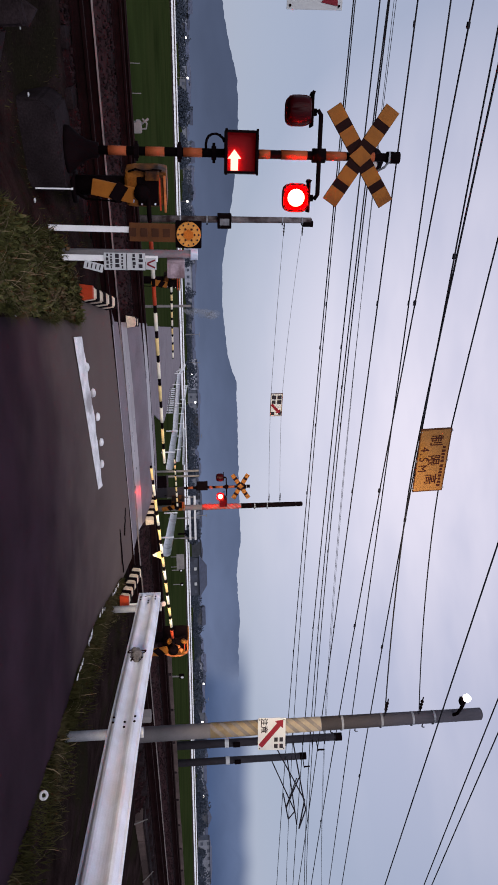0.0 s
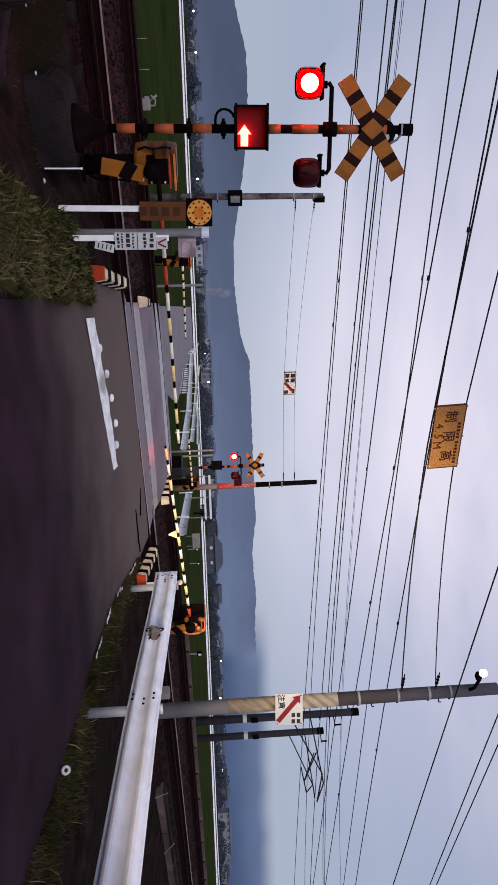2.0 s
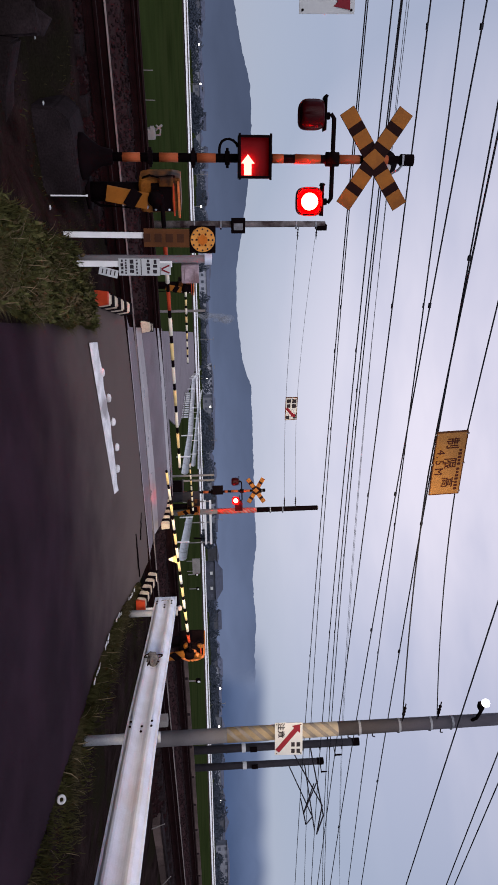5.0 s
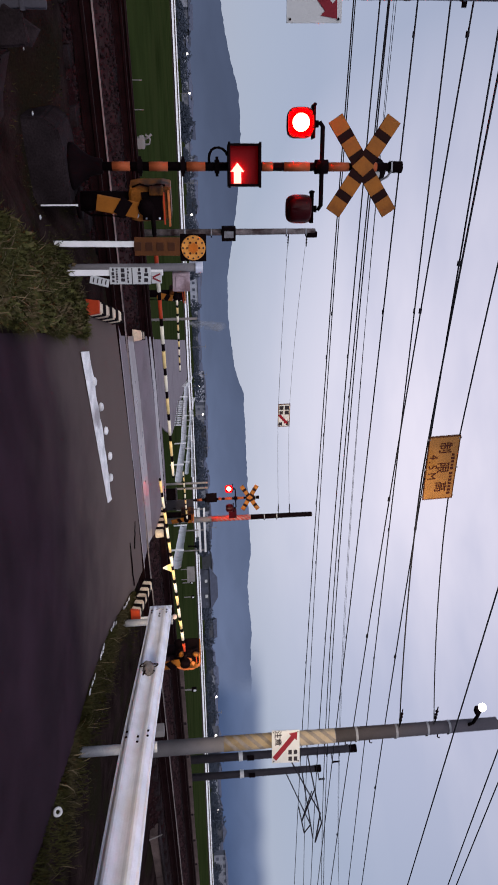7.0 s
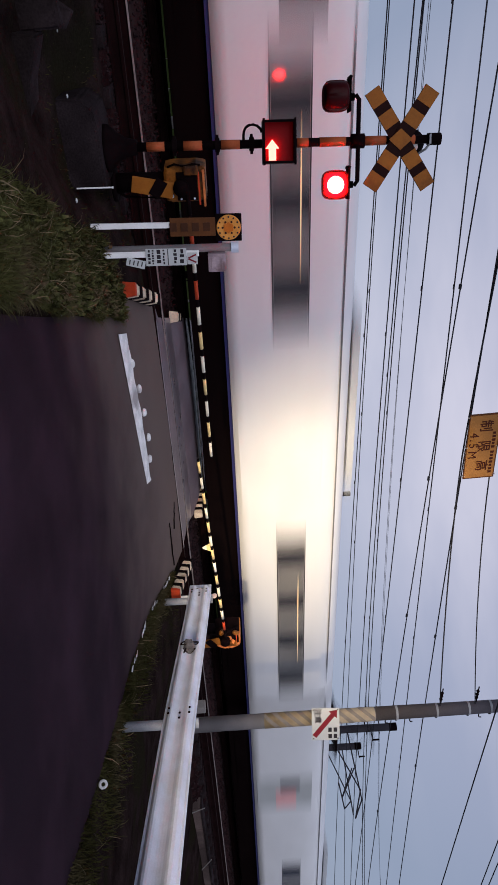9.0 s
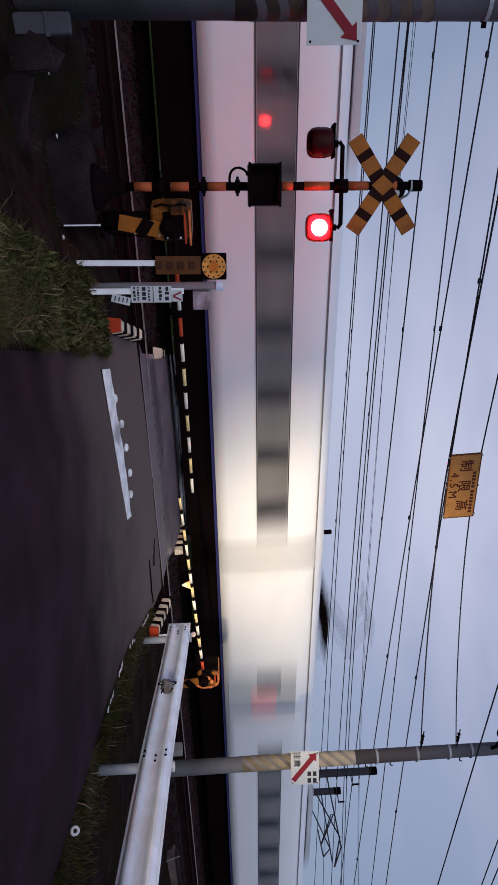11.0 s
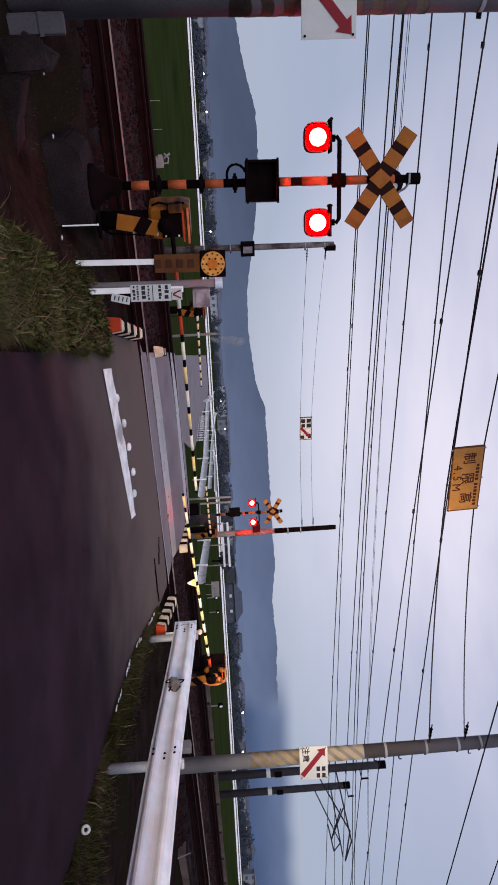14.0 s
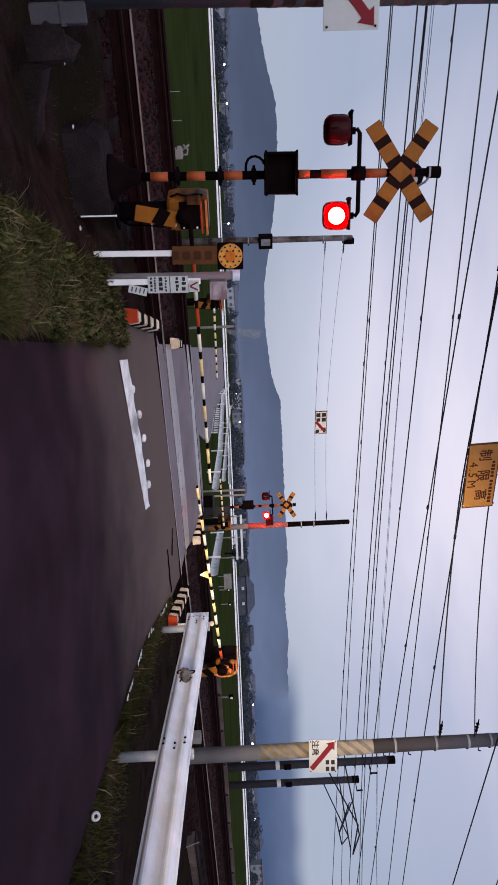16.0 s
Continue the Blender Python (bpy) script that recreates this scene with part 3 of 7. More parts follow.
def track(name, c, label, worn, up=0.0):
    t = thing(name, label, "railway track", kind="structure")
    prof = [(-0.064, -0.15), (0.064, -0.15), (0.064, -0.138), (0.012, -0.118), (0.010, -0.045), (0.033, -0.036), (0.033, -0.006), (0.026, 0.0), (-0.026, 0.0), (-0.033, -0.006), (-0.033, -0.036), (-0.010, -0.045), (-0.012, -0.118), (-0.064, -0.138)]
    for s in (-1, 1):
        y = c + s * (GAUGE / 2 + 0.033)
        bm = B()
        loft(bm, [[(x, y + py, pz + up) for py, pz in prof] for x in (-420, -160, 0, 20, 40, 300, 500)])
        part("rail", bm, STEEL_RAIL, t, "rust-brown steel rail")
        bm = B()
        box(bm, (40, y, up + 0.001), (920, 0.035, 0.004))
        part("rail_top", bm, RAIL_HEAD, t, "dull worn running surface")
        bm = B()
        box(bm, (40, y - s * 0.0345, up - 0.016), (920, 0.003, 0.024))
        part("gauge_face", bm, RAIL_FACE if worn else RAIL_HEAD, t, "rubbed inner face of the rail head")
        xm = (ROAD_L + ROAD_R) / 2 + ROAD_DX * y
        bm = B()
        box(bm, (xm, y, up + 0.003), (ROAD_R - ROAD_L - 0.1, 0.062, 0.006))
        part("rail_top", bm, RAIL_ROAD, t, "polished running surface in the road")
    sl = B()
    box(sl, (0, 0, 0), (0.22, 2.0, 0.16), bevel=0.02)
    me = finish("sleeper", sl, DARK_CONCRETE)
    for i in range(130):
        x = -14 + 0.62 * i
        u = (x - ROAD_DX * c - ROAD_L) / (ROAD_R - ROAD_L)
        if -0.1 < u < 1.1:
            continue
        o = new("sleeper", me)
        o.parent = t
        o.matrix_basis = pose(x, c, up - 0.245)


def build_ballast():
    bm = B()
    prof = [(8.7, -0.62), (8.95, -0.34), (9.25, -0.20), (11.1, -0.185), (11.6, -0.16), (12.1, -0.06), (12.5, -0.005), (14.6, -0.005), (15.2, 0.0), (15.8, -0.42), (16.5, -0.95)]
    xs = [-420, -160, -80, -40] + [-20 + 0.5 * i for i in range(140)] + [60, 90, 140, 300, 500]
    prev = None
    for x in xs:
        row = [bm.verts.new((x, y + 0.05 * noise.noise((x, y, 5)), z + 0.035 * noise.noise((x * 1.9, y * 1.9, 1)) - (0.12 if -0.02 < (x - ROAD_DX * y - ROAD_L) / (ROAD_R - ROAD_L) < 1.02 else 0))) for y, z in prof]
        if prev:
            for k in range(len(prof) - 1):
                bm.faces.new((prev[k], row[k], row[k + 1], prev[k + 1])).material_index = int(k >= 4)
        prev = row
    bmesh.ops.recalc_face_normals(bm, faces=bm.faces[:])
    bed = solid("track_bed", bm, BALLAST, "dark brown ballast bed, cleaner under the far track", "ballast", kind="structure", smooth=True)
    bed.data.materials.append(BALLAST_FAR)
    # loose stones
    rng = random.Random(4)
    vs, fs = [], []
    shape = [Vector(v) for v in ((0, 0, 0.7), (0.9, 0.1, 0), (0.1, 1.0, 0.05), (-0.9, 0.0, 0.1), (0.0, -0.9, 0), (0.1, 0.1, -0.6))]
    tri = ((0, 1, 2), (0, 2, 3), (0, 3, 4), (0, 4, 1), (5, 2, 1), (5, 3, 2), (5, 4, 3), (5, 1, 4))
    for i in range(15000):
        x = rng.uniform(-9, 30) if i % 3 else rng.uniform(-4, 14)
        y = rng.choice((rng.uniform(8.85, 9.5), rng.uniform(9.3, 15.25), rng.uniform(10.8, 12.7)))
        u = (x - ROAD_DX * y - ROAD_L) / (ROAD_R - ROAD_L)
        if -0.03 < u < 1.03:
            continue
        z = np.interp(y, [p[0] for p in prof], [p[1] for p in prof])
        s = rng.uniform(0.018, 0.042)
        q = Euler((rng.uniform(0, 6), rng.uniform(0, 6), rng.uniform(0, 6))).to_matrix()
        k = len(vs)
        vs += [tuple(q @ (p * s) + Vector((x, y, z + s * 0.6))) for p in shape]
        fs += [tuple(k + j for j in t) for t in tri]
    me = bpy.data.meshes.new("ballast_stones")
    me.from_pydata(vs, [], fs)
    me.materials.append(STONE)
    bm = B()
    box(bm, (-70, 15.27, 0.0), (170, 0.05, 0.09), bevel=0.008)
    solid("ballast_edging", bm, EDGING, "long low weathered concrete edging beside the field", "edging", kind="structure")
    tagged(new("ballast_stones", me), "loose brown ballast stones round the sleepers", "gravel", kind="stuff")


build_ground()
build_near_ground()
build_road()
build_marking()
track("track_near", NEAR_TRACK, "narrow-gauge track nearer the road's waiting line", True)
track("track_far", FAR_TRACK, "narrow-gauge track on which the express runs", False, FAR_Z)
build_ballast()


def low_wall():
    """A knee-high wall of stained concrete panels between the far track and the field."""
    t = thing("low_wall", "low brown-stained concrete panel wall between the far track and the field", "low wall", kind="structure")
    bm = B()
    box(bm, (0, 0, 0), (1.96, 0.06, 0.50), bevel=0.012)
    me = finish("panel", bm, EDGING)
    bm = B()
    box(bm, (0, 0, 0), (0.10, 0.10, 0.44), bevel=0.012)
    mp = finish("post", bm, DARK_CONCRETE)
    rng = random.Random(9)
    for i in range(30):
        x = 19.2 + 2.0 * i
        o = new("panel", me)
        o.parent = t
        o.matrix_basis = pose(x, 15.28, -0.02 + rng.uniform(-0.012, 0.012), 0, 0, rng.uniform(-0.4, 0.4))
        o = new("post", mp)
        o.parent = t
        o.matrix_basis = pose(x - 1.0, 15.26, -0.03)


low_wall()
bm = B()
rows = []
for i in range(61):
    x = 18.6 + i
    rows.append([(x, 14.42 + 0.03 * noise.noise((x * 0.7, 0, 2)), -0.04), (x, 14.50 + 0.04 * noise.noise((x * 0.9, 4, 2)), 0.03), (x, 15.22, 0.045 + 0.01 * noise.noise((x * 1.3, 1, 1))), (x, 15.22, -0.1)])
loft(bm, rows)
solid("trackside_path", bm, PATH_EARTH, "trodden brown earth path beside the far track", "path", kind="structure", smooth=True)


# ---------------------------------------------------------------- hills and town
def build_hills():
    """Ridges as bearing from +x in degrees and rise over distance."""
    def ridge(name, rows, dist, mat, label, seed):
        bm = B()
        top, mid, low, back = [], [], [], []
        a0, a1 = rows[0][0], rows[-1][0]
        n = 800
        for i in range(n + 1):
            a = a0 + (a1 - a0) * i / n
            h = float(np.interp(-a, [-r[0] for r in rows], [r[1] for r in rows]))
            h += 0.0012 * noise.noise((a * 0.9, seed, 0)) + 0.0011 * noise.noise((a * 2.3, seed, 0)) + 0.0005 * noise.noise((a * 7.0, seed, 3))
            c, s = math.cos(radians(a)), math.sin(radians(a))
            low.append(bm.verts.new((c * dist * 0.82, s * dist * 0.82, -2)))
            mid.append(bm.verts.new((c * dist * 0.93, s * dist * 0.93, dist * h * (0.42 + 0.12 * noise.noise((a * 0.6, seed, 7))))))
            top.append(bm.verts.new((c * dist, s * dist, 1.12 + dist * h)))
            back.append(bm.verts.new((c * dist * 1.2, s * dist * 1.2, -2)))
        for p, q in ((low, mid), (mid, top), (top, back)):
            for i in range(n):
                bm.faces.new((p[i], p[i + 1], q[i + 1], q[i]))
        bmesh.ops.recalc_face_normals(bm, faces=bm.faces[:])
        solid(name, bm, mat, label, "hills", kind="structure", smooth=True)

    ridge("backdrop_hills", [(140, 0.03), (110, 0.05), (95, 0.035), (89, 0.042), (87, 0.047), (84.5, 0.055), (82, 0.0665), (78, 0.068), (74, 0.06), (69, 0.0455), (65.8, 0.0447), (61.7, 0.0515), (59.8, 0.0625), (56, 0.063), (51.6, 0.0625), (47, 0.0627), (44.5, 0.0556), (41, 0.058), (39.4, 0.055), (37.5, 0.054), (34, 0.050), (30, 0.046)], 2600, HILL, "long wooded hills with blue-grey evening haze painted into their colour", 1.0)
    ridge("backdrop_hills_far", [(46, 0.02), (41, 0.090), (37, 0.096), (30, 0.096), (25, 0.092), (15, 0.080), (0, 0.055), (-30, 0.05)], 3300, HILL_FAR, "pale farther hills with painted haze, faded out like cloud at the crest", 5.0)


build_hills()


# ---------------------------------------------------------------- poles and wires
def utility_pole(x, y, z0, top, lean, label, sleeve=None, bands=(), name="utility_pole", f=1.0, skin=None, wrap=None):
    t = thing(name, label, "utility pole", pose(x, y, z0, 0, lean, 0))
    h = top - z0
    bm = B()
    tube(bm, (0, 0, -0.4), (0, 0, h), 0.185 * f, 0.14 * f, 24)
    part("pole", bm, skin or POLE_CONC, t, smooth=True)
    bm = B()
    tube(bm, (0, 0, h), (0, 0, h + 0.02), 0.14 * f, 0.10 * f, 20)
    part("cap", bm, BLACK, t)

    def rad(z):
        return (0.185 - 0.045 * z / h) * f

    if sleeve:
        a, b = sleeve
        bm = B()
        tube(bm, (0, 0, a), (0, 0, b), rad(a) + 0.003, rad(b) + 0.003, 28)
        part("sleeve", bm, wrap or POLE_STRIPE, t, "faded warning sleeve", smooth=True)
        n = 9
        step = (b - a) / n
        for i in range(n):
            za = a + step * (i + 0.28)
            bm = B()
            rows = []
            for k in range(29):
                an = 2 * math.pi * k / 28
                zz = za + 0.15 * math.cos(an + 0.9)
                w = step * 0.42
                rows.append([((rad(z) + d) * math.cos(an), (rad(z) + d) * math.sin(an), min(b, max(a, z))) for z, d in ((zz, 0.001), (zz, 0.006), (zz + w, 0.006), (zz + w, 0.001))])
            loft(bm, rows, cap=False)
            part("stripe", bm, POLE_RED_LIT_D if wrap is POLE_RED_LIT else POLE_DARK if wrap else POLE_STRIPE_D, t, "dull slanting stripe")
    for zb in bands:
        bm = B()
        tube(bm, (0, 0, zb - 0.02), (0, 0, zb + 0.02), rad(zb) + 0.006, rad(zb) + 0.006, 20)
        part("band", bm, POST_STEEL, t)
        bm = B()
        box(bm, (rad(zb) + 0.02, -0.04, zb), (0.06, 0.03, 0.04))
        part("clamp", bm, BLACK, t)
    return t


POLE_R = utility_pole(11.62, 7.5, -0.45, 6.30, -0.6, "tall grey concrete pole with a tan striped sleeve, behind the guardrail", sleeve=(1.75, 3.75), bands=(4.15, 4.88, 5.46, 5.86), f=0.76)
utility_pole(0.05, 7.5, -0.45, 6.30, 1.2, "tall grey concrete pole with a tan striped sleeve, beside the culvert", sleeve=(1.85, 3.65), bands=(4.15, 4.88), skin=POLE_DARK, wrap=SLEEVE_DARK)
FARPOLE_R = utility_pole(18.28, 21.6, -0.5, 5.40, -0.2, "slim dark pole across the tracks, its faded sleeve tinted with red lamp light", sleeve=(1.90, 3.45), bands=(4.0, 4.5), f=0.64, wrap=POLE_RED_LIT)
FARPOLE_L = utility_pole(6.80, 21.5, -0.5, 4.88, 0.6, "slim weathered pole across the tracks", bands=(1.4, 2.2, 4.5, 5.1), f=0.6, skin=POLE_RUSTY)


for z, sd in ((3.95, 1), (4.40, 1), (5.66, 1)):
    bm = B()
    path_tube(bm, [(sd * 0.10, -0.05, z), (sd * 0.19, -0.06, z), (sd * 0.215, -0.06, z + 0.015), (sd * 0.22, -0.06, z + 0.05)], 0.011, 6)
    part("step_bolt", bm, BLACK, POLE_R, "small black step bolt")
bm = B()
tube(bm, (0, 0, 3.76), (0, 0, 6.75), 0.123, 0.1085, 24)
part("upper_section", bm, POLE_DARK, POLE_R, "darker upper section of the pole", smooth=True)
bm = B()
tube(bm, (0, 0, 3.46), (0, 0, 5.89), 0.105, 0.094, 18)
part("upper_sleeve", bm, BLACK, FARPOLE_R, "black upper part of the pole", smooth=True)
# dark box: the lamp's red light on it is put into its colour
bm = B()
box(bm, (-0.33, -0.12, 2.74), (0.34, 0.2, 0.30), bevel=0.015)
box(bm, (-0.14, -0.05, 2.74), (0.16, 0.06, 0.06))
part("junction_box", bm, RED_HOOD, FARPOLE_R, "dark junction box tinted with red lamp light")
for nm, z, sz in (("switch_box", 2.72, (0.42, 0.20, 0.42)), ("end_bracket", 5.30, (0.16, 0.16, 0.30))):
    bm = B()
    box(bm, (0.0 if nm == "switch_box" else 0.10, -0.14 if nm == "switch_box" else 0.0, z), sz, bevel=0.015)
    strapped = part(nm, bm, BLACK, FARPOLE_L, "dark box strapped to the pole")
    if nm == "switch_box":
        bm = B()
        box(bm, (0.0, -0.245, 2.72), (0.20, 0.02, 0.28), bevel=0.006)
        part("box_door", bm, POST_STEEL, strapped, "pale grey door of the box")


def arrow_outline(l, w, shaft):
    """An arrow along +x."""
    return [(-l / 2, -shaft / 2), (l / 2 - w * 0.62, -shaft / 2), (l / 2 - w * 0.62, -w / 2), (l / 2, 0), (l / 2 - w * 0.62, w / 2), (l / 2 - w * 0.62, shaft / 2), (-l / 2, shaft / 2)]


def caution_sign(x, y, z, rz, flip, label, lean=0):
    t = thing("caution_sign", label, "sign", pose(x, y, z, 0, lean, rz), "caution signs on the poles")
    bm = B()
    box(bm, (0, 0, 0), (0.57, 0.012, 0.49), bevel=0.004)
    part("panel", bm, SIGN_WHITE, t, "white enamelled panel")
    bm = B()
    plate(bm, arrow_outline(0.62, 0.19, 0.085), 0.006, pose(0.02 if not flip else -0.02, -0.009, 0.0, 0, -41 if not flip else -139, 0))
    part("arrow", bm, SIGN_RED, t, "dark red slanting arrow")
    if flip:
        letters("注意", 0.135, MARK, t, pose(-0.15, -0.009, -0.145))
    for i in range(4):
        bm = B()
        sx = (0.10 if flip else -0.24) + 0.115 * (i % 2)
        box(bm, (sx, -0.008, 0.17 - 0.095 * (i // 2)), (0.075, 0.006, 0.062))
        part("mark", bm, MARK, t)
    for sz in (-0.15, 0.15):
        bm = B()
        box(bm, (0, 0.05, sz), (0.30, 0.09, 0.03))
        part("strap", bm, GALV, t)
    for sx in (-1, 1):
        for sz in (-1, 1):
            bm = B()
            tube(bm, (sx * 0.255, -0.005, sz * 0.215), (sx * 0.255, -0.014, sz * 0.215), 0.011, seg=8)
            part("bolt", bm, BLACK, t)
    return t


caution_sign(11.42, 7.25, 2.38, -34, True, "white caution sign with a dark red arrow, strapped to the pole", 2)
caution_sign(0.165, 7.24, 2.27, -8, False, "white caution sign with a dark red arrow, beside the culvert", 0)


def wire(name, pts, r, label, group="", beads=(), knob=0.028):
    bm = B()
    path_tube(bm, pts, r, 5)
    for b in beads:
        k = min(range(len(pts)), key=lambda i: abs(pts[i][0] - b))
        tube(bm, (pts[k][0] - 0.05, pts[k][1], pts[k][2] - 0.01), (pts[k][0] + 0.05, pts[k][1], pts[k][2] - 0.01), knob, seg=6)
    return solid(name, bm, WIRE, label, "wire", group)


def line_wire(y, c, b, a, r, label, beads=(), knob=0.020):
    """A wire along the line, y metres out: height c + b x + a x squared."""
    k = y / FAR_TRACK
    pts = [(x, y, c + b * x + a * x * x) for x in (k * (-14 + i) for i in range(61))]
    wire("overhead_wire", pts, r, label, "wires along the line", beads, knob)


# line wires on the masts beyond the tracks: y, height at x = 0, slope, sag, radius, beads
TELE = [(15.50, 4.333, -0.0056, 0.00035, 0.0135, (8.6, 12.6, 20)), (15.95, 4.461, -0.0050, 0.00063, 0.0120, (7.6, 11.0, 15.7)), (15.50, 4.837, -0.0038, 0.00051, 0.0155, (8.3, 18.5)), (15.95, 5.117, -0.0136, 0.00103, 0.0155, (9.5, 19.2)), (15.50, 5.023, -0.0069, 0.00093, 0.0145, (10.7, 15.4)), (15.95, 5.265, -0.0034, 0.00126, 0.0065, ()), (15.50, 5.10, 0.0050, 0.00110, 0.0055, ())]


def build_wires():
    tele = "thin dark line wire high beside the tracks"
    cont = "dark contact wire above the track"
    mess = "dark messenger wire with hangers above the track"
    # the line wires ride on the mast beyond the tracks
    for y, c, sl, sg, rr, beads in TELE:
        line_wire(y, c, sl, sg, rr, tele, beads)
    line_wire(13.42, 4.962, 0.0068, -0.00012, 0.0150, cont, (1.2, 6.1, 11.3, 16.5))
    line_wire(13.42, 5.505, 0.0252, 0.00005, 0.0155, mess, (5.8, 11.7, 17.5, 24))
    line_wire(13.42, 5.919, -0.0243, 0.00045, 0.0165, mess, (0.6, 6.0, 11.3, 16.5, 26.6), 0.034)
    line_wire(13.42, 6.405, 0.0042, 0.00037, 0.0180, cont, (5.4, 11.6, 17.5, 24), 0.036)
    # wires on this side, from the tall pole along the line
    for y, z, s in ((7.33, 5.47, -0.018), (7.5, 6.56, -0.018), (7.5, 6.86, -0.03)):
        pts = [(-9 + 2.5 * i, y, z + s * (-19 + 2.5 * i) + 0.0009 * (i - 9) ** 2) for i in range(32)]
        wire("service_wire", pts, 0.013, "thick dark service wire that leaves the tall pole", "service wires")
    # span wires of the height gauge on both sides of the crossing
    for y, x0, x1, za, zb, zm, r in ((7.5, 0.05, 11.5, 4.17, 4.49, 4.09, 0.012), (7.5, 0.05, 11.5, 4.62, 5.13, 4.50, 0.010), (21.55, 6.8, 18.2, 4.08, 4.06, 3.93, 0.006), (21.55, 6.8, 18.2, 4.66, 4.50, 4.33, 0.005)):
        xm = 5.7 if y < 10 else 13.5
        pts = []
        for i in range(31):
            k = i / 30
            x = x0 + (x1 - x0) * k
            if x < xm:
                q = (xm - x) / (xm - x0)
                z = zm + (za - zm) * q ** 1.6
            else:
                q = (x - xm) / (x1 - xm)
                z = zm + (zb - zm) * q ** 1.4
            pts.append((x, y, z))
        wire("span_wire", pts, r, "thin span wire of the height gauge between two poles", "span wires")
        for e, s in ((pts[0], 1), (pts[-1], -1)):
            bm = B()
            for j in range(3):
                tube(bm, (e[0] + s * (0.22 + 0.09 * j), y, e[2] - 0.01), (e[0] + s * (0.25 + 0.09 * j), y, e[2] - 0.012), 0.022, 0.032, 10)
            tube(bm, (e[0] + s * 0.12, y, e[2]), (e[0] + s * 0.55, y, e[2] - 0.01), 0.012, seg=6)
            solid("insulator", bm, BLACK, "small dark ribbed insulator on a span wire", "insulator", "insulators", smooth=True)


build_wires()


def limit_sign():
    t = thing("height_limit_sign", "amber height limit sign hung on two span wires over the road", "sign", pose(5.642, 7.49, 4.328, 0, -2.6, 0))
    bm = B()
    box(bm, (0, 0, 0), (1.035, 0.018, 0.41), bevel=0.006)
    part("panel", bm, SIGN_YELLOW, t, "weathered amber panel")
    bm = B()
    for c, s in (((0, 0, 0.202), (1.045, 0.026, 0.012)), ((0, 0, -0.202), (1.045, 0.026, 0.012)), ((-0.516, 0, 0), (0.014, 0.026, 0.41)), ((0.516, 0, 0), (0.014, 0.026, 0.41))):
        box(bm, c, s)
    part("rim", bm, BROWN_SIGN, t, "dark rim")
    for i, ch in enumerate("制限高"):
        letters(ch, 0.185, MARK_RED, t, pose(-0.34 + 0.325 * i, -0.012, 0.012), bold=0.008)
    for ch, lx in (("4", -0.20), (".", -0.12), ("5", -0.03), ("M", 0.12)):
        letters(ch, 0.165, MARK_RED, t, pose(lx, -0.012, -0.125), bold=0.0)
    for i in range(12):
        bm = B()
        box(bm, (-0.22 + 0.056 * i + (0.03 if i > 4 else 0), -0.011, 0.142), (0.036, 0.005, 0.044 if i % 3 else 0.034))
        part("mark", bm, MARK_RED, t)
    for sx in (-0.48, 0, 0.48):
        for sz in (-1, 1):
            bm = B()
            tube(bm, (sx, 0, sz * 0.185), (sx, 0, sz * 0.225), 0.012, seg=8)
            part("hanger", bm, POST_STEEL, t)


limit_sign()


def far_sign():
    t = thing("far_caution_sign", "small white sign with a red stroke on the far span wires", "sign", pose(13.5, 21.5, 4.13))
    bm = B()
    box(bm, (0, 0, 0), (0.93, 0.02, 0.42), bevel=0.005)
    part("panel", bm, SIGN_WHITE, t)
    bm = B()
    for c, sz in (((0, 0, 0.205), (0.95, 0.03, 0.022)), ((0, 0, -0.205), (0.95, 0.03, 0.022)), ((-0.465, 0, 0), (0.022, 0.03, 0.42)), ((0.465, 0, 0), (0.022, 0.03, 0.42))):
        box(bm, c, sz)
    part("rim", bm, BROWN_SIGN, t, "dark rim")
    bm = B()
    plate(bm, arrow_outline(0.5, 0.20, 0.10), 0.006, pose(0.16, -0.013, -0.02, 0, -38, 0))
    part("arrow", bm, SIGN_RED, t, "dark red slanting arrow")
    for x, z, w, h in ((-0.32, 0.10, 0.16, 0.15), (-0.12, 0.10, 0.16, 0.15), (-0.32, -0.10, 0.16, 0.15), (-0.12, -0.10, 0.14, 0.13), (0.33, 0.13, 0.18, 0.1), (0.36, -0.12, 0.14, 0.13)):
        bm = B()
        box(bm, (x, -0.012, z), (w, 0.005, h))
        part("mark", bm, MARK, t)


far_sign()


# ---------------------------------------------------------------- crossing signals
def squircle(w, h, y, n=28, q=4.0):
    ring = []
    for k in range(n):
        a = 2 * math.pi * k / n
        c, s = math.cos(a), math.sin(a)
        e = 1 / (abs(c) ** q + abs(s) ** q) ** (1 / q)
        ring.append((w * e * c, y, h * e * s * (1.0 if s < 0 else 0.97)))
    return ring


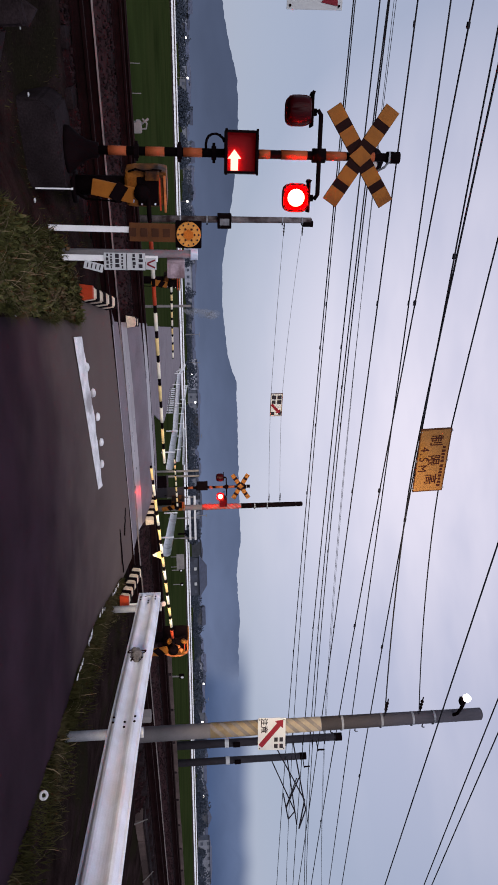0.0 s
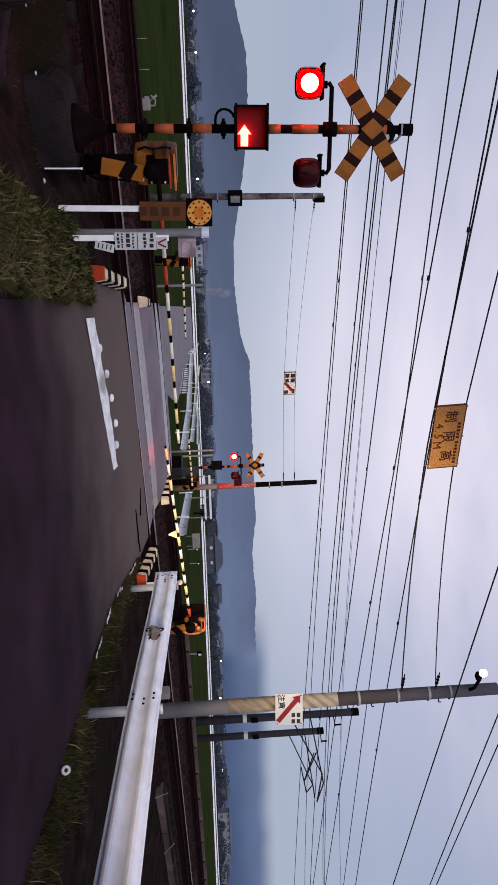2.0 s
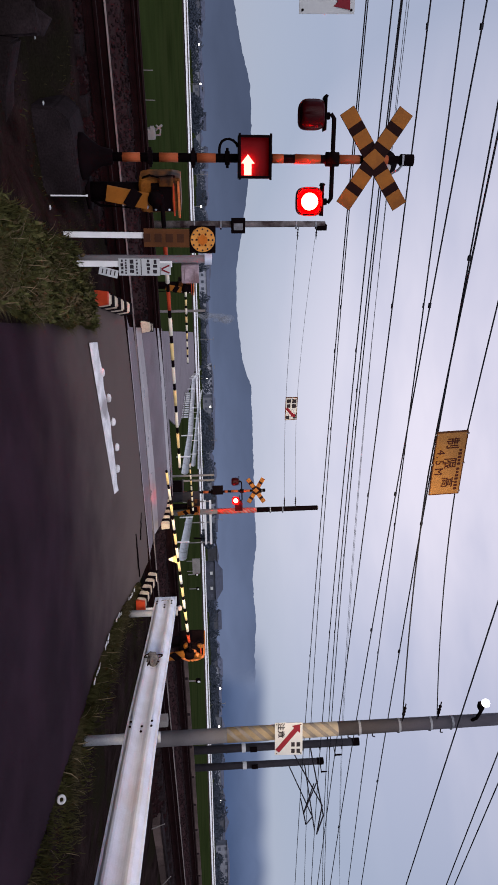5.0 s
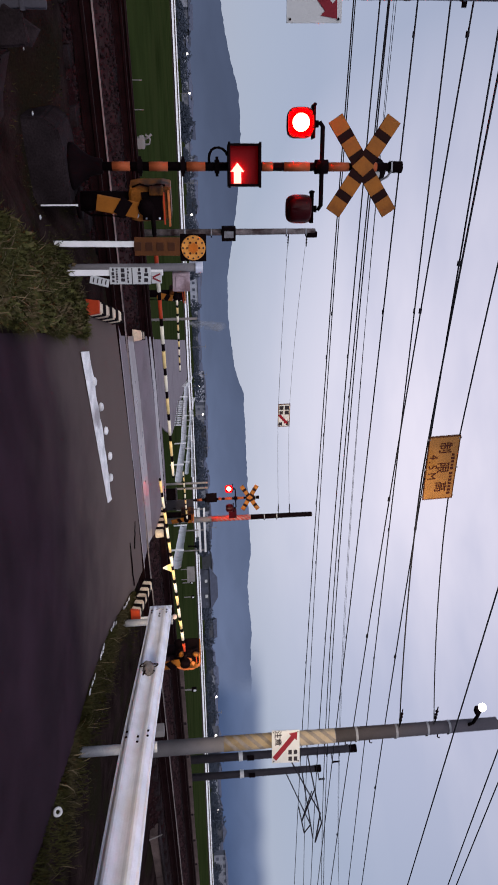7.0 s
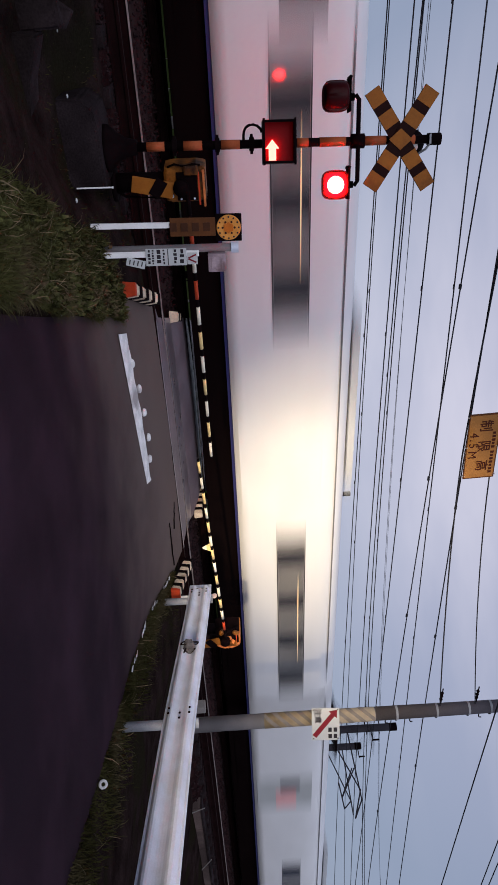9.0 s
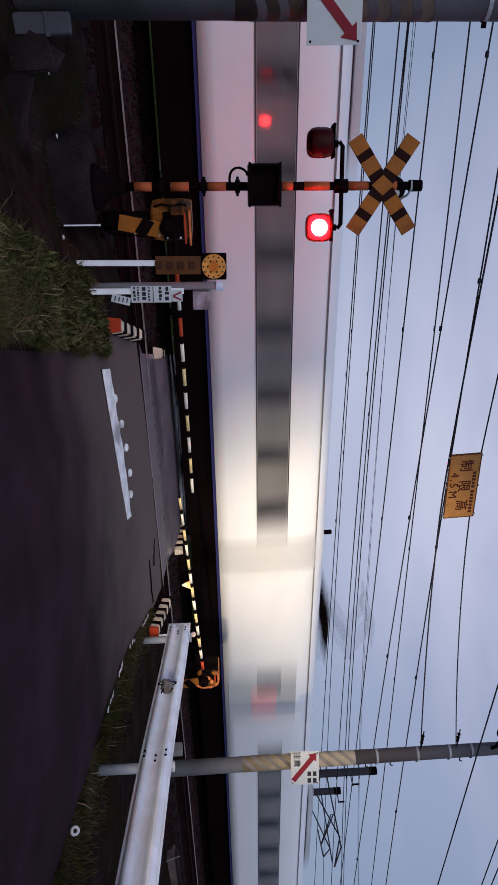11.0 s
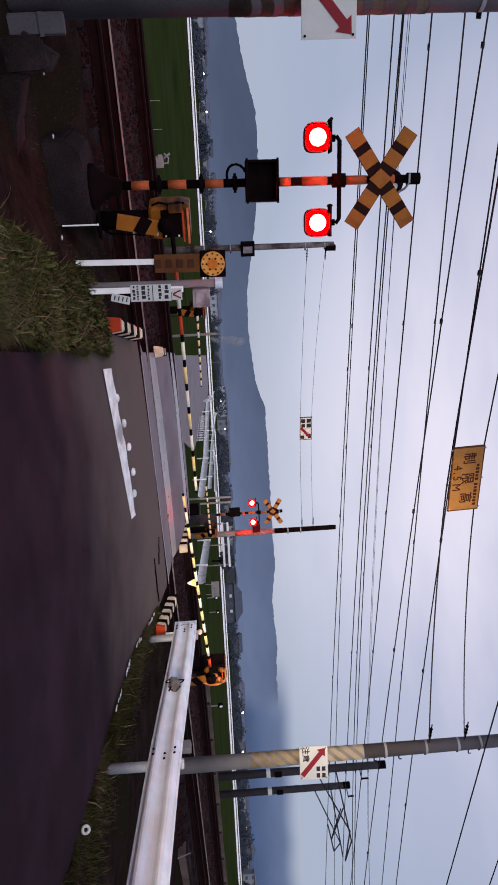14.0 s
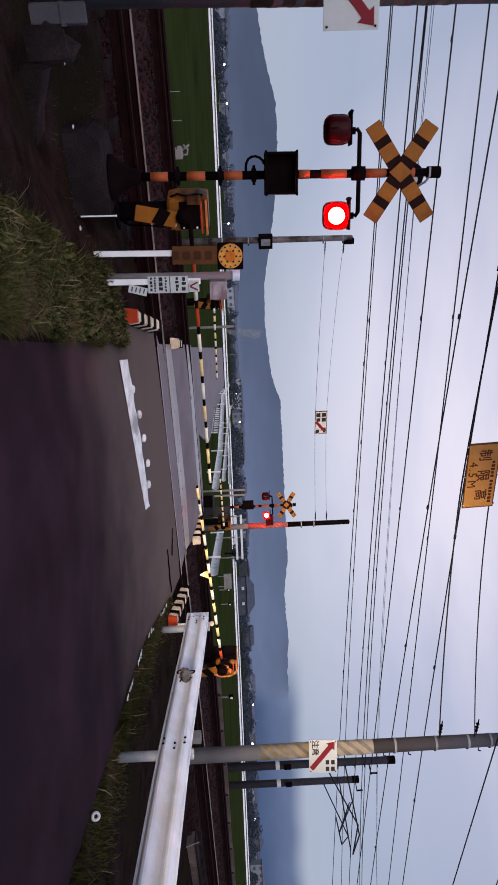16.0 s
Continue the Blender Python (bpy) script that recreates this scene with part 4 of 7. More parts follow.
def lamp_head(parent, x, z, movers, key, rear=False):
    """A red lamp in an open hood; the reflector inside turns its lit or its dark face forward."""
    bm = B()
    outer = [squircle(w, hh, d) for d, w, hh in ((0.12, 0.105, 0.100), (0.09, 0.130, 0.124), (0.03, 0.147, 0.140), (-0.10, 0.150, 0.143))]
    inner = [[(p[0] * 0.94, p[1], p[2] * 0.94) for p in ring] for ring in outer[::-1]]
    inner[-1] = [(p[0], 0.10, p[2]) for p in inner[-1]]
    loft(bm, outer + inner, cap=False)
    bm.faces.new([bm.verts.new(p) for p in outer[0]])
    bm.faces.new([bm.verts.new(p) for p in inner[-1]])
    hood = part("hood", bm, RED_HOOD, parent, "rounded dark red lamp body", at=pose(x, 0.03, z))
    for p in hood.data.polygons:
        p.use_smooth = len(p.vertices) == 4
    bm = B()
    box(bm, (-0.012, -0.01, 0.146), (0.325, 0.22, 0.014), bevel=0.005)
    box(bm, (-0.175, -0.01, 0.146), (0.03, 0.20, 0.03), pose(0, 0, 0, 0, 25, 0))
    part("cap_flange", bm, BLACK, hood, "flat dark cap with a turned edge")
    bm = B()
    box(bm, (0, 0.04, 0.18), (0.07, 0.07, 0.06), bevel=0.012)
    part("bracket", bm, BLACK, hood)
    rot_ob = new("reflector")
    rot_ob.parent = parent
    rot_ob.matrix_basis = pose(x, -0.055, z)
    rot_ob.empty_display_size = 0.05
    bm = B()
    rings = [[(r * math.cos(2 * math.pi * k / 24), -d, r * math.sin(2 * math.pi * k / 24)) for k in range(24)] for r, d in ((0.092, 0.012), (0.090, 0.040), (0.081, 0.064), (0.058, 0.083), (0.028, 0.091), (0.004, 0.093))]
    loft(bm, rings)
    part("lit_lens", bm, LAMP_ON, rot_ob, smooth=True)
    bm = B()
    loft(bm, [squircle(0.130, 0.124, -0.001), squircle(0.130, 0.124, -0.012)])
    part("lit_plate", bm, LAMP_RIM, rot_ob)
    bm = B()
    loft(bm, [squircle(0.140, 0.133, 0.001), squircle(0.139, 0.132, 0.030), squircle(0.128, 0.127, 0.072), squircle(0.100, 0.120, 0.103), squircle(0.060, 0.112, 0.120), squircle(0.018, 0.104, 0.126)])
    part("dark_shell", bm, RED_SHELL, rot_ob, "glossy dark red shell of the unlit lamp", smooth=True)
    movers.append((rot_ob, rot_ob.matrix_basis.copy(), key))
    if rear:
        # the twin lamp that faces the line
        bm = B()
        loft(bm, [squircle(0.105, 0.100, 0.12), squircle(0.112, 0.106, 0.15), squircle(0.112, 0.106, 0.26), squircle(0.106, 0.100, 0.26), squircle(0.106, 0.100, 0.15)], cap=False)
        part("rear_hood", bm, RED_HOOD, hood, "hood of the lamp that faces the line")
        back = new("reflector")
        back.parent = parent
        back.matrix_basis = pose(x, 0.24, z)
        back.empty_display_size = 0.05
        for s, m, nm in ((1, LAMP_REAR, "lit_lens"), (-1, RED_LENS, "dark_lens")):
            bm = B()
            tube(bm, (0, s * 0.004, 0), (0, s * 0.03, 0), 0.098, 0.088, 24)
            part(nm, bm, m, back)
        movers.append((back, back.matrix_basis.copy(), key))
    return hood


MOVERS = []


def crossbuck(parent, z, k=1.0, y=-0.075):
    for s in (1, -1):
        m0 = pose(0, y - (0.012 if s > 0 else 0), z, 0, s * 33.5, 0)
        bm = B()
        box(bm, (0, 0, 0), (1.22 * k, 0.012, 0.185 * k), bevel=0.003)
        arm = part("cross_arm", bm, CROSS_BLACK_RED_LIT, parent, "black and amber striped board", at=m0)
        for cx, w in ((-0.52, 0.175), (-0.255, 0.165), (0.255, 0.165), (0.52, 0.175)):
            bm = B()
            box(bm, (cx * k, -0.008, 0), (w * k, 0.005, 0.178 * k))
            part("stripe", bm, AMBER, arm, "amber reflective stripe")
    bm = B()
    d = 0.098 * k
    plate(bm, [(-d * 1.15, 0), (0, -d * 1.35), (d * 1.15, 0), (0, d * 1.35)], 0.006, pose(0, y - 0.025, z))
    part("centre_stripe", bm, AMBER, parent, "amber reflective diamond")


def crossing_signal(name, x, y, z0, rz, lean, arrow, label, reach=0.435):
    t = thing(name, label, "crossing signal", pose(x, y, z0, 0, lean, rz), "crossing signals")
    bm = B()
    rings = [[(r * math.cos(2 * math.pi * k / 20), r * math.sin(2 * math.pi * k / 20), z) for k in range(20)] for r, z in ((0.24, 0.0), (0.235, 0.05), (0.16, 0.13), (0.10, 0.22), (0.075, 0.34))]
    loft(bm, rings)
    part("foot", bm, BLACK, t, "flared black iron foot", smooth=True)
    bm = B()
    tube(bm, (0, 0, 0.3), (0, 0, 3.52), 0.046, 0.044, 16)
    part("post", bm, BLACK, t, "black steel post", smooth=True)
    for a, b in ((0.44, 0.63), (0.83, 1.03), (1.23, 1.43), (2.04, 2.16), (2.28, 2.56), (2.74, 2.99), (3.18, 3.30)):
        bm = B()
        tube(bm, (0, 0, a), (0, 0, b), 0.0485, 0.0475, 16)
        part("stripe", bm, ORANGE, t, "orange band", smooth=True)
    for c in (0.735, 1.19, 1.555):
        bm = B()
        tube(bm, (0, 0, c - 0.025), (0, 0, c + 0.025), 0.072, seg=14)
        box(bm, (0, 0, c), (0.20, 0.03, 0.03))
        part("collar", bm, BLACK, t)
    # lamp arm
    bm = B()
    path_tube(bm, [(-reach, -0.03, 2.61), (-reach - 0.005, -0.03, 2.66), (0.035 - reach, -0.03, 2.69), (reach - 0.035, -0.03, 2.69), (reach + 0.005, -0.03, 2.66), (reach, -0.03, 2.61)], 0.024, 10)
    tube(bm, (0, 0, 2.62), (0, 0, 2.76), 0.075, seg=14)
    part("lamp_arm", bm, BLACK, t, smooth=True)
    lamp_head(t, -reach, 2.45, MOVERS, "A", True)
    lamp_head(t, reach, 2.45, MOVERS, "B", True)
    crossbuck(t, 3.13 if arrow else 3.22, 0.94 if arrow else 0.88)
    bm = B()
    tube(bm, (0, 0, 3.44), (0, 0, 3.58), 0.062, seg=14)
    part("cap", bm, BLACK, t)
    bm = B()
    rings = [[(0.02 + r * math.cos(2 * math.pi * k / 18), d, 3.33 + r * math.sin(2 * math.pi * k / 18)) for k in range(18)] for r, d in ((0.03, 0.07), (0.06, 0.10), (0.13, 0.22), (0.14, 0.24))]
    loft(bm, rings)
    part("bell", bm, BLACK, t, "dark bell loudspeaker", smooth=True)
    bm = B()
    tube(bm, (0.075, 0.035, 3.30), (0.080, 0.020, 3.30), 0.052, 0.046, 16)
    part("bell_mouth", bm, SIGN_WHITE, t, "pale mouth of the bell")
    bm = B()
    path_tube(bm, [(0.0, -0.02, 3.46), (0.06, -0.03, 3.45), (0.10, -0.02, 3.42), (0.13, 0.02, 3.37), (0.17, 0.05, 3.33)], 0.013, 6)
    box(bm, (0.0, -0.065, 3.455), (0.10, 0.012, 0.02))
    part("bell_bracket", bm, POST_STEEL, t, "grey bent bracket")
    if arrow:
        bm = B()
        w, h, d, q = 0.209, 0.173, 0.22, 0.011
        for c, s in (((0, d, 0), (2 * w, q, 2 * h)), ((-w + q / 2, d / 2, 0), (q, d, 2 * h)), ((w - q / 2, d / 2, 0), (q, d, 2 * h)), ((0, d / 2, h - q / 2), (2 * w - 2 * q, d, q)), ((0, d / 2, -h + q / 2), (2 * w - 2 * q, d, q))):
            box(bm, c, s)
        case = part("display_case", bm, CASE_INSIDE, t, "dark sheet-metal display case", at=pose(0, -0.29, 1.835))
        bm = B()
        for c, s in (((0, -0.004, h - 0.012), (2 * w + 0.03, 0.014, 0.024)), ((0, -0.004, -h + 0.012), (2 * w + 0.03, 0.014, 0.024)), ((-w + 0.012, -0.004, 0), (0.024, 0.014, 2 * h)), ((w - 0.012, -0.004, 0), (0.024, 0.014, 2 * h))):
            box(bm, c, s)
        part("case_rim", bm, BLACK, case)
        bm = B()
        path_tube(bm, [(-0.10, -0.16, 1.66), (-0.135, -0.16, 1.645), (-0.165, -0.16, 1.61), (-0.178, -0.155, 1.57), (-0.175, -0.145, 1.53), (-0.155, -0.13, 1.495), (-0.12, -0.11, 1.475), (-0.08, -0.08, 1.468), (-0.04, -0.05, 1.470)], 0.014, 8)
        part("conduit", bm, BLACK, t, smooth=True)
        rot_ob = new("arrow_shutter")
        rot_ob.parent = t
        rot_ob.matrix_basis = pose(0.0, -0.17, 1.835)
        rot_ob.empty_display_size = 0.05
        bm = B()
        plate(bm, arrow_outline(0.205, 0.145, 0.078), 0.006, pose(0.075, -0.045, -0.072, 0, 180, 0))
        part("lit_arrow", bm, ARROW_ON, rot_ob, "glowing arrow")
        for s, m, nm in ((-1, ARROW_PANEL, "bloom_panel"), (1, BLACK, "dark_panel")):
            bm = B()
            box(bm, (0, s * 0.005, 0), (0.385, 0.008, 0.30))
            part(nm, bm, m, rot_ob)
        MOVERS.append((rot_ob, rot_ob.matrix_basis.copy(), "arrow"))
    else:
        bm = B()
        box(bm, (-0.06, -0.10, 1.78), (0.34, 0.22, 0.40), bevel=0.01)
        part("display_case", bm, BLACK, t, "dark display case")
    return t


crossing_signal("crossing_signal", 1.80, 8.0, -0.14, -16, 1.0, True, "black and orange crossing signal with red lamps and an arrow display")
crossing_signal("crossing_signal", 16.80, 21.0, -0.36, -40, 0, False, "crossing signal across the tracks with red lamps", 0.36)
bm = B()
plate(bm, [(1.22, -0.75), (2.10, -0.75), (2.14, -0.13), (1.56, -0.13), (1.36, -0.16), (1.26, -0.30)], 0.80, pose(0, 8.02, 0))
bmesh.ops.bevel(bm, geom=bm.edges[:], offset=0.025, segments=2, affect="EDGES")
solid("signal_foundation", bm, FOUNDATION, "dirty concrete block under the crossing signal", "foundation")


# ---------------------------------------------------------------- gates
def crossing_gate(name, pivot, tip, r, pieces, label, z0, side, flag=None, near=True):
    """A closed gate: drive box on a pedestal, counterweights, and a striped bar."""
    px, py, pz = pivot
    t = thing(name, label, "crossing gate", pose(px, py, 0), "crossing gates")
    bm = B()
    tube(bm, (0, 0.05, z0), (0, 0.05, pz - 0.2), 0.11, 0.10, 14)
    tube(bm, (0, 0.05, z0), (0, 0.05, z0 + 0.04), 0.2, 0.2, 14)
    part("pedestal", bm, BLACK, t, smooth=True)
    bm = B()
    wx = 0.68 if side < 0 and near else 1.0
    ring = []
    for k in range(24):
        an = 2 * math.pi * k / 24
        c, si = math.cos(an), math.sin(an)
        e = 1 / (abs(c) ** 9 + abs(si) ** 9) ** (1 / 9)
        ring.append((0.20 * wx * e * c + 0.05 * (wx < 1), 0.235 * e * si))
    loft(bm, [[(u * f, y, pz + 0.02 + v * f) for u, v in ring] for y, f in ((-0.13, 0.86), (-0.11, 0.97), (-0.07, 1.0), (0.20, 1.0), (0.23, 0.92))])
    body = part("drive_box", bm, MACHINE if side > 0 and near else BLACK if near else MACHINE_WORN, t, "black drive box" if side < 0 and near else "scuffed orange drive box")
    bm = B()
    box(bm, (0.05 * (wx < 1), 0.05, pz + 0.235), (0.36 * wx, 0.34, 0.045), bevel=0.018)
    part("lid", bm, MACHINE, body)
    if side < 0 and near:
        bm = B()
        path_tube(bm, [(0.19 + 0.10 * math.sin(math.pi * k / 8), -0.15, pz + 0.22 - 0.40 * k / 8) for k in range(9)], 0.026, 8)
        part("guard_loop", bm, RIM_ORANGE, body, "orange tubular guard", smooth=True)
        for cx, cz, w, h in ((-0.11, 0.17, 0.11, 0.08), (0.02, 0.02, 0.07, 0.15), (-0.13, -0.08, 0.08, 0.12), (0.13, 0.12, 0.06, 0.10)):
            bm = B()
            bmesh.ops.create_icosphere(bm, subdivisions=2, radius=0.5, matrix=Matrix.Translation((cx, -0.16, pz + cz)) @ Matrix.Rotation(9 * cx, 4, "Y") @ Matrix.Diagonal((w * 1.15, 0.09, h * 1.15, 1)))
            part("lug", bm, RIM_ORANGE if cx > 0 else MACHINE, body, "worn orange lug", smooth=True)
        bm = B()
        bmesh.ops.create_uvsphere(bm, u_segments=12, v_segments=8, radius=0.10, matrix=Matrix.Translation((0.12, -0.18, pz - 0.30)) @ Matrix.Diagonal((1.0, 0.6, 1.3, 1)))
        part("balance_weight", bm, MACHINE, body, "rounded orange balance weight", smooth=True)
    bm = B()
    box(bm, (0.02 + 0.03 * (wx < 1), -0.135, pz + (0.045 if side > 0 else -0.02)), (0.31 * wx, 0.02, 0.23 if side > 0 else 0.36), bevel=0.006)
    part("hatch", bm, BLACK, body, "dark service hatch")
    for hz in (-0.03, 0.12):
        bm = B()
        tube(bm, (0.155, -0.145, pz + hz), (0.155, -0.155, pz + hz), 0.012, seg=8)
        part("hatch_bolt", bm, GALV, body)
    bm = B()
    box(bm, (0.05, -0.13, pz + 0.232), (0.40 * wx, 0.05, 0.026), bevel=0.008)
    part("lid_rim", bm, RIM_ORANGE, body, "worn bright orange edge of the lid")
    bm = B()
    box(bm, (0.05, -0.135, pz + 0.178), (0.36 * wx, 0.012, 0.018))
    part("reflector_strip", bm, RED_ORANGE, body, "red reflective strip")
    bm = B()
    path_tube(bm, [(-0.20, -0.12, pz + 0.20), (-0.22, -0.16, pz + 0.12), (-0.205, -0.17, pz + 0.02), (-0.225, -0.15, pz - 0.08), (-0.19, -0.12, pz - 0.16)], 0.012, 6)
    part("cable", bm, BLACK, body, smooth=True)
    bm = B()
    tube(bm, (0.12, -0.135, pz - 0.13), (0.12, -0.155, pz - 0.13), 0.022, seg=8)
    part("lock", bm, GALV, body)
    bm = B()
    box(bm, (-side * 0.16, -0.16, pz + 0.10), (0.10, 0.08, 0.16), bevel=0.02)
    part("cable_box", bm, MACHINE, body)
    bm = B()
    path_tube(bm, [(0.05 * side, -0.12, pz - 0.18), (0.12 * side, -0.18, pz - 0.26), (0.10 * side, -0.14, z0 + 0.15), (0.05 * side, 0.0, z0)], 0.016, 7)
    part("cable", bm, BLACK, body, smooth=True)
    d = Vector(tip) - Vector(pivot)
    L = d.length
    q = d.to_track_quat("X", "Z").to_matrix().to_4x4()
    # hub and counterweight arms behind the pivot
    bm = B()
    tube(bm, (0, -0.20, pz - 0.02), (0, -0.30, pz - 0.02), 0.085, seg=16)
    part("hub", bm, BLACK, t, smooth=True)
    bm = B()
    box(bm, (-side * 0.02, -0.26, pz - 0.33), (0.175, 0.03, 0.46), pose(0, 0, 0, 0, side * 12, 0), bevel=0.01)
    cw = part("counterweight", bm, AMBER, t, "amber counterweight plate")
    bm = B()
    box(bm, (-side * 0.01, -0.279, pz - 0.27), (0.20, 0.008, 0.13), pose(0, 0, 0, 0, side * 34, 0))
    part("stripe", bm, BLACK, cw)
    # bar
    m = Matrix.Translation((0, -0.26, pz + (0.05 if side > 0 and near else 0))) @ q
    bm = B()
    tube(bm, (0.0, 0, 0), (L, 0, 0), r, r * 0.7, 10)
    bar = part("bar", bm, BLACK, t, "black tapered gate bar", at=m, smooth=True)
    step = L / pieces
    for i in range(pieces):
        a = step * (i + 0.19)
        b = a + step * 0.70
        bm = B()
        ra, rb = r * (1 - 0.3 * a / L) + 0.003, r * (1 - 0.3 * b / L) + 0.003
        tube(bm, (a, 0, 0), (b, 0, 0), ra, rb, 10)
        part("stripe", bm, BLACK if (near and i == 0) else RED_ORANGE if (near and i == 1) or (near and side > 0 and i == 3) else (YELLOW_BAR if i % 2 else CREAM_BAR), bar, "reflective stripe", smooth=True)
    if flag:
        fx, w, h = flag
        bm = B()
        plate(bm, [(-w / 2, 0.03), (w / 2, 0.03), (w * 0.30, -h * 0.55), (-w * 0.22, -h * 0.55)], 0.006, pose(fx, -0.05, -0.03))
        cloth = part("flag", bm, YELLOW_BAR, bar, "yellow hanging warning tag")
        bm = B()
        plate(bm, [(-w * 0.22, -h * 0.56), (w * 0.30, -h * 0.56), (w * 0.10, -h * 1.25), (-w * 0.02, -h * 1.2)], 0.006, pose(fx, -0.05, -0.03))
        part("tail", bm, CREAM_BAR, cloth, "cream end of the tag")
    return t


crossing_gate("crossing_gate", (2.26, 8.30, 0.64), (6.02, 8.32, 0.66), 0.023, 11, "orange gate drive with a striped bar lowered over the lane", -0.16, 1)
crossing_gate("crossing_gate", (10.20, 8.45, 0.70), (6.02, 8.30, 0.52), 0.023, 14, "black gate drive with orange lugs, striped bar and yellow tag", -0.25, -1, flag=(2.35, 0.21, 0.10))
crossing_gate("crossing_gate", (7.95, 19.5, 0.60), (10.35, 19.5, 0.57), 0.032, 9, "gate drive across the tracks with a lowered striped bar", -0.35, 1, near=False)
crossing_gate("crossing_gate", (16.6, 19.9, 0.50), (14.3, 19.75, 0.47), 0.032, 9, "dark gate drive across the tracks beside the signal", -0.4, -1, near=False)


# ---------------------------------------------------------------- guardrail
def guardrail(name, pts, top, label, mat=GALV, post_r=0.055, post_step=3.0, end_plate=True, first=0.6, tall=1.0, flat=False):
    """A W-section beam on round posts along a line of (x, y, ground, top)."""
    t = thing(name, label, "guardrail")
    front = [(0.012, 0.006), (0.0, 0.0), (0.0, -0.022), (-0.040, -0.042), (-0.062, -0.058), (-0.070, -0.085), (-0.063, -0.106), (-0.024, -0.140), (-0.016, -0.165), (-0.016, -0.190), (-0.024, -0.212), (-0.063, -0.246), (-0.070, -0.268), (-0.062, -0.292), (-0.040, -0.308), (0.0, -0.328), (0.0, -0.35)]
    if flat:
        front = [(0.0, 0.0), (-0.05, -0.05), (-0.085, -0.14), (-0.085, -0.21), (-0.05, -0.30), (0.0, -0.35)]
    prof = front + [(o + 0.006, z) for o, z in front[::-1]]
    bm = B()
    secs = []
    for i, (x, y, g, zt) in enumerate(pts):
        a, b = pts[max(0, i - 1)], pts[min(len(pts) - 1, i + 1)]
        d = Vector((b[0] - a[0], b[1] - a[1], 0)).normalized()
        nrm = Vector((d.y, -d.x, 0))
        secs.append([(x + nrm.x * o, y + nrm.y * o, zt + z * tall) for o, z in prof])
    loft(bm, secs)
    part("beam", bm, mat, t, "plain steel beam" if flat else "ribbed steel beam")
    run = first
    seglen = 0
    for a, b in zip(pts, pts[1:]):
        L = math.hypot(b[0] - a[0], b[1] - a[1])
        while run < seglen + L:
            k = (run - seglen) / L
            x, y, g, zt = (a[j] + (b[j] - a[j]) * k for j in range(4))
            d = Vector((b[0] - a[0], b[1] - a[1], 0)).normalized()
            nrm = Vector((d.y, -d.x, 0))
            bm = B()
            c = (x + nrm.x * 0.085, y + nrm.y * 0.085)
            tube(bm, (c[0], c[1], g - 0.2), (c[0], c[1], zt + 0.03), post_r, seg=14)
            post = part("post", bm, POST_STEEL if mat is GALV else mat, t, smooth=True)
            for j in range(6):
                bm = B()
                o = (j % 2 - 0.5) * 0.10
                zz = zt - (0.06, 0.175, 0.29)[j // 2]
                p = Vector((x + d.x * o, y + d.y * o, zz)) - nrm * (0.078 if j // 2 != 1 else 0.018)
                tube(bm, p, p - nrm * 0.012, 0.013, seg=8)
                part("bolt", bm, BLACK, post)
            run += post_step
        seglen += L
    if end_plate:
        x, y, g, zt = pts[-1]
        a = pts[-2]
        ang = math.degrees(math.atan2(y - a[1], x - a[0]))
        bm = B()
        box(bm, (0.09, -0.005, -0.175), (0.20, 0.02, 0.355), bevel=0.008)
        tip = part("end_plate", bm, mat, t, "flat end terminal", at=pose(x, y, zt, 0, 0, ang))
        bm = B()
        path_tube(bm, [(-0.02 - 0.10 * math.sin(math.pi * k / 12) ** 0.6, -0.02 + 0.09 * math.sin(math.pi * k / 12), -0.03 - 0.29 * k / 12) for k in range(13)], 0.006, 6)
        part("terminal_edge", bm, POST_STEEL, tip, "dark scalloped edge of the terminal")
    return t


RAIL_LINE = []
for i in range(33):
    y = -6.0 + 14.0 * i / 32
    RAIL_LINE.append((6.21 + 0.483 * (y - 3.01), y, road_z(y) - 0.05, 0.47 + 0.06 * smooth(4, 8, y)))
GUARD = guardrail("guardrail", RAIL_LINE, 0.47, "galvanised steel guardrail along the road's edge", post_step=3.5, first=1.30)


bm = B()
gx, gy = 6.21 + 0.483 * (6.05 - 3.01), 6.05
bmesh.ops.create_icosphere(bm, subdivisions=3, radius=0.075, matrix=Matrix.Translation((gx - 0.075, gy + 0.02, 0.31)) @ Matrix.Diagonal((0.6, 1.6, 1.0, 1)))
for v in bm.verts:
    v.co += 0.022 * Vector((noise.noise(v.co * 17), noise.noise(v.co * 19), noise.noise(v.co * 23)))
part("rag_knot", bm, RAG, GUARD, "grey rag knotted round the beam")
for k, (dy, z0, z1) in enumerate(((-0.05, 0.22, 0.40), (0.06, 0.20, 0.44))):
    bm = B()
    loop = [(gx - 0.085 + 0.05 * dy * k + 0.012 * math.sin(3 * an), gy + dy + 0.028 * math.cos(an), (z0 + z1) / 2 + (z1 - z0) / 2 * math.sin(an)) for an in [2 * math.pi * j / 14 for j in range(14)]]
    path_tube(bm, loop + loop[:1], 0.009, 6)
    part("wire_tie", bm, BLACK, GUARD, "dark wire loop tied round the beam")
bm = B()
path_tube(bm, [(gx - 0.10, gy - 0.03, 0.28), (gx - 0.13, gy - 0.16, 0.24), (gx - 0.15, gy - 0.24, 0.26), (gx - 0.16, gy - 0.34, 0.19)], 0.011, 6)
part("wire_tail", bm, BLACK, GUARD, "loose end of the wire")
t_ref = thing("reflector_post", "small post with a round faded pale reflector behind the guardrail's end", "reflector post", pose(9.05, 8.25, -0.2))
bm = B()
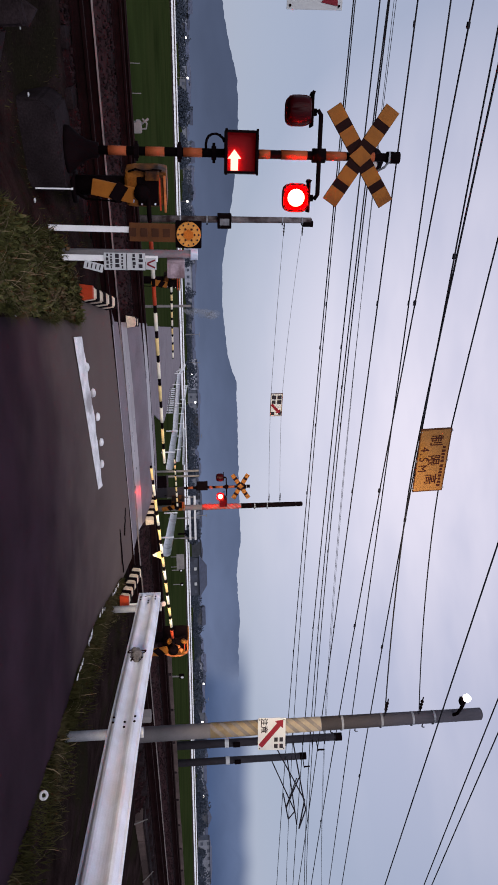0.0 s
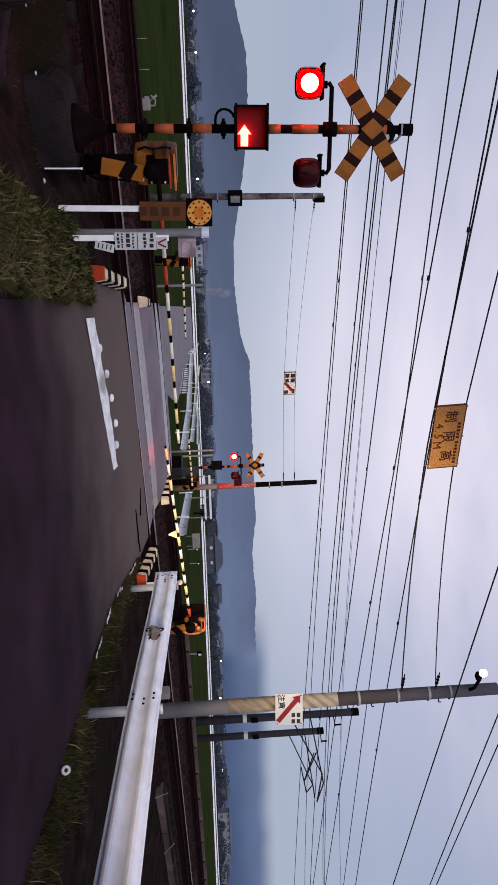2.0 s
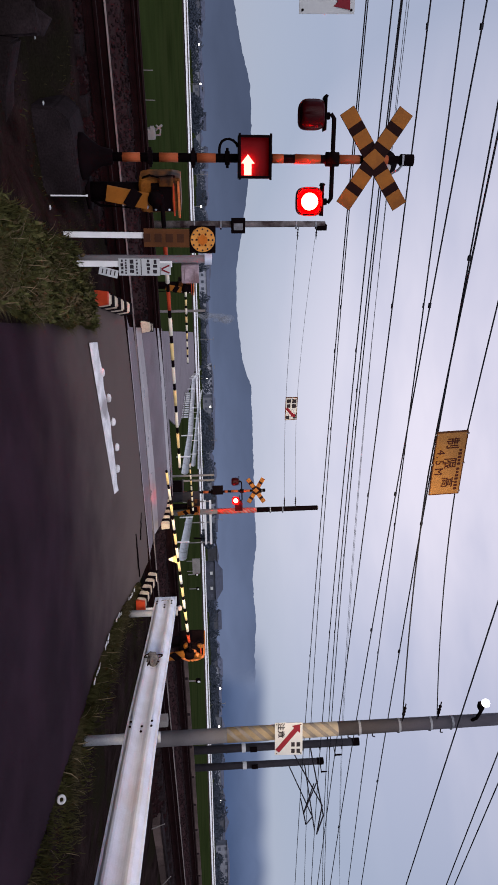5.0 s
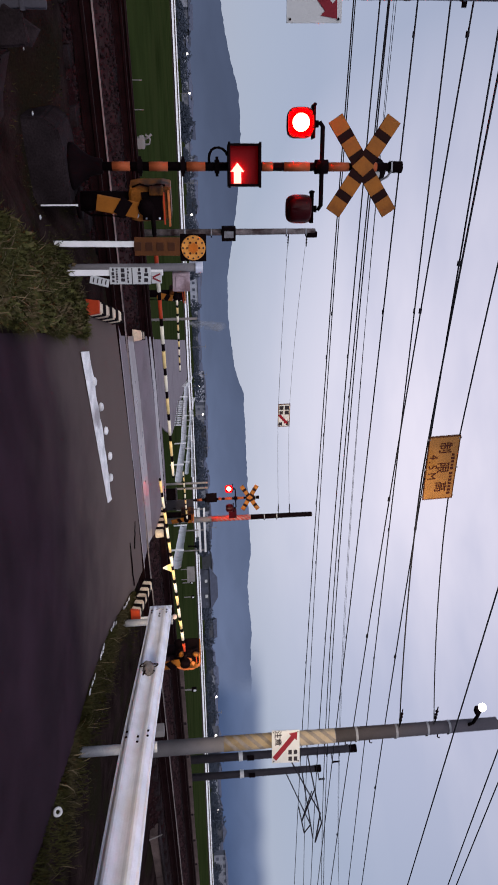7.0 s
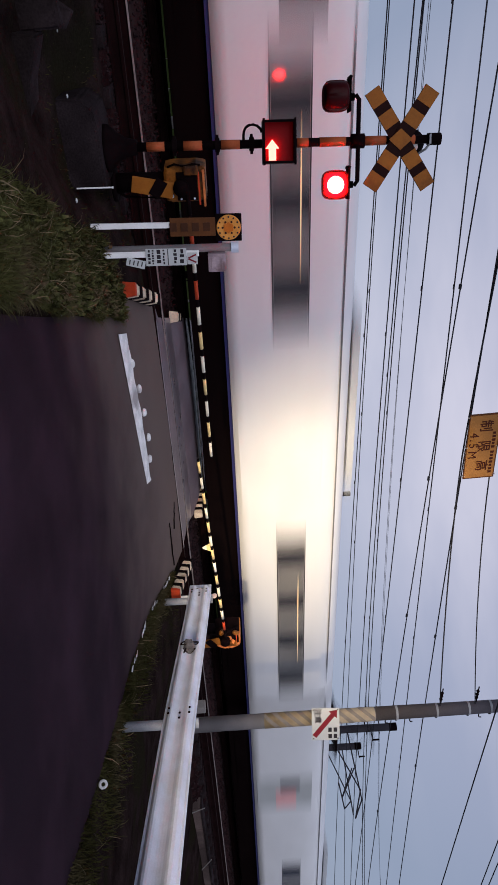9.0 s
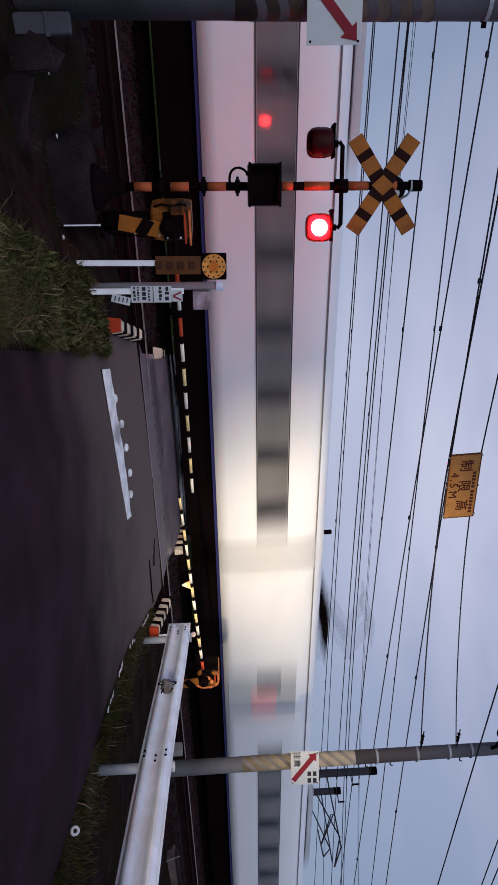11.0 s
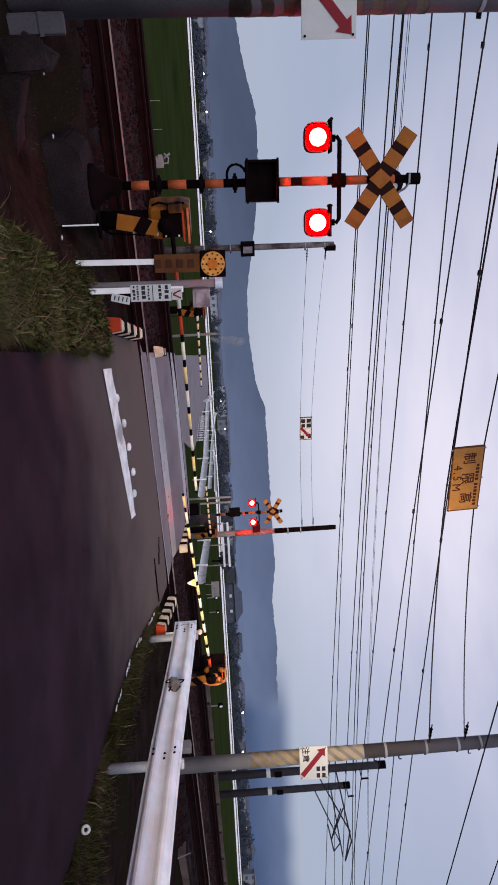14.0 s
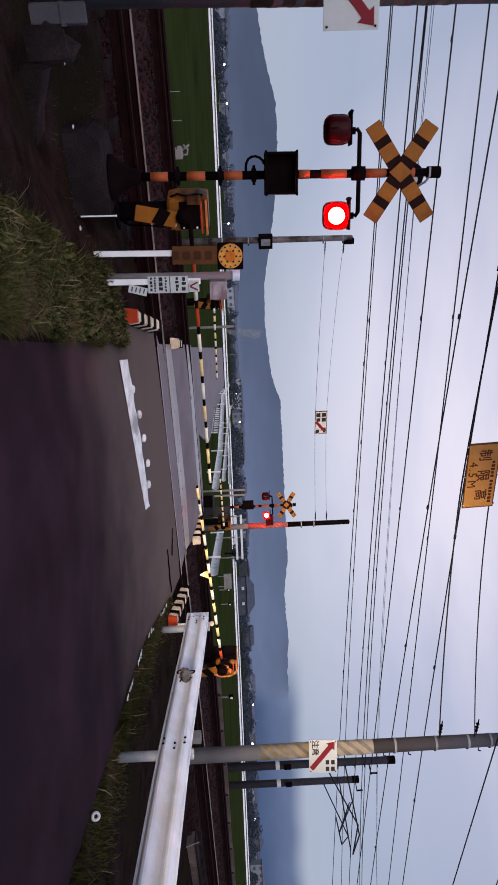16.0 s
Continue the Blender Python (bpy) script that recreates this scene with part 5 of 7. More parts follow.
tube(bm, (0, 0, 0), (0, 0, 0.72), 0.02, seg=8)
part("post", bm, WHITE, t_ref)
bm = B()
tube(bm, (-0.02, -0.02, 0.76), (-0.03, -0.045, 0.76), 0.042, seg=14)
part("reflector", bm, REFLECT_PALE, t_ref)


# ---------------------------------------------------------------- the train
def build_train():
    t = thing("express_train", "white streamlined six-car express with dark windows", "train")
    full = [(-1.38, 1.00), (-1.415, 1.25), (-1.425, 1.70), (-1.425, 2.20), (-1.41, 2.60), (-1.36, 2.95), (-1.24, 3.22), (-0.98, 3.40), (-0.55, 3.50), (0.0, 3.53)]
    full = full + [(-y, z) for y, z in full[-2::-1]]

    def section(x, w, top, low):
        zs = []
        for y, z in full:
            k = (z - 1.0) / 2.53
            zs.append((x, y * w, low + k * (top - low)))
        return zs

    NOSE = [(0.0, 0.30, 1.72, 1.12), (0.12, 0.55, 1.92, 1.03), (0.35, 0.74, 2.06, 1.0), (0.8, 0.88, 2.22, 1.0), (1.5, 0.955, 2.48, 1.0), (2.3, 0.985, 2.82, 1.0), (3.1, 0.995, 3.16, 1.0), (3.8, 1.0, 3.38, 1.0), (4.6, 1.0, 3.50, 1.0), (5.6, 1.0, 3.53, 1.0)]
    NOSE = [(1.55 + 0.76 * x, w, a, b) for x, w, a, b in NOSE]
    L = 22.85

    def car(i):
        x0, x1 = L * i + 0.22, L * (i + 1) - 0.22
        first, last = i == 0, i == 5
        secs = []
        if first:
            secs += [section(x, w, a, b) for x, w, a, b in NOSE]
            secs += [section(x1 - q, 1, 3.53, 1.0) for q in (0.10, 0.02, 0.0)]
        elif last:
            secs += [section(x0 + q, 1, 3.53, 1.0) for q in (0.0, 0.02, 0.10)]
            secs += [section(6 * L - x, w, a, b) for x, w, a, b in NOSE[::-1]]
        else:
            secs += [section(x, 1, 3.53, 1.0) for x in (x0, x0 + 0.02, x0 + 0.10, x1 - 0.10, x1 - 0.02, x1)]
        bm = B()
        loft(bm, secs)
        body = part("car_body", bm, TRAIN_WHITE, t, "glossy white aluminium car body", smooth=False)
        for p in body.data.polygons:
            p.use_smooth = len(p.vertices) == 4
        # sill and underfloor
        a, b = (x0 + (1.6 if first else 0), x1 - (1.6 if last else 0))
        bm = B()
        box(bm, ((a + b) / 2, 0, 0.965), (b - a, 2.70, 0.06))
        part("sill", bm, TRAIN_SILL, body, "dark blue sill")
        bm = B()
        box(bm, ((a + b) / 2, 0, 0.64), (b - a - 0.6, 2.50, 0.62), bevel=0.05)
        part("equipment_box", bm, TRAIN_GREY, body, "black underfloor equipment box")
        for bx in (a + 2.6, b - 2.6):
            bm = B()
            box(bm, (bx, 0, 0.66), (2.9, 2.56, 0.36), bevel=0.05)
            part("bogie", bm, TRAIN_GREY, body, "black bogie frame")
            for dx in (-1.05, 1.05):
                bm = B()
                tube(bm, (bx + dx, -0.60, FAR_Z + 0.43), (bx + dx, 0.60, FAR_Z + 0.43), 0.42, seg=24)
                part("wheelset", bm, TRAIN_GREY, body)
        for sd in (-1, 1):
            bm = B()
            box(bm, ((a + b) / 2 + (1.6 if first else -1.6 if last else 0), sd * 1.272, 3.19), (b - a - (5.2 if first or last else 0), 0.022, 0.028))
            part("gutter", bm, TRAIN_PILLAR, body, "dark gutter along the roof's edge")
        # roof gear
        bm = B()
        box(bm, ((a + b) / 2 + 1.0, 0, 3.56), (4.2, 1.7, 0.16), bevel=0.05)
        part("roof_unit", bm, TRAIN_ROOF, body)
        # windows
        if first:
            runs = [(6.3, 10.9), (16.2, x1 - 0.5)]
            doors = [14.1]
        elif last:
            runs = [(x0 + 4.7, 6 * L - 5.8)]
            doors = [x0 + 1.1]
        else:
            runs = [(x0 + (6.8 if i == 4 else 9.4), x1 - 0.6)]
            doors = [x0 + 4.45]
        for s in (-1, 1):
            for ra, rb in runs:
                bm = B()
                box(bm, ((ra + rb) / 2, s * 1.424, 2.19), (rb - ra, 0.02, 0.67), bevel=0.006)
                band = part("window_band", bm, TRAIN_BAND, body, "grey-brown window band")
                n = max(2, round((rb - ra) / 1.45))
                st = (rb - ra) / n
                if i < 3 or last:
                    bm = B()
                    box(bm, ((rb - 0.17 * (rb - ra)) if last else (ra + rb) / 2, s * 1.441, 2.36), ((rb - ra) * (0.22 if last else 0.42), 0.008, 0.020))
                    part("cabin_light", bm, TRAIN_INSIDE, band, "warm line of cabin light in the windows")
                for zf in (1.862, 2.518):
                    bm = B()
                    box(bm, ((ra + rb) / 2, s * 1.431, zf), (rb - ra, 0.018, 0.022))
                    part("window_seal", bm, TRAIN_GLASS, band, "black rubber seal along the windows")
                for j in range(n):
                    bm = B()
                    box(bm, (ra + st * (j + 0.5), s * 1.433, 2.19), (st * 0.68, 0.012, 0.62), bevel=0.005)
                    part("pane", bm, TRAIN_GLASS, band)
            for dx in doors:
                bm = B()
                box(bm, (dx, s * 1.424, 1.98), (1.7, 0.022, 1.75), bevel=0.006)
                door = part("door", bm, TRAIN_WHITE if first else TRAIN_DOOR, body, "white sliding door" if first else "pale grey sliding door")
                if first:
                    continue
                bm = B()
                box(bm, (dx - 0.5, s * 1.437, 2.15), (0.42, 0.012, 0.62), bevel=0.004)
                part("door_window", bm, TRAIN_GLASS, door)
                bm = B()
                box(bm, (dx + (2.7 if last else 0.35), s * 1.437, 2.02), (0.75, 0.012, 0.66), bevel=0.004)
                part("emblem", bm, TRAIN_RED, body, "plain red emblem square")
        if first or last:
            f = (lambda x: x) if first else (lambda x: 6 * L - x)
            # black windscreen over the sloping nose, and the cab side windows
            bm = B()
            rows = []
            for x, w, a, b in NOSE[4:8]:
                ring = [p for p in section(f(x), w, a, b)]
                rows.append([(p[0], p[1], p[2] + 0.012) for p in ring[5:14]])
            lo = [[(p[0], p[1] * 0.98, p[2] - 0.05) for p in r] for r in rows]
            loft(bm, [r + q[::-1] for r, q in zip(rows, lo)])
            part("windscreen", bm, WINDSCREEN, body, "black wraparound windscreen", smooth=False)
            for s in (-1, 1):
                bm = B()
                plate(bm, [(f(3.3), 2.02), (f(5.8), 2.02), (f(5.8), 2.74), (f(5.05), 2.74), (f(4.2), 2.40)], 0.03, pose(0, s * 1.415, 0))
                part("cab_window", bm, WINDSCREEN, body, "black slanting cab window")
            # two long lenses on each cheek of the nose
            for sd in (-1, 1):
                for band in (((1.61, 0.54, 1.83), (1.68, 0.70, 1.85), (1.78, 0.90, 1.87), (1.93, 1.08, 1.89)), ((1.97, 1.12, 1.89), (2.15, 1.225, 1.90), (2.35, 1.285, 1.91), (2.58, 1.325, 1.92))):
                    bm = B()
                    n = len(band) - 1
                    loft(bm, [[(f(x), sd * (y + o), z + h * (1 - 0.45 * (k in (0, n)))) for o, h in ((0.03, -0.10), (0.045, 0.0), (0.03, 0.10), (-0.10, 0.10), (-0.10, -0.10))] for k, (x, y, z) in enumerate(band)])
                    part("headlight" if first else "tail_light", bm, TRAIN_LIGHT if first else RED_LENS, body, "long lit headlight lens" if first else "unlit tail light lens")
        if i in (1, 4):
            bm = B()
            px = x0 + 3.2
            tube(bm, (px - 0.5, -0.5, 3.75), (px + 0.9, -0.3, 4.45), 0.03)
            tube(bm, (px - 0.5, 0.5, 3.75), (px + 0.9, 0.3, 4.45), 0.03)
            tube(bm, (px + 0.9, -0.3, 4.45), (px - 0.1, -0.4, 4.88), 0.02)
            tube(bm, (px + 0.9, 0.3, 4.45), (px - 0.1, 0.4, 4.88), 0.02)
            tube(bm, (px - 0.1, -0.85, 4.90), (px - 0.1, 0.85, 4.90), 0.025)
            for sx in (-0.6, 0.6):
                for sy in (-0.5, 0.5):
                    tube(bm, (px + sx, sy, 3.5), (px + sx, sy, 3.75), 0.05)
            box(bm, (px, 0, 3.73), (1.6, 1.2, 0.06))
            part("pantograph", bm, BLACK, body, "dark raised pantograph")

    for i in range(6):
        car(i)
    for i in range(5):
        bm = B()
        box(bm, (L * (i + 1), 0, 2.1), (0.5, 2.2, 2.2), bevel=0.04)
        part("gangway", bm, TRAIN_GREY, t, "black gangway bellows")
    return t


TRAIN = build_train()


# ---------------------------------------------------------------- lane side by the signal
def pole_lamp():
    t = thing("pole_lamp", "small round white lamp lit near the top of the pole", "lamp", pose(11.30, 7.42, 5.80))
    bm = B()
    path_tube(bm, [(0.25, 0.05, -0.12), (0.10, 0.02, 0.02), (-0.12, 0, 0.05), (-0.26, -0.01, 0.06)], 0.03, 8)
    box(bm, (-0.30, 0, 0.02), (0.14, 0.10, 0.10), bevel=0.02)
    part("bracket", bm, BLACK, t)
    bm = B()
    bmesh.ops.create_uvsphere(bm, u_segments=16, v_segments=10, radius=0.072, matrix=Matrix.Translation((-0.40, -0.02, 0.08)))
    part("globe", bm, LAMP_WHITE, t, "round glowing globe", smooth=True)


pole_lamp()


def warning_post():
    t = thing("warning_post", "white post with a brown sign and a round amber warning lamp", "warning post", pose(2.40, 7.3, -0.33, 0, 1.5, -12))
    bm = B()
    box(bm, (0, 0, 0.43), (0.058, 0.022, 0.90), bevel=0.006)
    box(bm, (-0.022, 0.018, 0.43), (0.012, 0.03, 0.90))
    box(bm, (0.022, 0.018, 0.43), (0.012, 0.03, 0.90))
    part("post", bm, WHITE, t, "white channel post")
    bm = B()
    box(bm, (0.02, -0.018, 1.085), (0.185, 0.015, 0.47), bevel=0.006)
    panel = part("panel", bm, BROWN_SIGN, t, "brown faded panel")
    for i in range(4):
        bm = B()
        z = 1.26 - 0.115 * i
        box(bm, (0.02, -0.028, z - 0.032), (0.085, 0.006, 0.072), bevel=0.002)
        part("mark", bm, RUST_CHAR, panel)
    bm = B()
    box(bm, (0.03, -0.02, 1.455), (0.275, 0.02, 0.27), bevel=0.012)
    board = part("lamp_board", bm, BLACK, t, "black square lamp board")
    bm = B()
    tube(bm, (0.03, -0.028, 1.455), (0.03, -0.05, 1.455), 0.128, 0.122, 32)
    disc = part("disc", bm, LENS_AMBER, board, "round amber lens", smooth=False)
    for i in range(12):
        a = 2 * math.pi * i / 12
        bm = B()
        p = (0.03 + 0.105 * math.cos(a), -0.050, 1.455 + 0.105 * math.sin(a))
        tube(bm, p, (p[0], -0.057, p[2]), 0.0095, seg=8)
        part("stud", bm, MARK, disc)
    bm = B()
    star = []
    for i in range(12):
        a = 2 * math.pi * i / 12
        r = 0.058 if i % 2 == 0 else 0.042
        star.append((0.03 + r * math.cos(a), 1.455 + r * math.sin(a)))
    plate(bm, star, 0.012, pose(0, -0.054, 0))
    part("hub", bm, STAR_ORANGE, disc, "deeper orange star")
    for i in range(6):
        a = 2 * math.pi * (i + 0.5) / 6
        bm = B()
        p = (0.03 + 0.062 * math.cos(a), -0.05, 1.455 + 0.062 * math.sin(a))
        tube(bm, p, (p[0], -0.058, p[2]), 0.011, seg=8)
        part("stud", bm, MARK_RED, disc)


def notice_post():
    t = thing("notice_post", "white post with notice boards full of small dark writing", "notice post", pose(2.71, 7.3, -0.33, 0, 1.2, -14))
    bm = B()
    box(bm, (0, 0, 0.55), (0.062, 0.024, 1.15), bevel=0.006)
    part("post", bm, WHITE, t, "white steel post")
    bm = B()
    box(bm, (0.03, -0.022, 0.78), (0.175, 0.012, 0.43), bevel=0.004)
    board = part("board", bm, SIGN_WHITE, t, "white notice board")
    rng = random.Random(2)
    # five lines of writing of uneven height, each broken into blocks of uneven width
    for z, h, n in ((0.945, 0.050, 3), (0.875, 0.040, 4), (0.755, 0.026, 5), (0.700, 0.044, 3), (0.640, 0.022, 6), (0.600, 0.028, 4)):
        x = -0.048
        for i in range(n):
            w = 0.155 / n * rng.uniform(0.55, 0.85)
            bm = B()
            box(bm, (x + w / 2, -0.030, z + rng.uniform(-0.003, 0.003)), (w, 0.004, h * rng.uniform(0.55, 1.0)))
            part("mark", bm, MARK, board)
            x += 0.155 / n
    bm = B()
    box(bm, (0.03, -0.031, 0.80), (0.165, 0.004, 0.008))
    part("rule", bm, MARK, board)
    bm = B()
    box(bm, (0.085, -0.02, 0.455), (0.085, 0.01, 0.20), pose(0, 0, 0, 0, 14, 0), bevel=0.004)
    p2 = part("small_board", bm, SIGN_WHITE, t, "small tilted white plate")
    for i in range(4):
        bm = B()
        box(bm, (0.095 - 0.008 * i, -0.028, 0.52 - 0.042 * i), (0.05, 0.004, 0.012), pose(0, 0, 0, 0, 14, 0))
        part("mark", bm, MARK, p2)
    bm = B()
    box(bm, (0.05, -0.021, 1.055), (0.12, 0.01, 0.11), bevel=0.004)
    p3 = part("small_board", bm, SIGN_WHITE, t, "small white plate with a red chevron")
    for s in (-1, 1):
        bm = B()
        box(bm, (0.05 + s * 0.022, -0.029, 1.055), (0.016, 0.004, 0.09), pose(0, 0, 0, 0, s * 24, 0))
        part("chevron", bm, SIGN_RED, p3)


def grey_post():
    t = thing("detector_post", "plain grey post with a pinkish grey instrument box", "instrument post", pose(2.74, 7.52, -0.32, 0, 1.0, -10))
    bm = B()
    tube(bm, (0, 0, -0.1), (0, 0, 1.52), 0.045, 0.043, 14)
    part("post", bm, POLE_CONC, t, smooth=True)
    bm = B()
    tube(bm, (0, 0, 1.46), (0, 0, 1.54), 0.06, seg=14)
    part("cap", bm, GALV, t)
    bm = B()
    box(bm, (0.15, 0.0, 1.30), (0.20, 0.16, 0.19), bevel=0.02)
    b = part("box", bm, PINK_BOX, t, "pinkish grey box")
    bm = B()
    box(bm, (0.15, -0.086, 1.30), (0.13, 0.012, 0.12), bevel=0.006)
    part("window", bm, PINK_BOX, b, "dark recessed face")


warning_post()
notice_post()
grey_post()


def striped_block(x, y, z, rz, l, w, h, n, label, end=RED_ORANGE, tilt=0):
    """A low kerb block with dark stripes and an orange end."""
    t = thing("kerb_block", label, "kerb block", pose(x, y, z, 0, tilt, rz), "striped kerb blocks")
    bm = B()
    prof = [(-w / 2, 0), (w / 2, 0), (w * 0.38, h), (-w * 0.38, h)]
    loft(bm, [[(l * k, a, b) for a, b in prof] for k in (0, 1)])
    bmesh.ops.bevel(bm, geom=bm.edges[:], offset=0.015, segments=2, affect="EDGES")
    b = part("body", bm, CREAM_BLOCK, t, "worn cream concrete block")
    for i in range(n):
        x0 = l * (i + 0.55) / n
        bm = B()
        s = l / n * 0.42
        pr = [(-w / 2 - 0.004, 0.004), (w / 2 + 0.004, 0.004), (w * 0.38 + 0.004, h + 0.004), (-w * 0.38 - 0.004, h + 0.004)]
        loft(bm, [[(x0 + k * s + 0.25 * s * (q > h / 2), a, q) for a, q in pr] for k in (0, 1)])
        part("stripe", bm, BLACK, b, "black slanting stripe")
    bm = B()
    pr = [(-w / 2 - 0.006, 0.004), (w / 2 + 0.006, 0.004), (w * 0.38 + 0.006, h + 0.006), (-w * 0.38 - 0.006, h + 0.006)]
    loft(bm, [[(k, a, q) for a, q in pr] for k in (-0.006, 0.05)])
    part("end_band", bm, end, b, "faded orange end")


RD = 64.1
striped_block(3.36, 7.90, -0.16, 60.0, 1.22, 0.18, 0.15, 4, "orange and black striped kerb block at the lane's corner", tilt=-7.5)
striped_block(8.68, 7.98, -0.12, 70.0, 1.18, 0.19, 0.14, 5, "orange, cream and black striped kerb block beside the guardrail", tilt=-7.0)
striped_block(5.42, 11.45, 0.0, RD, 0.95, 0.20, 0.15, 2, "stained pale kerb block between the tracks", end=CREAM_BLOCK)
striped_block(10.17, 11.58, 0.06, 84, 1.08, 0.13, 0.17, 5, "striped pale kerb block between the tracks", end=CREAM_BLOCK)


def marker_studs():
    for x, y in ((4.28, 7.77), (4.73, 7.91), (5.14, 7.98), (5.57, 8.01), (5.87, 7.92)):
        bm = B()
        rings = [[(x + r * math.cos(2 * math.pi * k / 14), y + r * math.sin(2 * math.pi * k / 14), road_z(y) + z) for k in range(14)] for r, z in ((0.058, -0.01), (0.056, 0.016), (0.044, 0.034), (0.016, 0.041))]
        loft(bm, rings)
        solid("road_stud", bm, PAINT, "small round white stud set in the asphalt", "road stud", "road studs", smooth=True)


def road_cracks():
    """Tarred cracks across the lane, a hand deep in the worn surface."""
    rng = random.Random(17)
    bm = B()
    for (xa, ya), (xb, yb), w in (((7.60, 8.50), (8.50, 8.46), 0.018), ((7.60, 9.02), (7.98, 8.78), 0.016), ((6.65, 9.42), (7.30, 9.37), 0.011)):
        rows, n = [], 16
        for k in range(n + 1):
            q = k / n
            x, y = xa + (xb - xa) * q, ya + (yb - ya) * q + 0.03 * noise.noise((xa + 6 * q, ya, 0))
            h = 0.6 * w * (0.35 + 0.65 * math.sin(math.pi * q)) * rng.uniform(0.6, 1.1)
            rows.append([(x, y - h, road_z(y - h) + 0.0095), (x, y - h, road_z(y - h) - 0.01), (x, y + h, road_z(y + h) - 0.01), (x, y + h, road_z(y + h) + 0.0095)])
        loft(bm, rows)
    solid("road_crack", bm, BLACK, "dark tarred cracks in the asphalt", "crack", kind="structure")


marker_studs()
road_cracks()


def culvert():
    """Old concrete round the ditch at the foot of the near pole."""
    def slab(name, prof, y, d, label, cat):
        """A cast block: an outline in x and z, d deep."""
        bm = B()
        plate(bm, prof, d, pose(0, y, 0))
        bmesh.ops.bevel(bm, geom=bm.edges[:], offset=0.022, segments=2, affect="EDGES")
        for v in bm.verts:
            v.co += 0.012 * Vector((noise.noise(v.co * 5), noise.noise(v.co * 6), noise.noise(v.co * 7)))
        solid(name, bm, DARK_CONCRETE, label, cat)

    slab("culvert_wall", [(0.55, -0.95), (1.32, -0.95), (1.30, -0.56), (0.95, -0.50), (0.62, -0.38)], 6.95, 0.40, "dirty low concrete wall of a ditch", "concrete wall")
    slab("culvert_slab", [(0.30, -0.9), (0.64, -0.9), (0.60, -0.20), (0.34, -0.22)], 7.05, 0.12, "dark concrete slab set on edge beside the ditch", "concrete slab")
    bm = B()
    box(bm, (0.46, 7.18, -0.30), (0.16, 0.10, 0.34), pose(0, 0, 0, 0, 35, 0), bevel=0.01)
    solid("drain_lid", bm, DARK_CONCRETE, "tilted grey concrete lid against the pole", "lid")
    bm = B()
    box(bm, (0.255, 7.25, -0.47), (0.15, 0.05, 0.86), bevel=0.012)
    box(bm, (0.255, 7.275, -0.47), (0.18, 0.03, 0.84), bevel=0.006)
    box(bm, (0.255, 7.245, -0.245), (0.19, 0.066, 0.035), bevel=0.004)
    solid("pole_guard", bm, POLE_DARK, "grey steel guard plate at the pole's foot", "guard plate")
    t = thing("stake", "thin white stake stuck in the ground", "stake", pose(2.01, 7.3, -0.27))
    bm = B()
    tube(bm, (0, 0, -0.1), (0.005, 0, 0.25), 0.008, seg=8)
    part("rod", bm, WHITE, t)
    bm = B()
    tube(bm, (0.005, 0, 0.25), (0.005, 0, 0.265), 0.012, seg=8)
    part("tip", bm, WHITE, t)


culvert()


def blades(name, places, mat, label, seed, width=(0.0022, 0.0062)):
    """Grass: many thin bent blades. places: x, y, z, height, spread."""
    rng = random.Random(seed)
    vs, fs = [], []
    for x, y, z, h, spread in places:
        a = rng.uniform(0, 2 * math.pi)
        lean = rng.uniform(0.1, 1.0) * spread
        w = rng.uniform(*width)
        c, s = math.cos(a), math.sin(a)
        k = len(vs)
        for q, f in ((0, 1), (0.4, 0.9), (0.75, 0.6)):
            ox, oy, oz = c * lean * h * q * q, s * lean * h * q * q, h * q * (1 - 0.22 * lean * q)
            vs += [(x + ox - s * w * f, y + oy + c * w * f, z + oz), (x + ox + s * w * f, y + oy - c * w * f, z + oz)]
        vs.append((x + c * lean * h * 1.05, y + s * lean * h * 1.05, z + h * (1 - 0.30 * lean)))
        fs += [(k, k + 1, k + 3, k + 2), (k + 2, k + 3, k + 5, k + 4), (k + 4, k + 5, k + 6)]
    me = bpy.data.meshes.new(name)
    me.from_pydata(vs, [], fs)
    me.materials.append(mat)
    return tagged(new(name, me), label, "grass", kind="stuff")


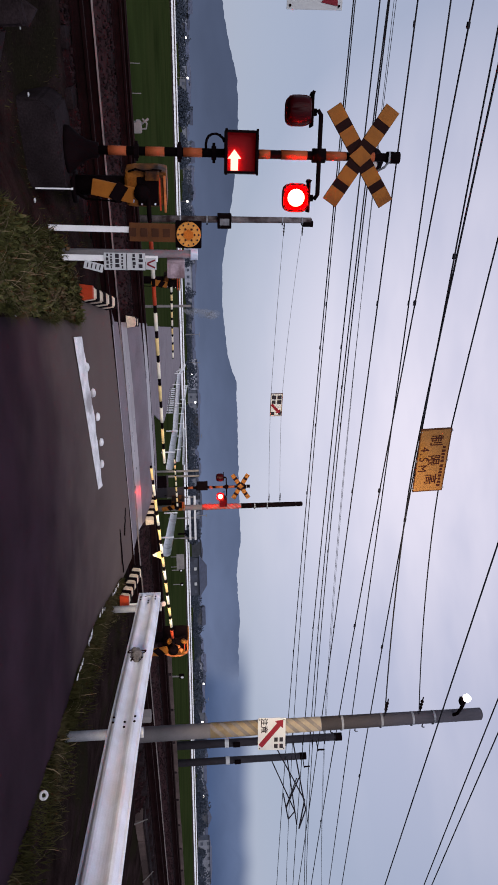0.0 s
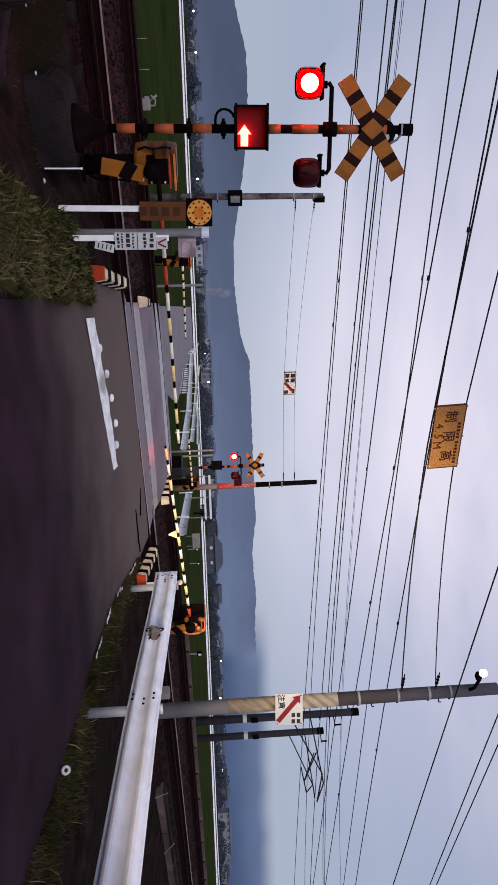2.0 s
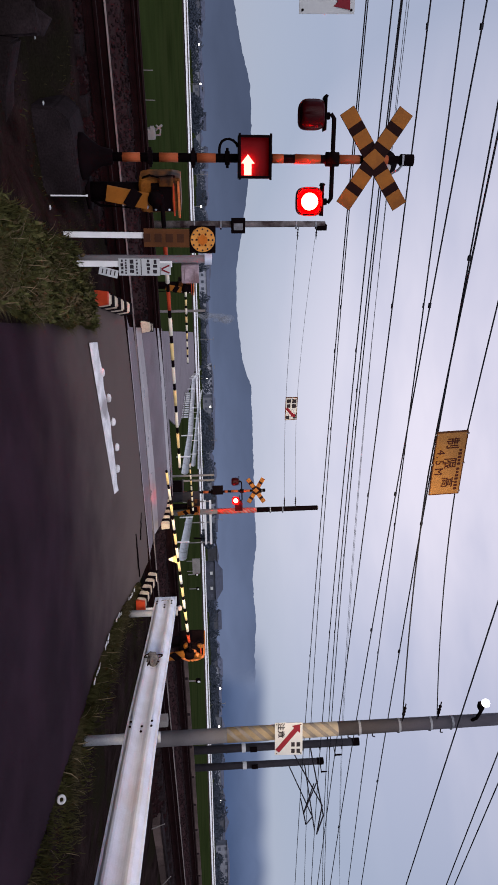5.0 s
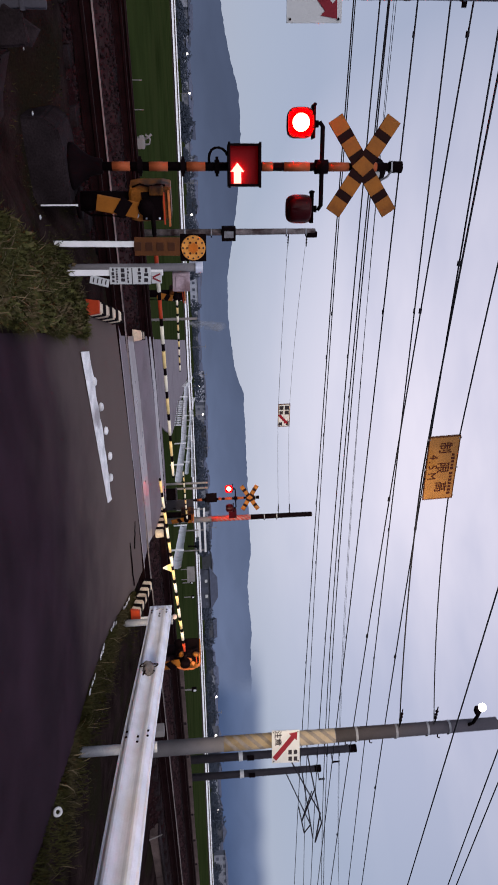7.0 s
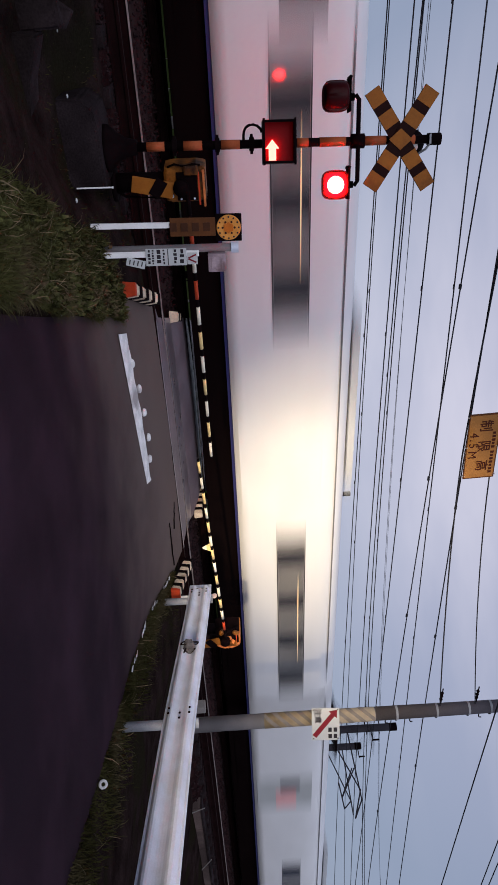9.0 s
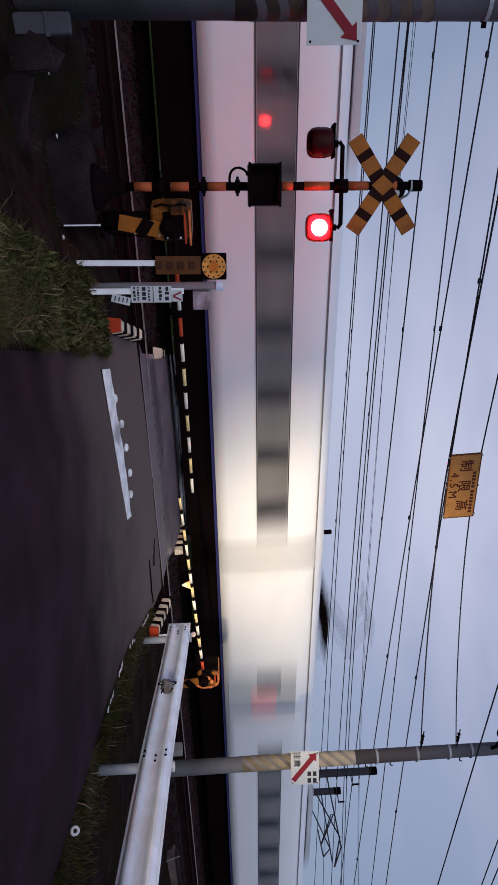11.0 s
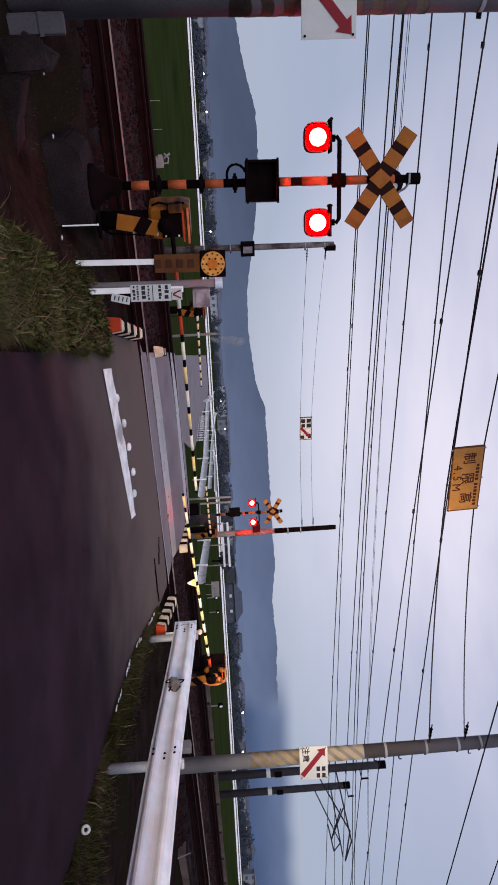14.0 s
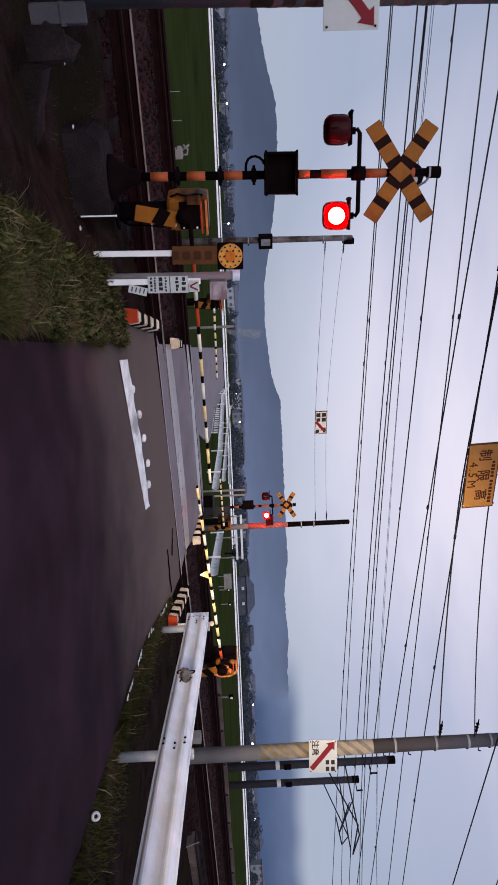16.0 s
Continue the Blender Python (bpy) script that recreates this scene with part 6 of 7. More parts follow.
def build_grass():
    rng = random.Random(8)
    tall, dry, verge, litter, leafy = [], [], [], [], []

    def soil_z(x, y):
        u = (x - ROAD_DX * y - ROAD_L) / (ROAD_R - ROAD_L)
        d = max(-u, u - 1) * 4.1
        z = road_z(min(y, 8.6)) - 0.05
        if u < 0:
            z -= 0.16 * smooth(0.8, 2.6, d) * (1 - smooth(6.0, 7.4, y)) + 0.14 * smooth(7.0, 8.6, y) * smooth(0.5, 1.5, d) + 0.24 * smooth(0.9, 1.4, d) * smooth(6.0, 6.8, y) * (1 - smooth(7.9, 8.6, y))
        else:
            z -= 0.35 * smooth(1.4, 3.4, d)
        return z

    for i in range(95000):
        y = rng.uniform(2.6, 7.6)
        edge = ROAD_L + ROAD_DX * y
        d = abs(rng.gauss(0, 0.40)) + 0.02
        if d > 0.92:
            continue
        x = edge - d - 0.10 * (1 - smooth(4.0, 6.8, y)) + 0.10 * noise.noise((y * 2.2, 0, 0))
        clump = 0.55 + 0.75 * noise.noise((x * 1.6, y * 1.6, 2))
        if rng.random() > clump + 0.25:
            continue
        tall.append((x, y, soil_z(x, y), rng.uniform(0.05, 0.19) * (0.7 + 0.6 * clump), 1.1))
        if i % 11 == 0:
            leafy.append((x + rng.uniform(-0.03, 0.03), y, soil_z(x, y) + rng.uniform(0.02, 0.13), rng.uniform(0.04, 0.09), 1.3))
        if i % 190 == 0:
            dry.append((x, y, soil_z(x, y) + 0.05, rng.uniform(0.10, 0.24), 1.3))
    for i in range(26000):
        y = rng.uniform(-1, 8.4)
        d = abs(rng.gauss(0, 0.42)) - 0.05
        if d > 1.5 or rng.random() < 0.14 + 1.0 * noise.noise((d * 2.2, y * 1.5, 6)) + 0.35 * (1 - smooth(3.0, 5.5, y)):
            continue
        x = ROAD_R + ROAD_DX * y + d + 0.05 * noise.noise((y * 3, 0, 4))
        h = 0.8 * rng.uniform(0.03, 0.14) * (1 + 0.8 * noise.noise((x * 1.3, y * 1.3, 9)))
        verge.append((x, y, soil_z(x, y), max(0.02, h), 1.1))
        if i % 160 == 0:
            litter.append((x, y, soil_z(x, y) + 0.02, rng.uniform(0.08, 0.25), 1.5))
    for i in range(1600):
        x, y = rng.uniform(-3, 3.2), rng.uniform(7.2, 8.7)
        if x > ROAD_L + ROAD_DX * y - 0.15:
            continue
        verge.append((x, y, soil_z(x, y), rng.uniform(0.02, 0.07), 1.2))
    for i in range(5000):
        # scruffy grass along the foot of the far bank
        x, y = rng.uniform(-12, 60), rng.uniform(15.6, 17.0)
        verge.append((x, y, float(np.interp(y, (15.1, 15.8, 16.5), (-0.22, -0.55, -0.95))), rng.uniform(0.08, 0.3), 0.8))
    blades("tall_grass", tall, GRASS, "rank olive green grass that hangs over the road's edge", 1)
    blades("broad_weeds", leafy, WEED, "small broad-leaved weeds among the rank grass", 5, (0.009, 0.019))
    blades("dry_grass", dry, STRAW, "pale dry stalks among the rank grass", 2)
    blades("verge_grass", verge, GRASS_LOW, "short dark grass on the verge and along the line", 3)
    blades("verge_litter", litter, STRAW, "pale dry stalks on the verge", 4)


build_grass()


def litter_bits():
    """A few pale scraps and stones on the dark soil and the road's edge."""
    rng = random.Random(14)
    for x, y, z in ((0.67, 7.6, -0.36), (1.21, 7.55, -0.36), (1.35, 8.55, -0.34), (2.04, 7.0, -0.33), (2.83, 4.96, -0.335), (2.78, 4.51, -0.335), (2.55, 5.55, -0.32)):
        bm = B()
        bmesh.ops.create_icosphere(bm, subdivisions=1, radius=rng.uniform(0.012, 0.020), matrix=Matrix.Diagonal((1.3, 0.9, 0.6, 1)))
        for v in bm.verts:
            v.co += 0.005 * Vector((noise.noise(v.co * 90), noise.noise(v.co * 80), noise.noise(v.co * 70)))
        ob = solid("pebble", bm, SIGN_WHITE, "small pale stone on the dark ground", "pebble", "scattered pale stones")
        ob.matrix_basis = pose(x, y, z)


litter_bits()


def edge_stones():
    """Bits of broken white edge line and a pale stone at the road's far edge."""
    rng = random.Random(6)
    vs, fs = [], []
    for i in range(170):
        y = 5.0 + 3.2 * i / 170 + rng.uniform(-0.02, 0.02)
        if noise.noise((y * 2.6, 1, 0)) < 0.0 or rng.random() < 0.35:
            continue
        x = ROAD_R + ROAD_DX * y - 0.05 + rng.uniform(-0.03, 0.03)
        w, l = rng.uniform(0.004, 0.012), rng.uniform(0.014, 0.036)
        z = road_z(y) + 0.002
        k = len(vs)
        vs += [(x - w, y - l, z), (x + w, y - l * 0.8, z), (x + w * 0.8, y + l, z), (x - w * 0.9, y + l * 0.9, z)]
        vs += [(px, py, pz + 0.006) for px, py, pz in vs[k:k + 4]]
        fs += [(k + 4, k + 5, k + 6, k + 7), (k, k + 1, k + 5, k + 4), (k + 1, k + 2, k + 6, k + 5), (k + 2, k + 3, k + 7, k + 6), (k + 3, k, k + 4, k + 7)]
    me = bpy.data.meshes.new("edge_line")
    me.from_pydata(vs, [], fs)
    me.materials.append(PAINT)
    tagged(new("edge_line", me), "broken remains of a white edge line", "road marking", kind="structure")
    bm = B()
    m = Matrix.Translation((6.19, 3.46, -0.272)) @ Euler((radians(62), 0, radians(-58))).to_matrix().to_4x4()
    ring = [m @ Vector((0.030 * math.cos(2 * math.pi * k / 18), 0.030 * math.sin(2 * math.pi * k / 18), 0.003 * math.sin(5 * k))) for k in range(19)]
    path_tube(bm, ring, 0.013, 8)
    solid("plastic_ring", bm, WHITE, "small white plastic ring lying at the road's edge", "ring", smooth=True)


edge_stones()


# ---------------------------------------------------------------- along the line and across the fields
def portal():
    """Two masts beyond the tracks with lattice arms out over them."""
    for x, y, top, lab, ln, k in ((25.2, 15.72, 6.60, "dark catenary mast beyond the tracks with a lattice arm", -1.2, 1.0), (29.3, 17.45, 5.75, "second dark catenary mast beyond the tracks", -1.0, 1.16)):
        t = thing("catenary_mast", lab, "catenary mast", pose(x, y, -0.9, 0, 0, 0), "catenary masts")
        z0 = 0.9 + 1.12

        def zz(z):
            return z0 + (z - 1.12) * k

        bm = B()
        tube(bm, (0, 0, 0), (0.0, 0, top + 0.9), 0.16, 0.14, 14)
        part("mast", bm, MAST, t, smooth=True)
        bm = B()
        tube(bm, (0, 0, top + 0.62), (0, 0, top + 0.91), 0.150, seg=14)
        part("cap", bm, BLACK, t, "black cap")
        bm = B()
        tube(bm, (0, 0, zz(2.05)), (0, 0, zz(2.2)), 0.168, seg=14)
        part("band", bm, SIGN_WHITE, t, "white band")
        bm = B()
        box(bm, (-0.10, -0.16, zz(2.5)), (0.26, 0.06, 0.26))
        part("number_plate", bm, BLACK, t)
        for z in (5.6,):
            bm = B()
            tube(bm, (0, 0.1, z + 0.9), (0, -0.55, z + 0.9), 0.02, seg=8)
            tube(bm, (0, -0.5, z + 0.9), (0, -0.5, z + 1.15), 0.035, seg=8)
            part("bracket", bm, BLACK, t)
        if k == 1.0:
            reach, members = 2.3, (((-0.15, 3.95), (-2.41, 4.81)), ((-0.15, 4.69), (-2.76, 4.80)), ((-1.58, 4.71), (-2.65, 4.11)), ((-2.41, 4.81), (-3.40, 4.47)), ((-2.76, 4.80), (-3.40, 4.47)))
        else:
            reach, members = 2.3, (((-0.15, 4.22), (-2.41, 4.94)), ((-0.15, 4.91), (-2.97, 4.95)), ((-1.01, 5.20), (-2.25, 4.59)), ((-1.62, 4.55), (-2.72, 4.63)), ((-2.41, 4.94), (-2.72, 4.63)))
        for (ya, za), (yb, zb) in members:
            bm = B()
            tube(bm, (0, ya, za + 0.9), (0, yb, zb + 0.9), 0.025, seg=8)
            part("chord", bm, MAST, t)
        if k == 1.0:
            # bracket arms that carry the wires of both tracks, and cross-arms for the line wires
            for ty, tc, sl, sg, rr, beads in TELE:
                bm = B()
                box(bm, (0, (ty - y) / 2, tc + sl * x + sg * x * x + 0.9 - 0.02), (0.03, abs(ty - y) + 0.1, 0.03))
                part("cross_arm", bm, BLACK, t)


portal()


def field_pump():
    t = thing("field_pump", "grey and white irrigation pump at the field's edge", "pump", pose(3.45, 17.6, -0.88))
    # a low concrete stand lifts the pump clear of the water
    bm = B()
    box(bm, (0, 0, 0.40), (0.26, 0.3, 0.80), bevel=0.03)
    part("stand", bm, DARK_CONCRETE, t)
    bm = B()
    box(bm, (0.02, 0, 0.90), (0.24, 0.24, 0.20), bevel=0.04)
    box(bm, (-0.10, -0.06, 0.93), (0.10, 0.12, 0.10), bevel=0.02)
    part("motor", bm, CONCRETE, t, "pale motor casing", smooth=False)
    bm = B()
    tube(bm, (-0.05, 0, 1.0), (-0.16, 0, 1.16), 0.026)
    path_tube(bm, [(0.06, 0, 0.95), (0.05, 0, 1.10), (-0.06, 0, 1.12), (-0.16, 0, 1.02)], 0.022, 8)
    part("pipe", bm, CONCRETE, t, smooth=True)
    for x in (-0.7, -1.3):
        s = thing("field_stake", "thin pale stake at the field's edge", "stake", pose(3.45 + x, 17.6, -0.9), "field stakes")
        bm = B()
        tube(bm, (0, 0, 0), (0.02, 0, 1.05), 0.009, seg=8)
        part("rod", bm, CONCRETE, s)


field_pump()


def delineator(x, y, z0, h, label, head=True):
    t = thing("field_post", label, "post", pose(x, y, z0), "posts along the field")
    bm = B()
    tube(bm, (0, 0, 0), (0, 0, h), 0.04, seg=10)
    part("post", bm, CONCRETE, t)
    if head:
        bm = B()
        box(bm, (0, 0, h + 0.12), (0.3, 0.12, 0.26), bevel=0.05)
        part("head", bm, BLACK, t)
        bm = B()
        tube(bm, (0, -0.06, h + 0.15), (0, -0.08, h + 0.15), 0.08, seg=12)
        part("reflector", bm, WHITE, t)


delineator(41.5, 41.3, -0.85, 0.6, "short post with a dark round reflector at the field's edge")
delineator(44.5, 42.6, -0.85, 0.6, "short post with a dark round reflector beside its twin")
delineator(31.5, 23.6, -0.85, 0.95, "pale post with a dark reflector by the ballast")
delineator(32.9, 17.0, -0.95, 1.0, "short pale concrete post by the ballast", False)
delineator(9.15, 20.4, -0.6, 1.75, "plain pale post beside the gate across the tracks", False)
delineator(16.30, 21.4, -0.75, 2.06, "plain white post beside the signal across the tracks", False)
delineator(16.62, 21.5, -0.75, 2.06, "second plain white post beside the signal across the tracks", False)


def field_board():
    t = thing("field_board", "small pale board on two legs at the field's edge", "board", pose(39.5, 40.2, -0.85, 0, 0, -30))
    bm = B()
    box(bm, (0, 0, 0.75), (1.2, 0.05, 0.6), bevel=0.01)
    part("panel", bm, CONCRETE, t)
    for s in (-0.4, 0.4):
        bm = B()
        tube(bm, (s, 0.03, 0), (s, 0.03, 0.6), 0.03, seg=8)
        part("leg", bm, CONCRETE, t)


field_board()


def far_rails():
    """White guardrails of the lane across the fields."""
    for pts, lab, tall in (([(73, 133), (60, 108), (38, 67), (33, 54), (30.5, 45.5), (26.6, 37.5), (23.8, 31.5)], "white guardrail along the lane across the tracks", 1.15), ([(97, 165), (69, 114), (50.5, 79), (42, 61), (35.5, 48)], "white guardrail of a side lane across the tracks", 1.0), ([(61, 91), (55.8, 74.7)], "farther white guardrail beside the field", 1.0), ([(30.1, 35.1), (25.8, 28.4), (22.8, 23.7)], "low white guardrail beyond the gate", 1.2)):
        fine = []
        for a, b in zip(pts, pts[1:]):
            for k in range(4):
                fine.append((a[0] + (b[0] - a[0]) * k / 4, a[1] + (b[1] - a[1]) * k / 4, -0.9, -0.02))
        fine.append((*pts[-1], -0.9, -0.02))
        guardrail("far_guardrail", fine, 0, lab, mat=WHITE, post_r=0.045, post_step=9.0, end_plate=False, tall=tall, flat=True)


far_rails()


def canal_wall():
    """Two long white kerbs, the edge of a raised road beyond the fields."""
    for off, h, z in ((0, 0.27, -0.62), (9, 0.17, -0.25)):
        bm = B()
        pts = [(-150, 178), (-40, 147), (5, 128 ), (40, 113), (75, 98), (108, 82), (140, 66), (220, 24), (330, -40)]
        secs = [[(x, y + off + dy, z + dz) for dy, dz in ((-h * 0.9, 0), (0, h), (0.4, h), (0.4, 0))] for x, y in pts]
        loft(bm, secs)
        solid("road_kerb_far", bm, WHITE, "long white concrete kerb of a raised road beyond the fields", "kerb", kind="structure")
    bm = B()
    secs = [[(x, y + dy, dz) for dy, dz in ((0.4, -0.9), (0.5, -0.35), (9.2, -0.30), (12, -0.9))] for x, y in pts]
    loft(bm, secs)
    solid("road_far", bm, ASPHALT, "raised road beyond the fields", "road", kind="structure")


canal_wall()


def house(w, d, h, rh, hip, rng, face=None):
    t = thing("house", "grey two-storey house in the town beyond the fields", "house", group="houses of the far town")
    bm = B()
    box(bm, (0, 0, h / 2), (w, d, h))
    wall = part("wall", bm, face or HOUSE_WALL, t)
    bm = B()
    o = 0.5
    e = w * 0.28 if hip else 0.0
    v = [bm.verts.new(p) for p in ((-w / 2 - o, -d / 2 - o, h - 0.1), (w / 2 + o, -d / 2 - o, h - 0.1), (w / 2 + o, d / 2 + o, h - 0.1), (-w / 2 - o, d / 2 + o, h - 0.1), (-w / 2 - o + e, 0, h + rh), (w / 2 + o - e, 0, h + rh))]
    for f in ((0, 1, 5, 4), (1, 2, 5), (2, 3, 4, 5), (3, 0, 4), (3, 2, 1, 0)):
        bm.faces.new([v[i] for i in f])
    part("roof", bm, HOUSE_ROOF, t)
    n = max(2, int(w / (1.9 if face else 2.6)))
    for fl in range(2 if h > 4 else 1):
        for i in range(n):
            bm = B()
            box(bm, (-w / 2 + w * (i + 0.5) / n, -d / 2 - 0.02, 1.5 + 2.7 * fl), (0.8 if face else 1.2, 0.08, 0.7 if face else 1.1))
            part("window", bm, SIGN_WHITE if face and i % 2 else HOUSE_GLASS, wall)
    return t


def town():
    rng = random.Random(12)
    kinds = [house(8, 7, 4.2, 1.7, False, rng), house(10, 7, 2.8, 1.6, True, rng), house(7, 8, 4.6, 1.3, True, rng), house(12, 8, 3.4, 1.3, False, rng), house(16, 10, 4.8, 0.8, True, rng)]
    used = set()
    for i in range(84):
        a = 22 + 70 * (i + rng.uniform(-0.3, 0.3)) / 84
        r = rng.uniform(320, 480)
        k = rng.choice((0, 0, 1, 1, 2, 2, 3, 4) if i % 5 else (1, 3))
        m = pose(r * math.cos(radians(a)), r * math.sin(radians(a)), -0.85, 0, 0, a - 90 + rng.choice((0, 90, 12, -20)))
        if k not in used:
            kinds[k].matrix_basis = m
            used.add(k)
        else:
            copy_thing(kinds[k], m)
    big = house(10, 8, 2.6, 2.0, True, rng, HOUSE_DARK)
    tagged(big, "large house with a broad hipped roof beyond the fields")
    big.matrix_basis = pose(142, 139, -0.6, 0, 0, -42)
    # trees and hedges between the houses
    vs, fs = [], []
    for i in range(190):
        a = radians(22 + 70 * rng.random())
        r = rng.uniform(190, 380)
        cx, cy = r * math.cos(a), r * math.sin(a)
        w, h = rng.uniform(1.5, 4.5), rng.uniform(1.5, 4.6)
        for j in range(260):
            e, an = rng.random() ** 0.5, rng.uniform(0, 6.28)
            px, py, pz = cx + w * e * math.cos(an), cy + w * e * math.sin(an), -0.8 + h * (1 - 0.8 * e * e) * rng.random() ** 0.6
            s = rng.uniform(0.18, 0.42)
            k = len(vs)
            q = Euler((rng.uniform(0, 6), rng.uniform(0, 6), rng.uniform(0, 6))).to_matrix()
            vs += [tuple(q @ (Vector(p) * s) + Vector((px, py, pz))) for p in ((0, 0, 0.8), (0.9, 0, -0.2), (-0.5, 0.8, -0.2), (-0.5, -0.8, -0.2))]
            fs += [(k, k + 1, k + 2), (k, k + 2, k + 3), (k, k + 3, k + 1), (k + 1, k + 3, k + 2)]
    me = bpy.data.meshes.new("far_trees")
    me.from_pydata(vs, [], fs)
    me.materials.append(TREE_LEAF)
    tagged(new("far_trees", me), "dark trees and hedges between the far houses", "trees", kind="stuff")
    # lit street lamps and thin poles
    for a, e, on in ((82.1, 0.0040, True), (84.6, 0.003, True), (60.5, 0.0008, True), (58.2, 0.0042, True), (73.7, 0.0, True), (47.0, 0.001, True), (33.5, 0.003, True), (36.2, 0.006, True), (28.5, 0.002, True), (61.4, 0.012, False), (63.6, 0.012, False), (55.5, 0.012, False), (49.1, 0.016, False), (35.1, 0.012, False), (76, 0.010, False)):
        r = 260
        t = thing("street_lamp", "lit street lamp in the far town" if on else "thin pole in the far town", "street lamp", pose(r * math.cos(radians(a)), r * math.sin(radians(a)), -0.85), "lamps and poles of the far town")
        h = 1.97 + e * r
        bm = B()
        tube(bm, (0, 0, 0), (0, 0, max(1.5, h)), 0.09, 0.07, 8)
        part("pole", bm, CONCRETE, t)
        bm = B()
        if on:
            bmesh.ops.create_uvsphere(bm, u_segments=10, v_segments=8, radius=0.32, matrix=Matrix.Translation((0, 0, max(1.5, h))))
            part("lamp", bm, LAMP_WHITE, t, "glowing lamp head")
        else:
            box(bm, (0, 0, h), (1.6, 0.1, 0.12))
            part("crossarm", bm, CONCRETE, t)


town()


def mast_box():
    bm = B()
    box(bm, (13.35, 9.05, -0.10), (0.20, 0.20, 0.40), bevel=0.02)
    solid("cable_cabinet", bm, CONCRETE, "small pale cable cabinet behind the guardrail", "cabinet")


mast_box()


def cable_trough():
    """A low concrete cable trough behind the guardrail, with two pale sticks against it."""
    t = thing("cable_trough", "low dirty concrete cable trough beside the ballast", "cable trough", pose(16.9, 8.85, -0.62))
    for i in range(6):
        bm = B()
        box(bm, (0.5 + 1.0 * i, 0, 0.17), (0.97, 0.30, 0.34), bevel=0.02)
        part("trough_unit", bm, EDGING, t)
        bm = B()
        box(bm, (0.5 + 1.0 * i, 0, 0.365), (0.95, 0.34, 0.05), bevel=0.012)
        part("lid", bm, DARK_CONCRETE, t, "dark worn lid")
    for x0, x1 in ((17.0, 16.72), (20.15, 19.3)):
        s = thing("marker_stick", "thin pale stick leaning beside the cable trough", "stick", pose(x0, 8.62, -0.62), "sticks by the trough")
        bm = B()
        tube(bm, (0, 0, 0), (x1 - x0, 0, 0.46), 0.017, 0.012, 8)
        part("rod", bm, CONCRETE, s)


cable_trough()


def slat_fence():
    """A short fence of white upright slats beside the far lane."""
    t = thing("slat_fence", "low white slatted fence beside the far lane", "fence", pose(29.6, 48.2, -0.9, 0, 0, 70))
    for i in range(12):
        bm = B()
        box(bm, (-4.6 + 0.85 * i, 0, 0.42), (0.34, 0.05, 0.84), bevel=0.01)
        part("slat", bm, WHITE, t)
    for z in (0.25, 0.65):
        bm = B()
        box(bm, (0.1, 0.045, z), (10.2, 0.04, 0.06))
        part("rail", bm, CONCRETE, t)


slat_fence()


def gate_clutter():
    """Cabinets and boxes at the far gate."""
    for x, y, w, h, m, lab in ((16.0, 20.4, 0.42, 0.85, BLACK, "dark relay cabinet beside the far gate"), (16.75, 20.7, 0.36, 1.40, MAST, "narrow dark cabinet beside the far signal")):
        t = thing("equipment_cabinet", lab, "cabinet", pose(x, y, -0.72, 0, 0, -35), "equipment cabinets across the tracks")
        bm = B()
        box(bm, (0, 0, h / 2), (w, w, h), bevel=0.02)
        part("body", bm, m, t)
        bm = B()
        box(bm, (0, 0, h + 0.02), (w * 1.15, w * 1.15, 0.05), bevel=0.012)
        part("roof", bm, MAST, t)
        bm = B()
        box(bm, (0, -w / 2 - 0.008, h * 0.55), (w * 0.78, 0.014, h * 0.72), bevel=0.004)
        door = part("door", bm, m, t)
        bm = B()
        box(bm, (w * 0.28, -w / 2 - 0.025, h * 0.55), (0.02, 0.02, 0.10))
        part("handle", bm, BLACK, door)


gate_clutter()


def white_railing():
    t = thing("white_railing", "white two-bar railing across the tracks", "railing", pose(34.9, 40.0, -0.9))
    for z in (1.63, 2.02):
        bm = B()
        box(bm, (0, 0, z), (4.3, 0.06, 0.16), bevel=0.02)
        part("rail", bm, WHITE, t)
    for x in (-2.0, 0, 2.0):
        bm = B()
        tube(bm, (x, 0.06, 0), (x, 0.06, 2.1), 0.05, seg=10)
        part("post", bm, CONCRETE, t)


white_railing()


def round_tree():
    t = thing("tree", "small dark round-crowned tree beyond the crossing", "tree", pose(54.6, 60.0, -0.9))
    bm = B()
    tube(bm, (0, 0, 0), (0.05, 0, 1.2), 0.12, 0.06, 8)
    for k in range(4):
        a = 1.6 * k
        tube(bm, (0.04, 0, 0.9), (0.6 * math.cos(a), 0.6 * math.sin(a), 1.7), 0.05, 0.02, 6)
    part("trunk", bm, BLACK, t)
    rng = random.Random(21)
    vs, fs = [], []
    for j in range(900):
        v = Vector((rng.gauss(0, 1), rng.gauss(0, 1), rng.gauss(0, 1))).normalized() * rng.uniform(0.55, 1.0)
        p = Vector((v.x * 1.25, v.y * 1.25, 1.75 + v.z * 0.95)) * (1 + 0.10 * noise.noise(v * 2.2))
        e = rng.uniform(0.08, 0.17)
        m = Euler((rng.uniform(0, 6), rng.uniform(0, 6), rng.uniform(0, 6))).to_matrix()
        k = len(vs)
        vs += [tuple(m @ (Vector(c) * e) + p) for c in ((-1, -0.5, 0), (1, -0.5, 0.1), (1, 0.5, 0), (-1, 0.5, 0.1))]
        fs.append((k, k + 1, k + 2, k + 3))
    me = bpy.data.meshes.new("crown")
    me.from_pydata(vs, [], fs)
    me.materials.append(TREE_LEAF)
    c = new("crown", me)
    c.parent = t


round_tree()


